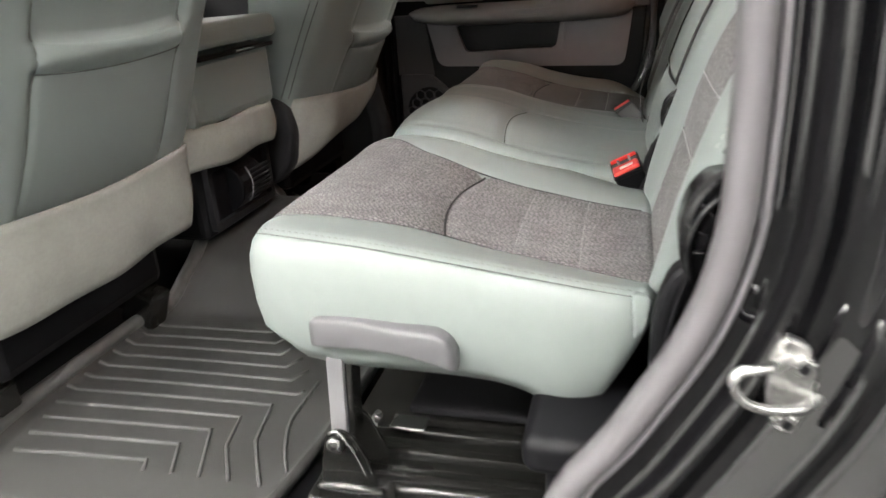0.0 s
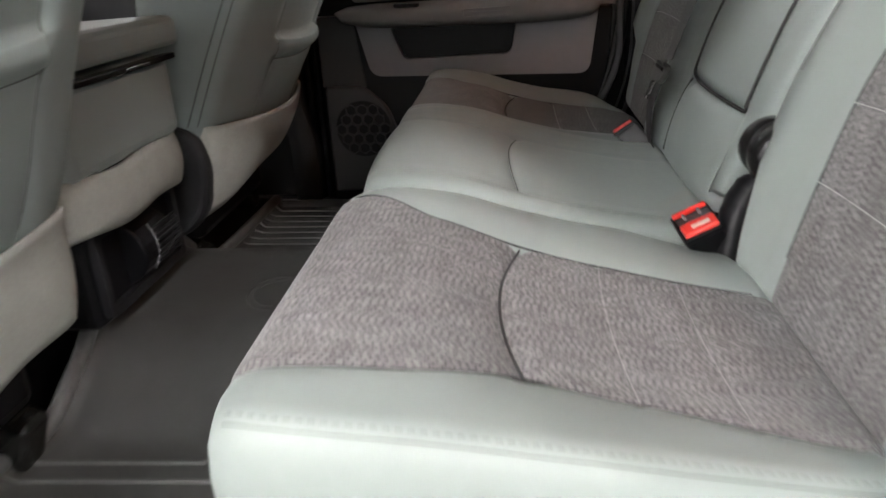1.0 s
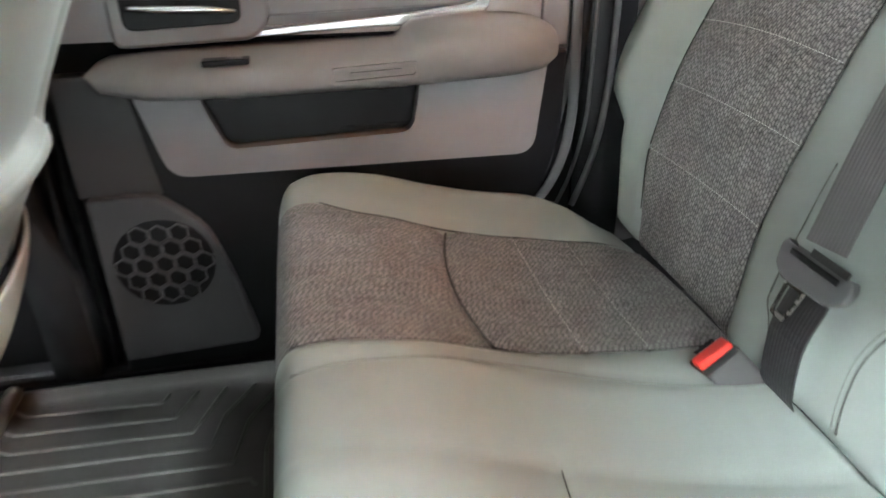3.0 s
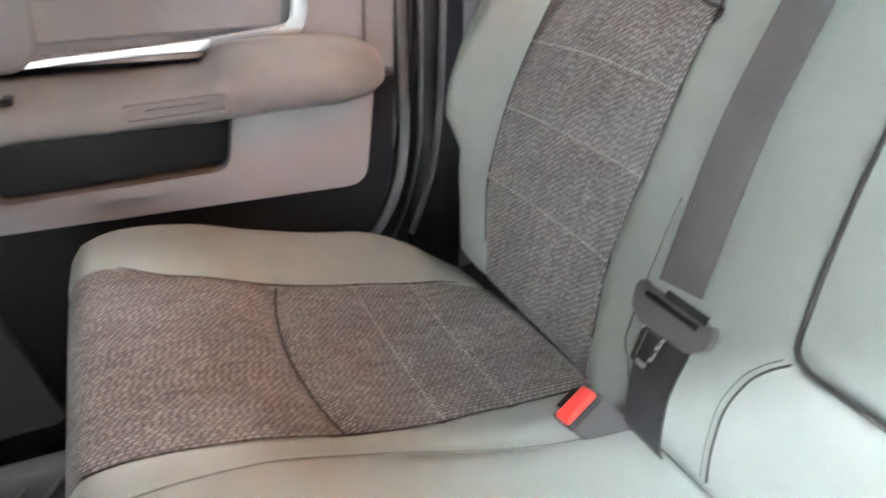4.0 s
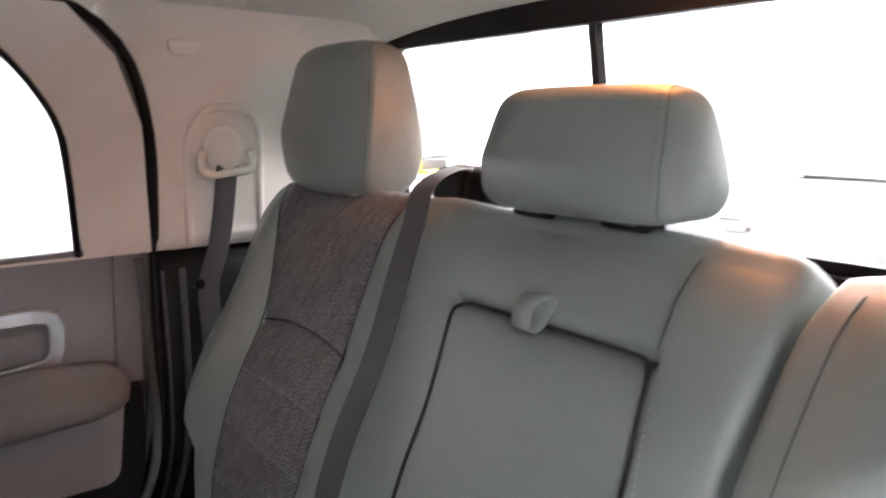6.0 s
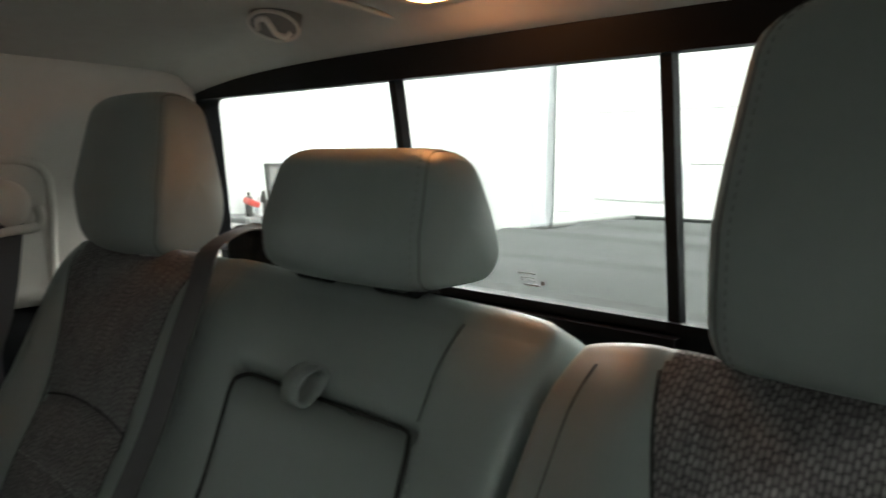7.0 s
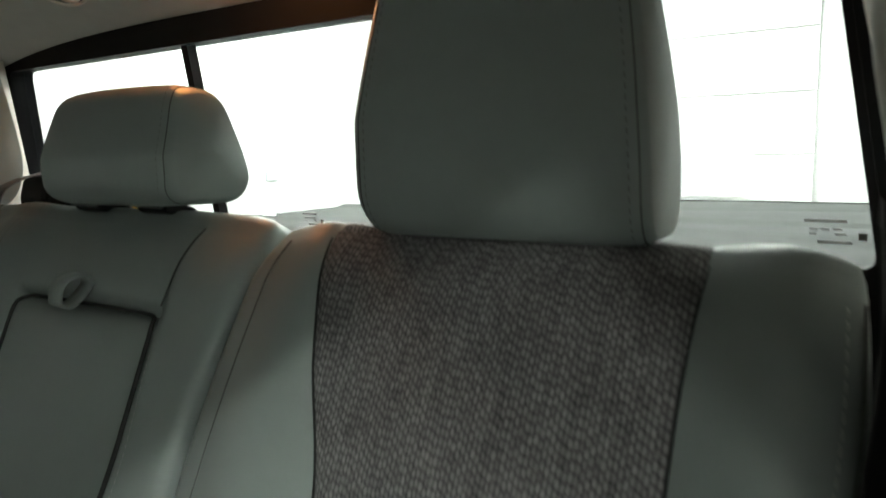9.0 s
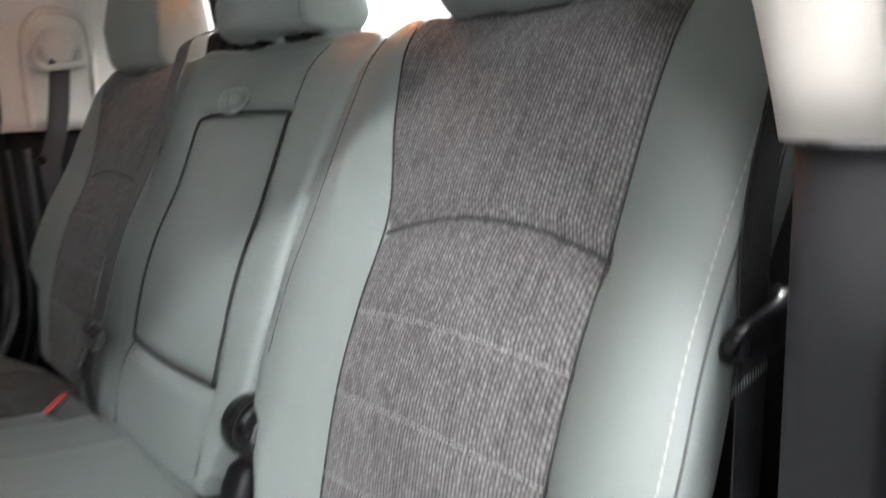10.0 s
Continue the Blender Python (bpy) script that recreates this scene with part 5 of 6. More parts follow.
rows = [fixed(0.418), blend_rows(0.531, arch(0.512, 0.004, 0.5, 0.13)), blend_rows(0.62, arch(0.598, 0.004, 0.5, 0.13)), blend_rows(0.71, arch(0.674, 0.005, 0.5, 0.13)), blend_rows(0.861, arch(0.742, 0.018, 0.52, 0.15)), lambda y: 0.957 - 0.02 * np.clip((np.asarray(y, float) - 0.5) / 0.3, -0.2, 1) ** 2]


def far_back(y, z):
    w = 0.022 * bump(y - 0.735, 0.05) + 0.014 * bump(y - 0.30, 0.05) * (z < 0.99) + 0.010 * bump(z - 0.80, 0.09) * bump(y - 0.56, 0.13)
    w = w + 0.020 * bump(y - 0.03, 0.16) * bump(z - 0.70, 0.22) + 0.010 * bump(z - 0.47, 0.07) * bump(y - 0.03, 0.13)
    return w - 0.004 + 0.012 * bump(z - 0.62, 0.10) * bump(y - 0.50, 0.14) - 0.02 * np.clip((z - 0.90) / 0.06, 0, 1) ** 2


def far_region(a, b):
    if a == 4:
        return "cloth"
    return "arm" if a == 1 and b in (1, 2, 3) else "cover"


q = np.linspace(float(cols[4](0.742)), float(cols[5](0.742)), 40)
seam(far_seat, on_back(q, rows[4](q), far_back(q, rows[4](q)) - 0.0082), 0.0018)
for c_, z0_, z1_, d_ in ((cols[4], 0.44, 0.95, 0.0036), (cols[5], 0.44, 0.95, 0.0036), (cols[1], 0.87, 0.955, 0.0010), (cols[3], 0.72, 0.955, 0.0022)):
    q = np.linspace(z0_, z1_, 60)
    seam(far_seat, on_back(c_(q), q, far_back(c_(q), q) - d_), 0.0012, SEAM if c_ in (cols[4], cols[5]) else STITCH)
pad(far_seat, BACK_NAMES, cols, rows, (6, 16, 6, 6, 16, 8), (9, 7, 7, 7, 12), on_back, far_back, lambda y, z: 0.10 + 0 * y, EDGE,
    seams_c=((1, 0.002, 0.006), (3, 0.001, 0.006), (4, 0.004, 0.006), (5, 0.004, 0.006)),
    seams_r=((1, 0.016, 0.006, 1, 2), (4, 0.016, 0.006, 1, 2), (1, 0.0025, 0.004, 4, 5), (2, 0.0025, 0.004, 4, 5), (3, 0.0025, 0.004, 4, 5), (4, 0.009, 0.008, 4, 5)), corner=0.014, region=far_region)
back_lines(far_seat, rows[1:4], far_back, cols[4], cols[5], THREAD)
# sewn seams from the arm rest's corner down to the seat, and beside the belt
for dy, mt, r_ in ((0.0, SEAM, 0.0012), (0.007, STITCH, 0.0008)):
    yz = curve_line([(0.152 + dy, 0.531), (0.166 + dy, 0.517), (0.177 + dy, 0.500), (0.184 + dy, 0.468), (0.180 + dy, 0.438), (0.172 + dy, 0.41)], 40)
    seam(far_seat, on_back(yz[:, 0], yz[:, 1], far_back(yz[:, 0], yz[:, 1]) - 0.0002), r_, mt)
yz = curve_line([(0.302, 0.60), (0.302, 0.52), (0.299, 0.469), (0.286, 0.452), (0.268, 0.42)], 40)
seam(far_seat, on_back(yz[:, 0], yz[:, 1], far_back(yz[:, 0], yz[:, 1]) - 0.0004), 0.0009, STITCH)
# dark gap round the closed arm rest
edge = [(float(cols[2](z)), z) for z in (0.531, 0.60, 0.68, 0.76, 0.861)] + [(float(cols[1](z)), z) for z in (0.861, 0.76, 0.68, 0.60, 0.531)]
yz = []
for (y0, z0), (y1, z1) in zip(rounded(edge, [0.02, 0, 0, 0, 0.026, 0.02, 0, 0, 0, 0.02], 5), rounded(edge, [0.02, 0, 0, 0, 0.026, 0.02, 0, 0, 0, 0.02], 5)[1:] + rounded(edge, [0.02, 0, 0, 0, 0.026, 0.02, 0, 0, 0, 0.02], 5)[:1]):
    n = max(1, int(math.hypot(y1 - y0, z1 - z0) / 0.012))
    yz += [(y0 + (y1 - y0) * k / n, z0 + (z1 - z0) * k / n) for k in range(n)]
gy, gz = np.array(yz).T
flank = np.minimum(np.abs(gz - 0.531), np.abs(gz - 0.861))
sunk = 0.008 * np.exp(-((flank / 0.006) ** 2))
v, f = sweep([tuple(p) for p in on_back(gy, gz, far_back(gy, gz) + 0.0012 - sunk)], circle(0.0024, 8), up=(-1, 0, 0.4), closed=True)
raw("arm_rest_gap", v, f, SEAM, far_seat)
zs = np.linspace(0.56, 0.83, 50)
stitches("edge_stitch", on_back(cols[1](zs) - 0.010, zs, far_back(cols[1](zs) - 0.010, zs) + 0.0002), (-1, 0, 0.4), THREAD, far_seat, "pale edge stitching")
# pull loop at the arm rest's top
lc = on_back(np.array([0.063]), np.array([0.872]), far_back(np.array([0.063]), np.array([0.872])))[0]
ring = [(0.004, 0.006), (-0.006, 0.016), (-0.020, 0.014), (-0.032, 0.002), (-0.034, -0.012), (-0.024, -0.018), (-0.010, -0.010), (0.000, 0.000)]
turn = Matrix.Rotation(math.radians(-4), 3, "Z")
across_ = turn @ Vector((0, 1, 0))
line = [Vector(lc) + Vector((0.002, 0, 0.004)) + turn @ Vector((a, 0, b_)) for a, b_ in curve_line(ring, 28)]
v, f = sweep([tuple(p) for p in line], [(-0.0018, -0.013), (0.0018, -0.013), (0.0018, 0.013), (-0.0018, 0.013)], up=tuple(across_), closed=True)
raw("pull_loop", v, f, LEATHER, far_seat, "grey fabric pull loop")


def head_rest(parent, yc, xc, zc, half, high, front, back, thin, lean, narrow=0.12, skew=0.0, crown_=1.1, foot=0.25, square=0.0):
    """A wedge-shaped padded head restraint on two posts: half its width and height, depth of
    its foot before and behind the posts, thickness of its top, lean of its front."""
    side = rounded([(-front, -high * 0.80), (-front * 1.02, -high * 0.2), (-front + lean, high), (-front + lean + thin, high * 0.97), (back, -high * 0.62), (back * 0.8, -high), (-front * 0.72, -high)],
                   [0.035, 0.0, 0.028, 0.026, 0.035, 0.03, 0.035], 6)
    ends = np.array(side + side[:1])
    s_ = np.r_[0, np.cumsum(np.linalg.norm(np.diff(ends, axis=0), axis=1))]
    n = 64
    t_ = np.linspace(0, s_[-1], n, endpoint=False)
    prof = np.stack([np.interp(t_, s_, ends[:, 0]), np.interp(t_, s_, ends[:, 1])], 1)
    mid = prof.mean(0)

    def wide(z, s):
        h_ = z / high
        return 1 - narrow * max(h_ + 0.25, 0) ** 1.4 - skew * h_ * (s < 0) - foot * max(-(0.48 if foot < 0.3 else 0.2) - h_, 0) ** 2 - crown_ * max(h_ - 0.70, 0) ** 2

    def skin(s, a, b):
        e = max(abs(s) - 0.82, 0) / 0.18
        k = 1 - 0.16 * (1 - square) * (1 - math.sqrt(max(1 - e * e, 0)))
        crown = 0.006 * (1 - s * s) * (a < mid[0])
        x, z = mid[0] + (a - mid[0]) * k - crown, mid[1] + (b - mid[1]) * k
        deep = 1 - 0.10 * square * min(max((x + front) / (front + back), 0), 1)
        return (xc + x + 0.012 * (1 - square) * s * s, yc + half * s * wide(z, s) * deep, zc + z)

    ss = np.r_[-1, -0.997, -0.988, -0.973, -0.95, -0.92, -0.88, np.linspace(-0.8, 0.8, 17), 0.88, 0.92, 0.95, 0.973, 0.988, 0.997, 1]
    verts = [skin(s, a, b) for s in ss for a, b in prof]
    faces = [(i * n + j, i * n + (j + 1) % n, (i + 1) * n + (j + 1) % n, (i + 1) * n + j) for i in range(len(ss) - 1) for j in range(n)]
    for i, s in ((0, -1), (len(ss) - 1, 1)):
        ring = [i * n + j for j in range(n)]
        for q in (0.85, 0.6, 0.3, 0.0):
            c = len(verts)
            for a, b in prof:
                p = skin(s, mid[0] + (a - mid[0]) * q, mid[1] + (b - mid[1]) * q)
                verts.append((p[0], p[1] + s * 0.007 * (1 - q * q), p[2]))
            turn = [(ring[j], ring[(j + 1) % n], c + (j + 1) % n, c + j) for j in range(n)]
            faces += turn if s > 0 else [q_[::-1] for q_ in turn]
            ring = [c + j for j in range(n)]
    ob = raw("head_restraint", verts, faces, LEATHER, parent, "padded grey vinyl head restraint")
    # piping between the front panel and the side panels, over the top
    arc = [p for p in curve_line([tuple(p) for p in np.roll(prof, 5, axis=0)[: n * 6 // 8]], 80)]
    for s in (-1, 1):
        v, f = sweep([skin(s * 0.945, a, b) for a, b in arc], circle(0.0008, 6), up=(0, 1, 0))
        raw("edge_seam", v, f, STITCH, ob)
        stitches("edge_stitch", [skin(s * 0.89, a, b) for a, b in arc], (-1, 0, 0.3), THREAD_GREY, ob, "grey edge stitching")
    for s in (-1, 1):
        base = Vector((xc + 0.004, yc + s * half * 0.50, zc - high))
        v, f = sweep([tuple(base + Vector((-0.012, 0, -0.05))), tuple(base + Vector((0.004, 0, 0.01)))], circle(0.006, 10), up=(1, 0, 0))
        raw("post", v, f, CHROME, ob, "chrome post")
        part("post_collar", block((0.044, 0.058, 0.016), pose(base.x - 0.010, base.y, base.z - 0.006, 0, 18, 0), 0.005), BLACK, parent)
        part("post_sleeve", block((0.020, 0.050, 0.010), pose(base.x - 0.034, base.y, base.z + 0.002, 0, 18, 0), 0.0045, 3), CHROME, parent, "chrome post sleeve", soft=True)
    return ob


head_rest(near_seat, -0.430, 0.804, 1.079, 0.130, 0.128, 0.062, 0.056, 0.056, 0.030, 0.09, 0.07, 2.4, 0.10, 0.6)
head_rest(far_seat, 0.636, 0.797, 1.074, 0.154, 0.125, 0.056, 0.056, 0.060, 0.030, 0.15, 0.0, 2.2, 0.34)
head_rest(far_seat, 0.088, 0.792, 1.040, 0.132, 0.070, 0.062, 0.062, 0.062, 0.026, 0.08)

# ---- under and beside the near cushion ----
tagged(part("seat_riser", plate([(0.075, 0.085), (0.09, 0.122), (0.44, 0.128), (0.50, 0.085)], -0.72, 0.80, 0.006), STEEL), "black painted steel seat riser on the floor", "seat riser", kind="structure")
for k in range(3):
    tagged(part("riser_rib", block((0.30, 0.016, 0.010), pose(0.27, -0.655 + 0.045 * k, 0.128), 0.004), STEEL), "pressed steel rib under the bench", "seat riser", "riser ribs", "structure")
tagged(part("carpet_under_seat", block((0.26, 1.3, 0.012), pose(0.30, 0.12, 0.135), 0.004), CARPET), "black carpet under the bench", "carpet", kind="structure")
for x0, x1, yy, zz in ((0.20, 0.46, -0.690, 0.131), (0.10, 0.19, -0.700, 0.129)):
    v, f = sweep([(x, yy, zz + 0.004 * math.sin(math.pi * (x - x0) / (x1 - x0))) for x in np.linspace(x0, x1, 16)], circle(0.006, 10), up=(0, 0, 1))
    tagged(raw("riser_bead", v, f, STEEL), "rolled glossy steel edge of the seat riser", "seat riser", "riser beads", "structure")
tagged(part("riser_boss", drum(0.020, 0.006, pose(0.245, -0.712, 0.128), 0.002, 24), STEEL), "round pressed boss on the seat riser", "seat riser", kind="structure")

leg = thing("seat_leg", (0.13, -0.665, 0.12), "grey steel fold-up leg of the cushion, pinned to a black bracket", "seat leg")
part("strut", block((0.022, 0.010, 0.13), pose(0.128, -0.668, 0.255, 0, 3, 0), 0.002), PLASTIC, leg)
part("strut_back", block((0.010, 0.030, 0.13), pose(0.143, -0.652, 0.255, 0, 3, 0), 0.002), STEEL, leg)
bm = plate(rounded([(0.098, 0.125), (0.178, 0.128), (0.170, 0.165), (0.150, 0.205), (0.130, 0.212), (0.112, 0.20), (0.105, 0.165)], 0.010), -0.690, -0.684, 0.002)
part("bracket", bm, STEEL, leg)
part("bracket", plate(rounded([(0.098, 0.125), (0.178, 0.128), (0.170, 0.165), (0.150, 0.205), (0.130, 0.212), (0.112, 0.20), (0.105, 0.165)], 0.010), -0.640, -0.634, 0.002), STEEL, leg)
pin = part("pivot_bolt", drum(0.0105, 0.012, pose(0.128, -0.694, 0.192, 90), 0.002, 20), ZINC, leg)
part("bolt_core", drum(0.004, 0.004, pose(0.128, -0.701, 0.192, 90), 0.001, 12), STEEL, pin)
v, f = sweep([tuple(p) for p in curve_line([(0.118, -0.694, 0.205), (0.13, -0.694, 0.212), (0.142, -0.694, 0.20), (0.155, -0.694, 0.175), (0.166, -0.694, 0.145)], 16)], circle(0.002, 6), up=(0, 1, 0))
raw("spring_wire", v, f, ZINC, leg)
part("latch_block", block((0.012, 0.014, 0.020), pose(0.160, -0.63, 0.190, 0, 30, 0), 0.004), ZINC, leg)
part("latch_plate", block((0.05, 0.03, 0.006), pose(0.195, -0.60, 0.165, 0, 0, 0), 0.002), ZINC, leg)

box = thing("storage_box", (0.47, -0.55, 0.128), "dark grey moulded storage tray under the bench", "storage box")
part("body", block((0.200, 0.340, 0.112), pose(0.494, -0.56, 0.178), 0.012, 3), BLACK, box)
part("lid", block((0.245, 0.375, 0.050), pose(0.492, -0.562, 0.246, 0, 2, 0), 0.018, 4), BLACK, box, "rounded tray lid", soft=True)
part("hinge_cover", block((0.10, 0.03, 0.035), pose(0.535, -0.70, 0.300, 0, -12, 0), 0.012, 3), DARK, box)

mech = thing("recliner_cover", (0.56, -0.69, 0.3), "black plastic recliner side cover below the backrest bolster", "recliner cover")
low = rounded([(0.498, 0.405), (0.512, 0.452), (0.53, 0.466), (0.575, 0.45), (0.63, 0.43), (0.62, 0.30), (0.52, 0.282), (0.498, 0.31)], 0.016)
part("lower_cover", plate(low, -0.705, -0.672, 0.010, seg=3), BLACK, mech)
part("upper_cover", plate(rounded([(0.522, 0.455), (0.515, 0.50), (0.523, 0.538), (0.548, 0.562), (0.615, 0.568), (0.625, 0.43), (0.562, 0.44)], 0.018), -0.722, -0.672, 0.008, seg=3), GLOSS, mech)
arc = curve_line([(0.530, 0.455), (0.525, 0.488), (0.532, 0.516), (0.549, 0.536), (0.574, 0.545)], 24)
v, f = sweep([(x, -0.724, z) for x, z in arc], circle(0.0035, 8), up=(0, 1, 0))
raw("rim", v, f, GLOSS, mech)
for a in (98, 118, 138, 158, 178):
    c, s = math.cos(math.radians(a)), math.sin(math.radians(a))
    v, f = sweep([(0.580 + 0.018 * c, -0.7225, 0.482 + 0.020 * s), (0.580 + 0.062 * c, -0.7225, 0.482 + 0.074 * s)], circle(0.0016, 6), up=(0, 1, 0))
    raw("rib", v, f, GLOSS, mech)
part("side_wing", plate(rounded([(0.55, 0.475), (0.585, 0.58), (0.66, 0.58), (0.66, 0.44)], 0.012), -0.712, -0.69, 0.006), DARK, mech)
v, f = sweep([tuple(p) for p in curve_line([(0.531, -0.708, 0.462), (0.520, -0.709, 0.42), (0.512, -0.709, 0.37), (0.508, -0.709, 0.33)], 16)], circle(0.003, 8), up=(0, 1, 0))
raw("edge_bead", v, f, BLACK, mech)

latchw = thing("folding_latch", (0.56, -0.20, 0.40), "black seat back hinge between the two backrests", "hinge")
# two drum-shaped covers side by side, a strap groove between them, a ribbed boot below
for yy, r_, w_ in ((-0.180, 0.037, 0.036), (-0.224, 0.040, 0.040)):
    part("hinge_cover", drum(r_, w_, pose(0.553, yy, 0.505, 90), 0.010, 28), GLOSS, latchw, "black drum cover", soft=True)
part("hinge_strap", drum(0.038, 0.012, pose(0.556, -0.2015, 0.505, 90), 0.003, 28), BLACK, latchw, soft=True)
part("hinge_body", block((0.06, 0.086, 0.16), pose(0.552, -0.203, 0.42, 0, 14, 0), 0.020, 4), BLACK, latchw, soft=True)
boot = curve_line([(0.535, -0.196, 0.470), (0.515, -0.204, 0.440), (0.505, -0.215, 0.405), (0.500, -0.226, 0.365), (0.505, -0.232, 0.335)], 26)
v, f = sweep([tuple(p) for p in boot], circle(0.024, 14, 0.75), up=(1, 0, 0), scale=[0.7, 0.9] + [1.0 + 0.05 * (k % 3 == 0) for k in range(22)] + [0.9, 0.8])
raw("boot", v, f, BLACK, latchw, "black ribbed rubber boot")

def buckle(x, y, z, yaw, tilt, lean, size, label):
    """A stalk buckle standing up, its red push face on top."""
    ob = thing("belt_buckle", (x, y, z), label, "belt buckle", "belt buckles")
    m = pose(x, y, z, lean, tilt, yaw) @ Matrix.Scale(size, 4)
    part("body", block((0.048, 0.034, 0.085), m @ pose(0.008, 0, -0.050, 0, -8, 0), 0.006, 3), DIM, ob)
    part("collar", block((0.046, 0.034, 0.010), m @ pose(0, 0, -0.007), 0.003, 2), DARK, ob)
    part("button", block((0.044, 0.022, 0.012), m @ pose(0, -0.004, -0.001), 0.004, 3), RED, ob, "red press button")
    part("slot", block((0.026, 0.007, 0.0016), m @ pose(0, 0.009, 0.0050), 0.0004, 1), BLACK, ob)
    return ob


wide_buckle = thing("belt_buckle", (0.463, -0.214, 0.36), "black belt buckle with red button and slot between cushions", "belt buckle", "belt buckles")
m = pose(0.463, -0.214, 0.426, 12, -26, 4) @ Matrix.Scale(0.86, 4)
part("body", block((0.054, 0.064, 0.078), m @ pose(0.004, 0, -0.046, 0, -8, 0), 0.006, 3), BLACK, wide_buckle)
part("collar", block((0.056, 0.066, 0.010), m @ pose(0, 0, -0.007), 0.003, 2), BLACK, wide_buckle)
part("slot_bar", block((0.050, 0.020, 0.010), m @ pose(0, 0.009, -0.006), 0.003, 2), DIM, wide_buckle, "dark grey bar beside the slot")
part("button", block((0.050, 0.027, 0.012), m @ pose(0, -0.016, -0.001), 0.004, 3), RED, wide_buckle, "red press button")
part("button_mark", block((0.026, 0.008, 0.0012), m @ pose(0.002, -0.018, 0.0052), 0.0004, 1), TRIM, wide_buckle)
part("red_edge", block((0.050, 0.007, 0.010), m @ pose(0, 0.025, -0.001), 0.002, 2), RED, wide_buckle)
for k in (-0.011, 0.011):
    part("slot_tooth", block((0.004, 0.012, 0.010), m @ pose(k, 0.014, -0.001), 0.001, 1), PLASTIC, wide_buckle)
buckle(0.449, 0.285, 0.424, 8, -32, -20, 0.88, "black belt buckle with red button beside the backrest")

# ---- middle belt, from its guide on the far shoulder down to the arm rest's foot ----
mb = thing("middle_belt", (0.53, 0.25, 0.38), "grey lap and shoulder belt lying over the backrest", "seat belt")
knots3 = []
for yy, zz, w_ in ((0.324, 0.975, 0.022), (0.312, 0.93, 0.024), (0.300, 0.875, 0.027), (0.284, 0.78, 0.026), (0.266, 0.66, 0.028), (0.251, 0.54, 0.028)):
    knots3.append(tuple(on_back(np.array([yy]), np.array([zz]), np.array([w_]))[0]))
line = curve_line([(0.85, 0.328, 0.985), (0.805, 0.330, 1.006)] + knots3, 50)
sec = strap(0.047, 0.0015)
v, f = sweep([tuple(p) for p in line], sec, up=(-0.9, 0, 0.4))
s_ = np.r_[0, np.cumsum(np.linalg.norm(np.diff(line, axis=0), axis=1))]
raw("webbing", v, f, BELT, mb, uv=[(sec[i % 4][0], s_[i // 4]) for i in range(len(v))], soft=False)
low_k = [tuple(on_back(np.array([yy]), np.array([zz]), np.array([w_]))[0]) for yy, zz, w_ in ((0.236, 0.535, 0.030), (0.236, 0.50, 0.033), (0.237, 0.455, 0.030), (0.238, 0.41, 0.012), (0.238, 0.375, -0.03))]
line = curve_line(low_k, 20)
v, f = sweep([tuple(p) for p in line], sec, up=(-0.9, 0, 0.4))
raw("lower_webbing", v, f, BELT_BLACK, mb, uv=[(sec[i % 4][0], i // 4 * 0.01) for i in range(len(v))], soft=False)
c = Vector(on_back(np.array([0.241]), np.array([0.513]), np.array([0.036]))[0])
ycol, zcol = Vector((0, 1, 0)), Vector((0.36, 0, 0.93))
tong = [(-0.046, 0.014), (-0.042, 0.022), (-0.035, 0.019), (-0.030, 0.010), (0.029, 0.010), (0.034, 0.019), (0.041, 0.022), (0.046, 0.013), (0.043, 0.000), (0.030, -0.010), (-0.026, -0.013), (-0.041, -0.004)]
out_ = Vector((-0.93, 0, 0.36))
bm = plate(rounded(tong, 0.004, 3), -0.005, 0.005, 0.002, axis="z")
for q in bm.verts:
    q.co = c - ycol * q.co.x + zcol * q.co.y + out_ * q.co.z
tongue = part("tongue_body", bm, TONGUE, mb, "grey plastic belt tongue")
v, f = ring_frame(rounded([(-0.020, -0.006), (0.006, -0.006), (0.002, -0.044), (-0.018, -0.044)], 0.004, 3), rounded([(-0.0165, -0.014), (0.0025, -0.014), (-0.0005, -0.040), (-0.0155, -0.040)], 0.002, 3), 0.0, 0.0025, "z")
raw("latch_plate", [tuple(c - ycol * a + zcol * b_ + out_ * (d_ + 0.001)) for a, b_, d_ in v], f, ZINC, tongue, "bright metal latch plate", soft=False)
v, f = sweep([tuple(c - ycol * a + zcol * 0.013 + out_ * 0.004) for a in np.linspace(-0.030, 0.030, 6)], circle(0.003, 8), up=(0, 0, 1))
raw("slot_bar", v, f, BLACK, tongue)
guide = thing("belt_guide", (0.83, 0.33, 0.93), "black plastic belt guide on top of the backrest", "belt guide")
part("cover", block((0.10, 0.085, 0.055), pose(0.845, 0.345, 0.972, 0, 14, 0), 0.016, 3), BLACK, guide)
part("side_cheek", block((0.07, 0.062, 0.06), pose(0.835, 0.294, 0.972, 0, 14, 0), 0.014, 3), BLACK, guide)

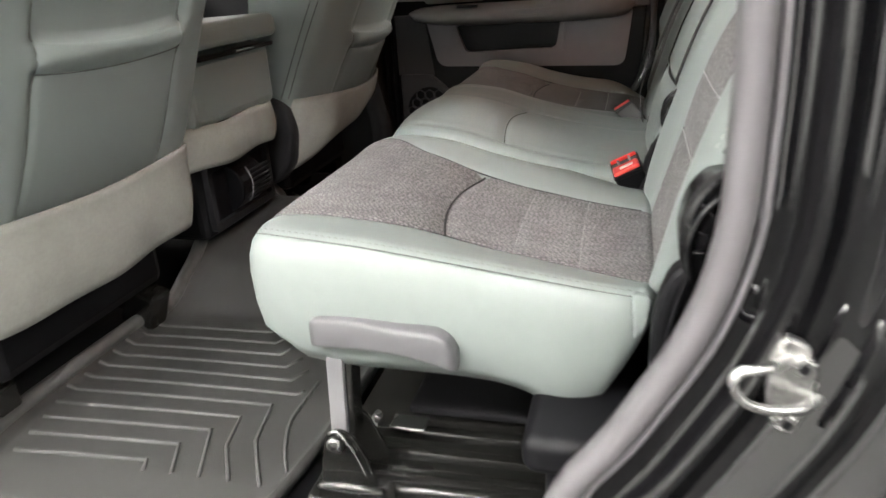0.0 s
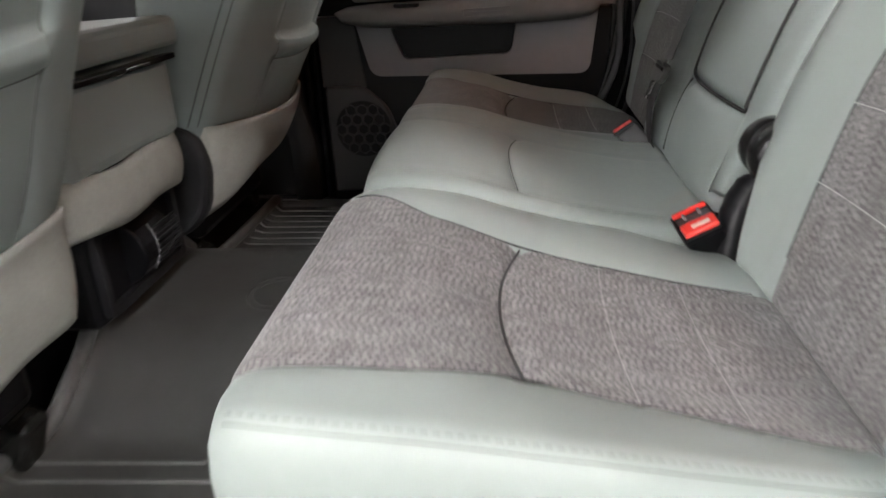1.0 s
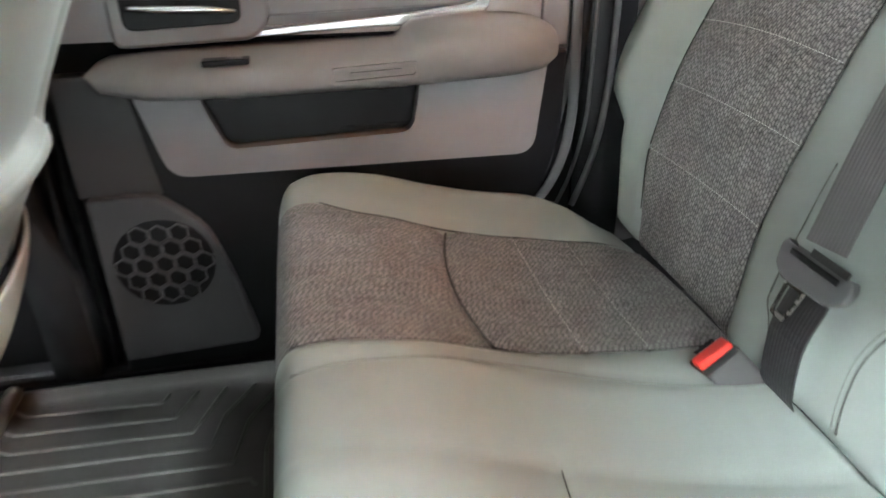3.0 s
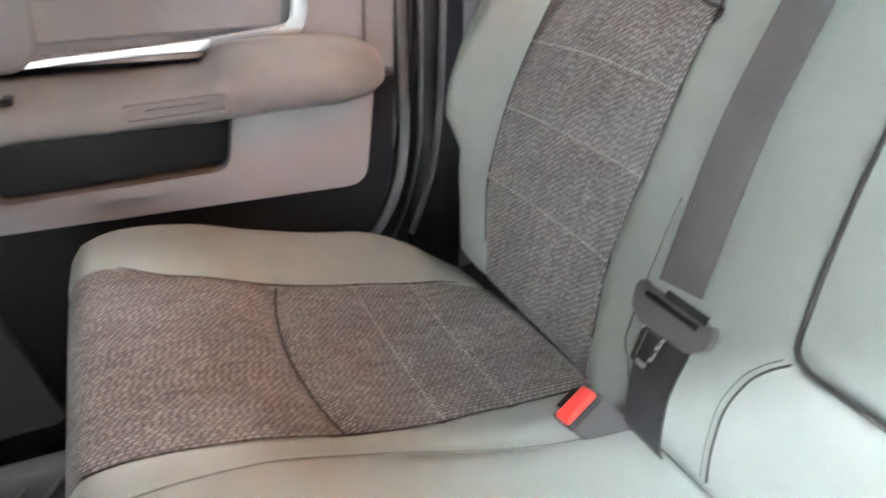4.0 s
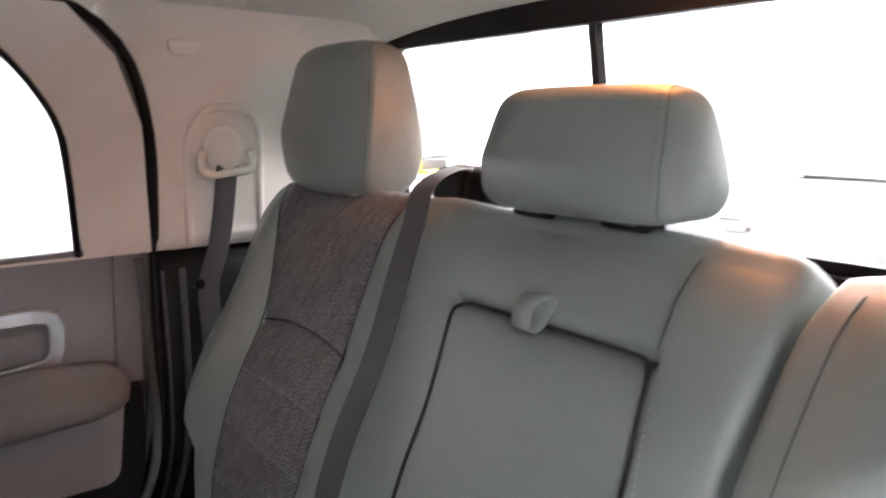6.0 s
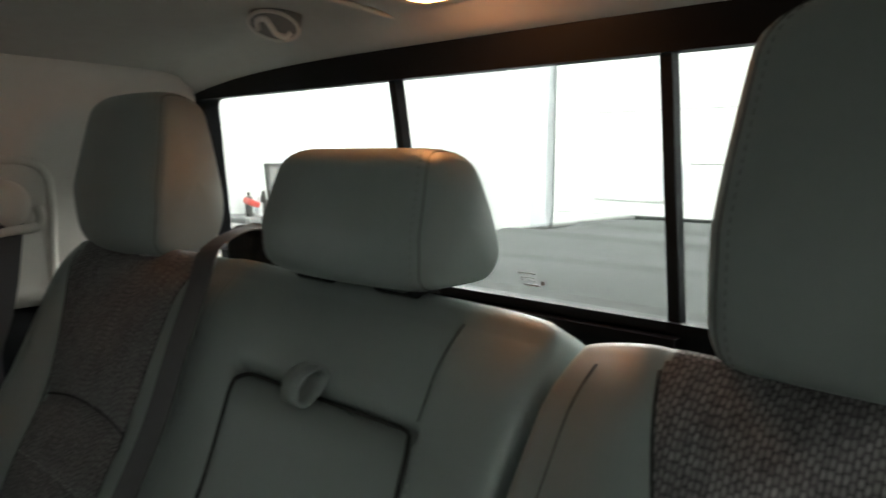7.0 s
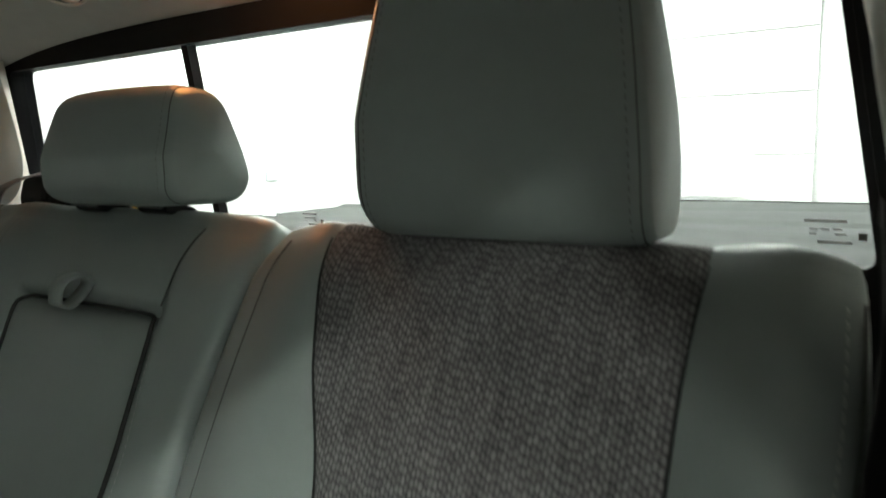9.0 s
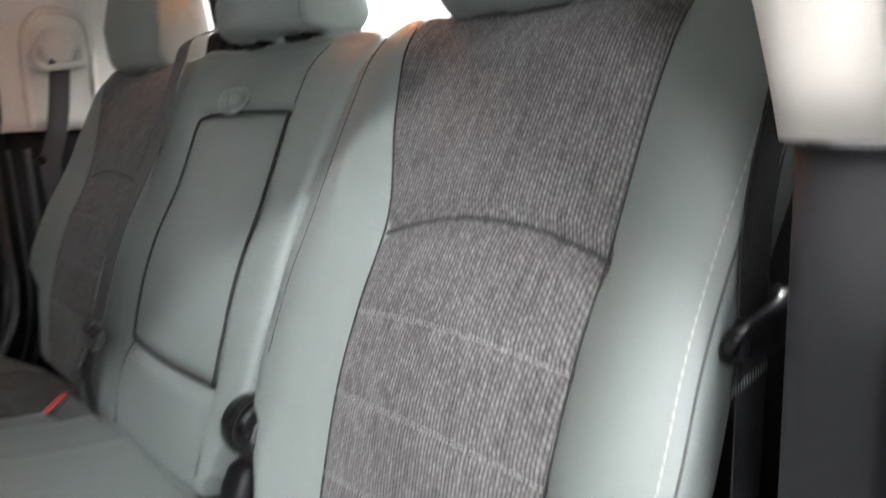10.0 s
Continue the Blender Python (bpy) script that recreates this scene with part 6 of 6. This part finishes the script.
# ---- head lining fittings ----
hook = thing("coat_hook", (0.915, 0.405, 1.30), "warm grey plastic coat hook on the head lining", "coat hook")
hz = Vector((-0.52, -0.55, -0.65)).normalized()
hx = (Vector((0.66, -0.75, 0.0)) * 0.86 + Vector((-0.10, -0.10, -0.50))).normalized()
hx = (hx - hz * hx.dot(hz)).normalized()
hy = hz.cross(hx)
hm = Matrix.Translation((0.872, 0.366, 1.281)) @ Matrix((hx, hy, hz)).transposed().to_4x4()
oval = [(0.036 * math.cos(a), 0.024 * math.sin(a)) for a in np.linspace(0, 2 * math.pi, 36, endpoint=False)]
bm = plate(oval, -0.05, 0.0, 0.004, axis="z")
bmesh.ops.transform(bm, matrix=hm, verts=bm.verts)
part("base", bm, ARMPAD, hook)
v, f = sweep([tuple(hm @ Vector((0.034 * math.cos(a), 0.022 * math.sin(a), 0.001))) for a in np.linspace(0, 2 * math.pi, 40, endpoint=False)], circle(0.0028, 8), up=tuple(hz), closed=True)
raw("rim", v, f, LINER, hook)
bend = curve_line([(-0.020, -0.010, 0.002), (-0.023, 0.004, 0.006), (-0.014, 0.012, 0.008), (-0.004, 0.004, 0.010), (0.006, -0.006, 0.010), (0.018, -0.008, 0.008), (0.024, -0.002, 0.003)], 30)
v, f = sweep([tuple(hm @ Vector(p)) for p in bend], circle(0.0042, 10), up=tuple(hz))
raw("hook", v, f, LINER, hook)
dome = thing("dome_lamp", (0.90, 0.075, 1.30), "lit warm dome lamp in the head lining", "dome lamp")
part("bezel", plate(rounded([(0.83, -0.02), (0.965, -0.02), (0.965, 0.165), (0.83, 0.165)], 0.03), 1.291, 1.306, 0.006, axis="z"), LINER, dome)
part("lens", plate(rounded([(0.85, 0.000), (0.930, 0.000), (0.930, 0.135), (0.85, 0.135)], 0.02), 1.287, 1.295, 0.003, axis="z"), WARM, dome, "glowing warm lens")
v, f = sweep([tuple(p) for p in curve_line([(0.80, 0.24, 1.30), (0.90, 0.245, 1.299), (0.98, 0.23, 1.290), (1.01, 0.16, 1.279), (1.015, 0.05, 1.276), (1.0, -0.04, 1.280)], 26)], circle(0.004, 8), up=(0, 0, 1))
raw("housing_edge", v, f, LINER, dome)


# ---- front seats and console ----
def seat_back(sign, yc, h, dx, lean, hem, label):
    """A front seat seen from behind: reclined shell with map pocket and carpeted apron.
    h: half its width; hem: heights of the apron's lower edge across the seat."""
    ob = thing("front_seat", (-0.45, yc, 0.16), label, "front seat", "front seats")
    px = smooth([0.20, 0.42, 0.50, 0.70, 0.95, 1.2], [-0.345 + dx * 0.4, -0.338 + dx, -0.305 + dx, -0.222 + dx + lean * 0.4, -0.10 + dx + lean, 0.0 + dx + lean * 1.5])
    bow, arc_ = (0.012, 0.0) if dx == 0 else (0.012, 0.042)

    def place(y, z, w):
        return np.stack([px(z) + w + 0 * y, y + 0 * z, z + 0 * y], -1)

    k = h / 0.225 if dx == 0 else 0.95
    cols = [smooth([0.4, 0.6, 1.2], [yc - h - 0.008, yc - h + 0.0, yc - h + 0.03]), smooth([0.4, 0.6, 0.75, 1.2], [yc - 0.160 * k, yc - 0.150 * k, yc - 0.150 * k, yc - 0.150 * k]), smooth([0.4, 0.6, 0.75, 1.2], [yc + 0.160 * k, yc + 0.150 * k, yc + 0.150 * k, yc + 0.150 * k]), smooth([0.4, 0.6, 1.2], [yc + h + 0.008, yc + h + 0.0, yc + h - 0.03])]
    hp = 0.155 * k
    pz = 0.0 if dx == 0 else -0.080
    rows = [fixed(0.435), lambda y: 0.634 + pz + 0.010 * ((np.asarray(y, float) - yc) / 0.16) ** 2, lambda y: 0.670 + pz + 0.012 * np.clip(((np.asarray(y, float) - yc) / 0.16), -1, 1) ** 2, fixed(1.13)]

    def height(y, z):
        mid = 1 / (1 + np.exp((np.abs(y - yc) - hp) / 0.006))
        pocket = (0.012 if dx == 0 else 0.016) * mid * np.clip((0.675 + pz - z + 0.012 * ((y - yc) / 0.16) ** 2) / 0.006, 0, 1) * np.clip((z - 0.44) / 0.10, 0, 1)
        return -bow * ((y - yc) / h) ** 4 - arc_ * ((y - yc) / h) ** 2 - 0.012 * mid + pocket + 0.012 * mid * bump(z - 0.657 - pz, 0.017)

    pad(ob, {"cover": ("backrest", LEATHER_DARK, ""), "pocket": ("map_pocket", LEATHER_DARK, "stretched vinyl map pocket")}, cols, rows, (8, 26, 8), (12, 10, 20), place, height, lambda y, z: 0.14 + 0.45 * np.clip(z - 0.47, 0, 0.35) + 0 * y,
        [(0.010, 0.02), (0.022, 0.08), (0.032, 0.20), (0.036, 0.45), (0.03, 0.75), (0.01, 0.95), (-0.03, 1.0)], seams_c=((1, 0.005, 0.005), (2, 0.005, 0.005)), seams_r=((1, 0.005, 0.005, 1, 2),), corner=0.02,
        region=lambda a, b: "pocket" if a == 1 and b < 2 else "cover")
    zs = np.linspace(0.46, 1.10, 50)
    for c_ in (cols[1], cols[2]):
        seam(ob, place(c_(zs), zs, height(c_(zs), zs) - 0.0048), 0.0011, STITCH)
    ys = np.linspace(yc - hp + 0.004, yc + hp - 0.004, 40)
    seam(ob, place(ys, rows[1](ys), height(ys, rows[1](ys)) - 0.0046), 0.0010, STITCH)
    # paired seams along the inner side of the bolster
    lo = cols[0](zs) if sign > 0 else cols[-1](zs)
    for off, w in ((0.0328, 0.030), (0.0358, 0.048)):
        seam(ob, place(lo - sign * off, zs, -bow - arc_ - w), 0.0013, STITCH)
    # apron: a loose carpet sheet folded round the bottom
    hw = h + 0.030
    foot = smooth([-1.0, -0.5, 0.0, 0.5, 1.0], hem)

    def apron(u, t):
        over = max(abs(u) - 1, 0)
        c = max(-1, min(1, u))
        top_ = 0.452 - 0.006 * math.cos(3 * u)
        z = top_ - t * (top_ - float(foot(c)) - 0.25 * over)
        x = float(px(z)) + 0.007 + 0.010 * math.sin(t * 2.4) + 0.004 * math.sin(u * 7 + 1) * t - over * 0.9 - 0.02 * t * t - (bow + 0.008) * c**4 - arc_ * c**2
        return (x, yc + hw * c - (over * 0.10 * math.copysign(1, u)), z)

    v, f = sheet(apron, np.linspace(-1.12, 1.12, 44), np.linspace(0, 1, 12), (-0.006, 0, 0))
    raw("apron", v, f, APRON, ob, "pale grey carpet apron")
    part("cushion_base", block((0.52, 0.50, 0.14), pose(-0.64, yc, 0.36, 0, 3, 0), 0.05, 4), LEATHER_DARK, ob)
    part("seat_frame", block((0.44, 0.40, 0.10), pose(-0.63, yc, 0.245), 0.02), BLACK, ob)
    shield = rounded([(-0.62, 0.44), (-0.42, 0.475), (-0.345, 0.45), (-0.33, 0.38), (-0.35, 0.29), (-0.40, 0.24), (-0.62, 0.24)], 0.03)
    yi = yc - sign * (h + 0.052)
    if sign > 0:
        part("side_shield", plate(shield, min(yi, yi + sign * 0.05), max(yi, yi + sign * 0.05), 0.014, seg=3), DARK, ob, "dark plastic side shield")
    for s in (-1, 1):
        rail = part("rail", block((0.46, 0.045, 0.045), pose(-0.66, yc + s * 0.18, 0.165), 0.006), STEEL, ob)
        fx = -0.455 if s == -sign else -0.575
        foot_ = part("rail_foot", block((0.075, 0.055, 0.085), pose(fx, yc + s * 0.18, 0.145, 0, 20, 0), 0.012, 3), STEEL, ob)
        part("rail_bolt", drum(0.008, 0.008, pose(fx + 0.030, yc + s * 0.18, 0.176, 0, 20, 0), 0.002, 12), STEEL, foot_)
    return ob


seat_back(-1, -0.470, 0.228, 0.0, 0.0, [0.300, 0.293, 0.291, 0.296, 0.292], "grey vinyl driver seat with map pocket and carpet apron")
seat_back(1, 0.500, 0.245, 0.066, 0.03, [0.272, 0.315, 0.345, 0.36, 0.365], "grey vinyl passenger seat with map pocket and carpet apron")

con = thing("centre_console", (-0.55, -0.005, 0.2), "grey folding centre seat and console between front seats", "console")
part("seat_pad", block((0.40, 0.34, 0.14), pose(-0.545, -0.005, 0.535), 0.02, 3), LEATHER_DARK, con)
part("lid", block((0.46, 0.36, 0.050), pose(-0.555, 0.0, 0.632, 0, -2, 0), 0.016, 4), LEATHER, con, "pale grey console lid")
part("latch_gap", block((0.02, 0.30, 0.009), pose(-0.336, 0.0, 0.600), 0.002), BLACK, con)
part("latch_glint", block((0.006, 0.07, 0.004), pose(-0.3265, 0.02, 0.600), 0.001), CHROME, con)
v, f = sheet(lambda y, t: (-0.342 + 0.010 * math.sin(t * 3) - 0.02 * abs(y / 0.17) ** 4, -0.01 + y, 0.470 - t * 0.085 + 0.004 * math.sin(y * 30)), np.linspace(-0.19, 0.19, 24), np.linspace(0, 1, 8), (-0.012, 0, 0))
raw("apron", v, f, APRON, con, "pale grey carpet apron")
vent = part("vent_housing", block((0.30, 0.30, 0.17), pose(-0.535, 0.010, 0.305), 0.02, 3), BLACK, con)
v, f = ring_frame(rounded([(-0.125, 0.380), (0.140, 0.380), (0.140, 0.238), (-0.125, 0.238)], 0.012), rounded([(-0.110, 0.366), (0.126, 0.366), (0.126, 0.254), (-0.110, 0.254)], 0.010), -0.39, -0.372, "x")
raw("vent_frame", v, f, DARK, vent, soft=False)
part("vent_barrel", drum(0.055, 0.10, pose(-0.40, 0.01, 0.310, 90), 0.004), BLACK, vent)
for k in range(7):
    part("vent_slat", block((0.004, 0.085, 0.004), pose(-0.345 - 0.0008 * (k - 3) ** 2, 0.045, 0.280 + 0.010 * k), 0.001), DARK, vent)
v, f = sweep([(-0.346 - 0.6 * (a * a) * 0.02, 0.0, 0.310 + 0.04 * a) for a in np.linspace(-1, 1, 12)], circle(0.002, 6), up=(0, 1, 0))
raw("vent_wheel", v, f, PLASTIC, vent)

# dashboard far ahead, glimpsed between the seats
dash = thing("dashboard", (-1.3, MID, 0.4), "grey dashboard with thin chrome strips, far ahead between seats", "dashboard")
part("body", block((0.5, 1.6, 0.55), pose(-1.38, MID, 0.58), 0.08, 4), PLASTIC, dash)
for z in (0.60, 0.66):
    part("chrome_strip", block((0.012, 1.1, 0.010), pose(-1.125, MID, z), 0.003), CHROME, dash)

# ---- floor liner ----
mat = thing("floor_mat", (-0.2, MID, 0.08), "black moulded rubber floor liner with raised ribs", "floor mat")
hump = smooth([-0.80, -0.26, -0.16, -0.03, 0.18, 0.25, 0.29, 0.34, 0.38, 0.90], [0.0, 0.0, 0.045, 0.104, 0.114, 0.102, 0.070, 0.014, 0.0, 0.0])
xf = smooth([-0.80, -0.60, -0.32, -0.24, -0.15, 0.0, 0.25, 0.40, 0.80], [-0.44, -0.468, -0.462, -0.440, -0.440, -0.455, -0.452, -0.435, -0.42])
xr = smooth([-0.80, -0.68, -0.55, -0.30, 0.5, 0.80], [0.035, 0.052, 0.064, 0.066, 0.066, 0.02])


def mat_z(x, y):
    e = min(x - float(xf(y)), float(xr(y)) - x, y + 0.80, 0.80 - y)
    rim = 0.024 * math.exp(-((max(e - 0.004, 0) / 0.010) ** 2)) - (0.010 if e < 0.002 else 0)
    return 0.100 + float(hump(y)) + rim + 0.0015 * math.sin(9 * x + 5 * y)


ts = np.r_[0, 0.008, 0.02, 0.035, 0.06, np.linspace(0.1, 0.9, 22), 0.94, 0.965, 0.98, 0.992, 1]
ys = np.r_[-0.80, -0.796, -0.789, -0.781, -0.765, np.linspace(-0.745, 0.75, 62), 0.77, 0.782, 0.79, 0.80]
v, f = sheet(lambda y, t: ((1 - t) * float(xf(y)) + t * float(xr(y)), y, mat_z((1 - t) * float(xf(y)) + t * float(xr(y)), y)), ys, ts, (0, 0, -0.012))
raw("liner", v, f, RUBBER, mat)
ly = np.linspace(-0.79, 0.79, 90)
v, f = sweep([(float(xf(y)) + 0.004, y, mat_z(float(xf(y)) + 0.004, y) - 0.002) for y in ly], circle(0.0135, 12), up=(0, 0, 1))
# the lip's pale colour stands in for sheen along the front edge
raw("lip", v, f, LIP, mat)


def rib(path):
    pts = []
    for (x0, y0), (x1, y1) in zip(path, path[1:]):
        n = max(2, int(math.hypot(x1 - x0, y1 - y0) / 0.02))
        pts += [(x0 + (x1 - x0) * k / n, y0 + (y1 - y0) * k / n) for k in range(n)]
    pts.append(path[-1])
    v, f = sweep([(x, y, mat_z(x, y) + 0.0005) for x, y in pts], [(-0.0032, -0.001), (-0.0017, 0.0028), (0.0017, 0.0028), (0.0032, -0.001)], up=(0, 0, 1))
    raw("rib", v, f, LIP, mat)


for side in (0, 1):
    g = (lambda y: y) if side == 0 else (lambda y: 0.07 - y)
    for k in range(6):
        y, x = -0.284 - 0.0378 * k, -0.188 + 0.029 * k
        tail = [(x + 0.016, g(y + 0.034))] if k < 5 else [(x + 0.008, g(y + 0.012))]
        rib([(-0.43 - 0.02 * (k > 0), g(y - 0.010)), (x, g(y))] + tail)
    for k, (x, y, x1, y1) in enumerate(((-0.070, -0.509, 0.003, -0.688), (-0.104, -0.548, -0.045, -0.687), (-0.133, -0.587, -0.091, -0.688), (-0.162, -0.627, -0.135, -0.687), (-0.188, -0.668, -0.180, -0.689))):
        mid_ = ((x + x1) / 2 - 0.10 * (y - y1) * (k < 2), (y + y1) / 2)
        rib([(-0.452 + 0.010 * k, g(y - 0.014)), (x, g(y)), (mid_[0], g(mid_[1])), (x1, g(y1))])
    rib([tuple((x, g(y))) for x, y in curve_line([(-0.022, -0.431), (-0.023, -0.526), (0.004, -0.613), (0.028, -0.655)], 10)])

for r_ in (0.052, 0.040):
    pts = [(-0.165 + r_ * math.cos(a), 0.03 + r_ * 1.1 * math.sin(a)) for a in np.linspace(0, 2 * math.pi, 40, endpoint=False)]
    v, f = sweep([(x, y, mat_z(x, y) + 0.0004) for x, y in pts], circle(0.0011, 6), up=(0, 0, 1), closed=True)
    raw("embossed_ring", v, f, RUBBER, mat)

# ---- workshop seen through the windows ----
post = tagged(part("column", block((0.16, 0.22, GT - GZ), pose(7.38, 4.25, (GT + GZ) / 2), 0.01), GREYPOST), "pale grey steel column against the workshop wall", "column", kind="structure")

# unseen pale columns added on the open side to streak the painted jamb's reflections
for x, wide_ in ((0.75, 0.16), (1.55, 0.22), (3.1, 0.5)):
    tagged(part("column", block((wide_, 0.16, GT - GZ), pose(x, -4.56, (GT + GZ) / 2), 0.01), WHITEWALL), "unseen white column added on the open side for jamb reflections", "column", "open side columns", "structure")


def sectional_door(name, m, wide, high, windows, label):
    ob = thing(name, m.translation, label, "garage door")
    for k in range(6):
        bm = block((0.05, wide, high / 6 - 0.006), pose(0, 0, (k + 0.5) * high / 6), 0.008, 2)
        bmesh.ops.transform(bm, matrix=m, verts=bm.verts)
        part("door_panel", bm, WHITEWALL, ob)
    for y in windows:
        w = block((0.02, 1.10, 0.46), pose(-0.035, y, high * 0.45), 0.02)
        bmesh.ops.transform(w, matrix=m, verts=w.verts)
        part("window_frame", w, WHITEWALL, ob)
        w = block((0.012, 1.00, 0.36), pose(-0.046, y, high * 0.45), 0.004)
        bmesh.ops.transform(w, matrix=m, verts=w.verts)
        part("door_window", w, GREYPOST, ob, "dull grey window")
    return ob


sectional_door("garage_door", pose(7.44, 2.0, GZ), 4.2, 3.4, (-1.0, 1.0), "white sectional garage door with small windows")
sectional_door("garage_door", pose(0.4, 4.85, GZ, 0, 0, 90), 4.6, 3.4, (), "plain white sectional garage door beside the truck")

# Unseen door on the open side, added to bounce soft fill through the doorway.
sectional_door("garage_door", pose(-3.7, -4.61, GZ, 0, 0, 90), 6.4, 3.4, (), "unseen white sectional door added on the open side as reflector")

CREAM = surface("cream_paper", (0.30, 0.26, 0.13), 0.8)
PAPER = surface("grey_display_card", (0.20, 0.20, 0.205), 0.8)
table = thing("workshop_table", (3.75, 4.45, GZ), "grey folding workshop table by the white wall", "table")
part("tabletop", block((0.9, 0.55, 0.04), pose(3.72, 4.45, 0.625), 0.008), PLASTIC, table)
for dx in (-0.4, 0.4):
    for dy in (-0.22, 0.22):
        part("leg", block((0.03, 0.03, 1.22), pose(3.72 + dx, 4.45 + dy, GZ + 0.61), 0.004), GREYPOST, table)
sign = thing("display_stand", (3.88, 4.5, 0.645), "grey framed display with a cream certificate, on the table", "display")
part("frame", block((0.42, 0.03, 0.32), pose(3.89, 4.52, 0.91, -10, 0, 0), 0.006), DIM, sign)
part("sheet", block((0.36, 0.006, 0.26), pose(3.89, 4.502, 0.908, -10, 0, 0), 0.001), PAPER, sign)
part("certificate", block((0.16, 0.004, 0.17), pose(3.90, 4.497, 0.89, -10, 0, 0), 0.001), CREAM, sign)
part("text_bar", block((0.06, 0.004, 0.012), pose(3.90, 4.499, 0.99, -10, 0, 0), 0.001), PLASTIC, sign)
part("base", block((0.30, 0.18, 0.10), pose(3.88, 4.5, 0.695), 0.02), DARK, sign)
YELLOW = surface("yellow_plastic", (0.85, 0.52, 0.03), 0.4)
tagged(part("tub", drum(0.045, 0.13, pose(3.70, 4.42, 0.71), 0.006, 20, 0.052), YELLOW), "yellow plastic tub on the workshop table", "tub")
tagged(part("notepad", block((0.30, 0.16, 0.02), pose(3.80, 4.32, 0.655, 0, 0, 12), 0.003), YELLOW), "yellow pad lying on the workshop table", "notepad")
tagged(part("bottle", joined(drum(0.036, 0.13, pose(3.60, 4.45, 0.71), 0.01, 18), drum(0.030, 0.05, pose(3.60, 4.45, 0.795), 0.004, 18, 0.014), drum(0.014, 0.03, pose(3.60, 4.45, 0.83), 0.003, 14)), DARK), "dark spray bottle on the workshop table", "bottle", "bottles")
tagged(part("bottle", joined(drum(0.03, 0.11, pose(3.52, 4.40, 0.70), 0.01, 18), drum(0.012, 0.05, pose(3.52, 4.40, 0.78), 0.003, 14)), GREYPOST), "pale plastic bottle on the workshop table", "bottle", "bottles")
tagged(part("cloth_rag", block((0.11, 0.10, 0.05), pose(3.42, 4.35, 0.76, 10, 20, 0), 0.015, 3), RED), "crumpled red rag among the bottles", "rag")
tagged(part("bottle", joined(drum(0.03, 0.16, pose(3.44, 4.42, 0.725), 0.01, 18), drum(0.012, 0.04, pose(3.44, 4.42, 0.82), 0.003, 14)), DARK), "dark plastic bottle on the workshop table", "bottle", "bottles")
for x_, z_, w_, h_ in ((5.6, 0.92, 0.16, 0.10), (6.1, 0.35, 0.30, 0.16)):
    tagged(part("wall_socket", block((w_, 0.03, h_), pose(x_, 4.885, z_), 0.006), GREYPOST), "pale grey box on the workshop wall", "wall box", "wall boxes", "structure")
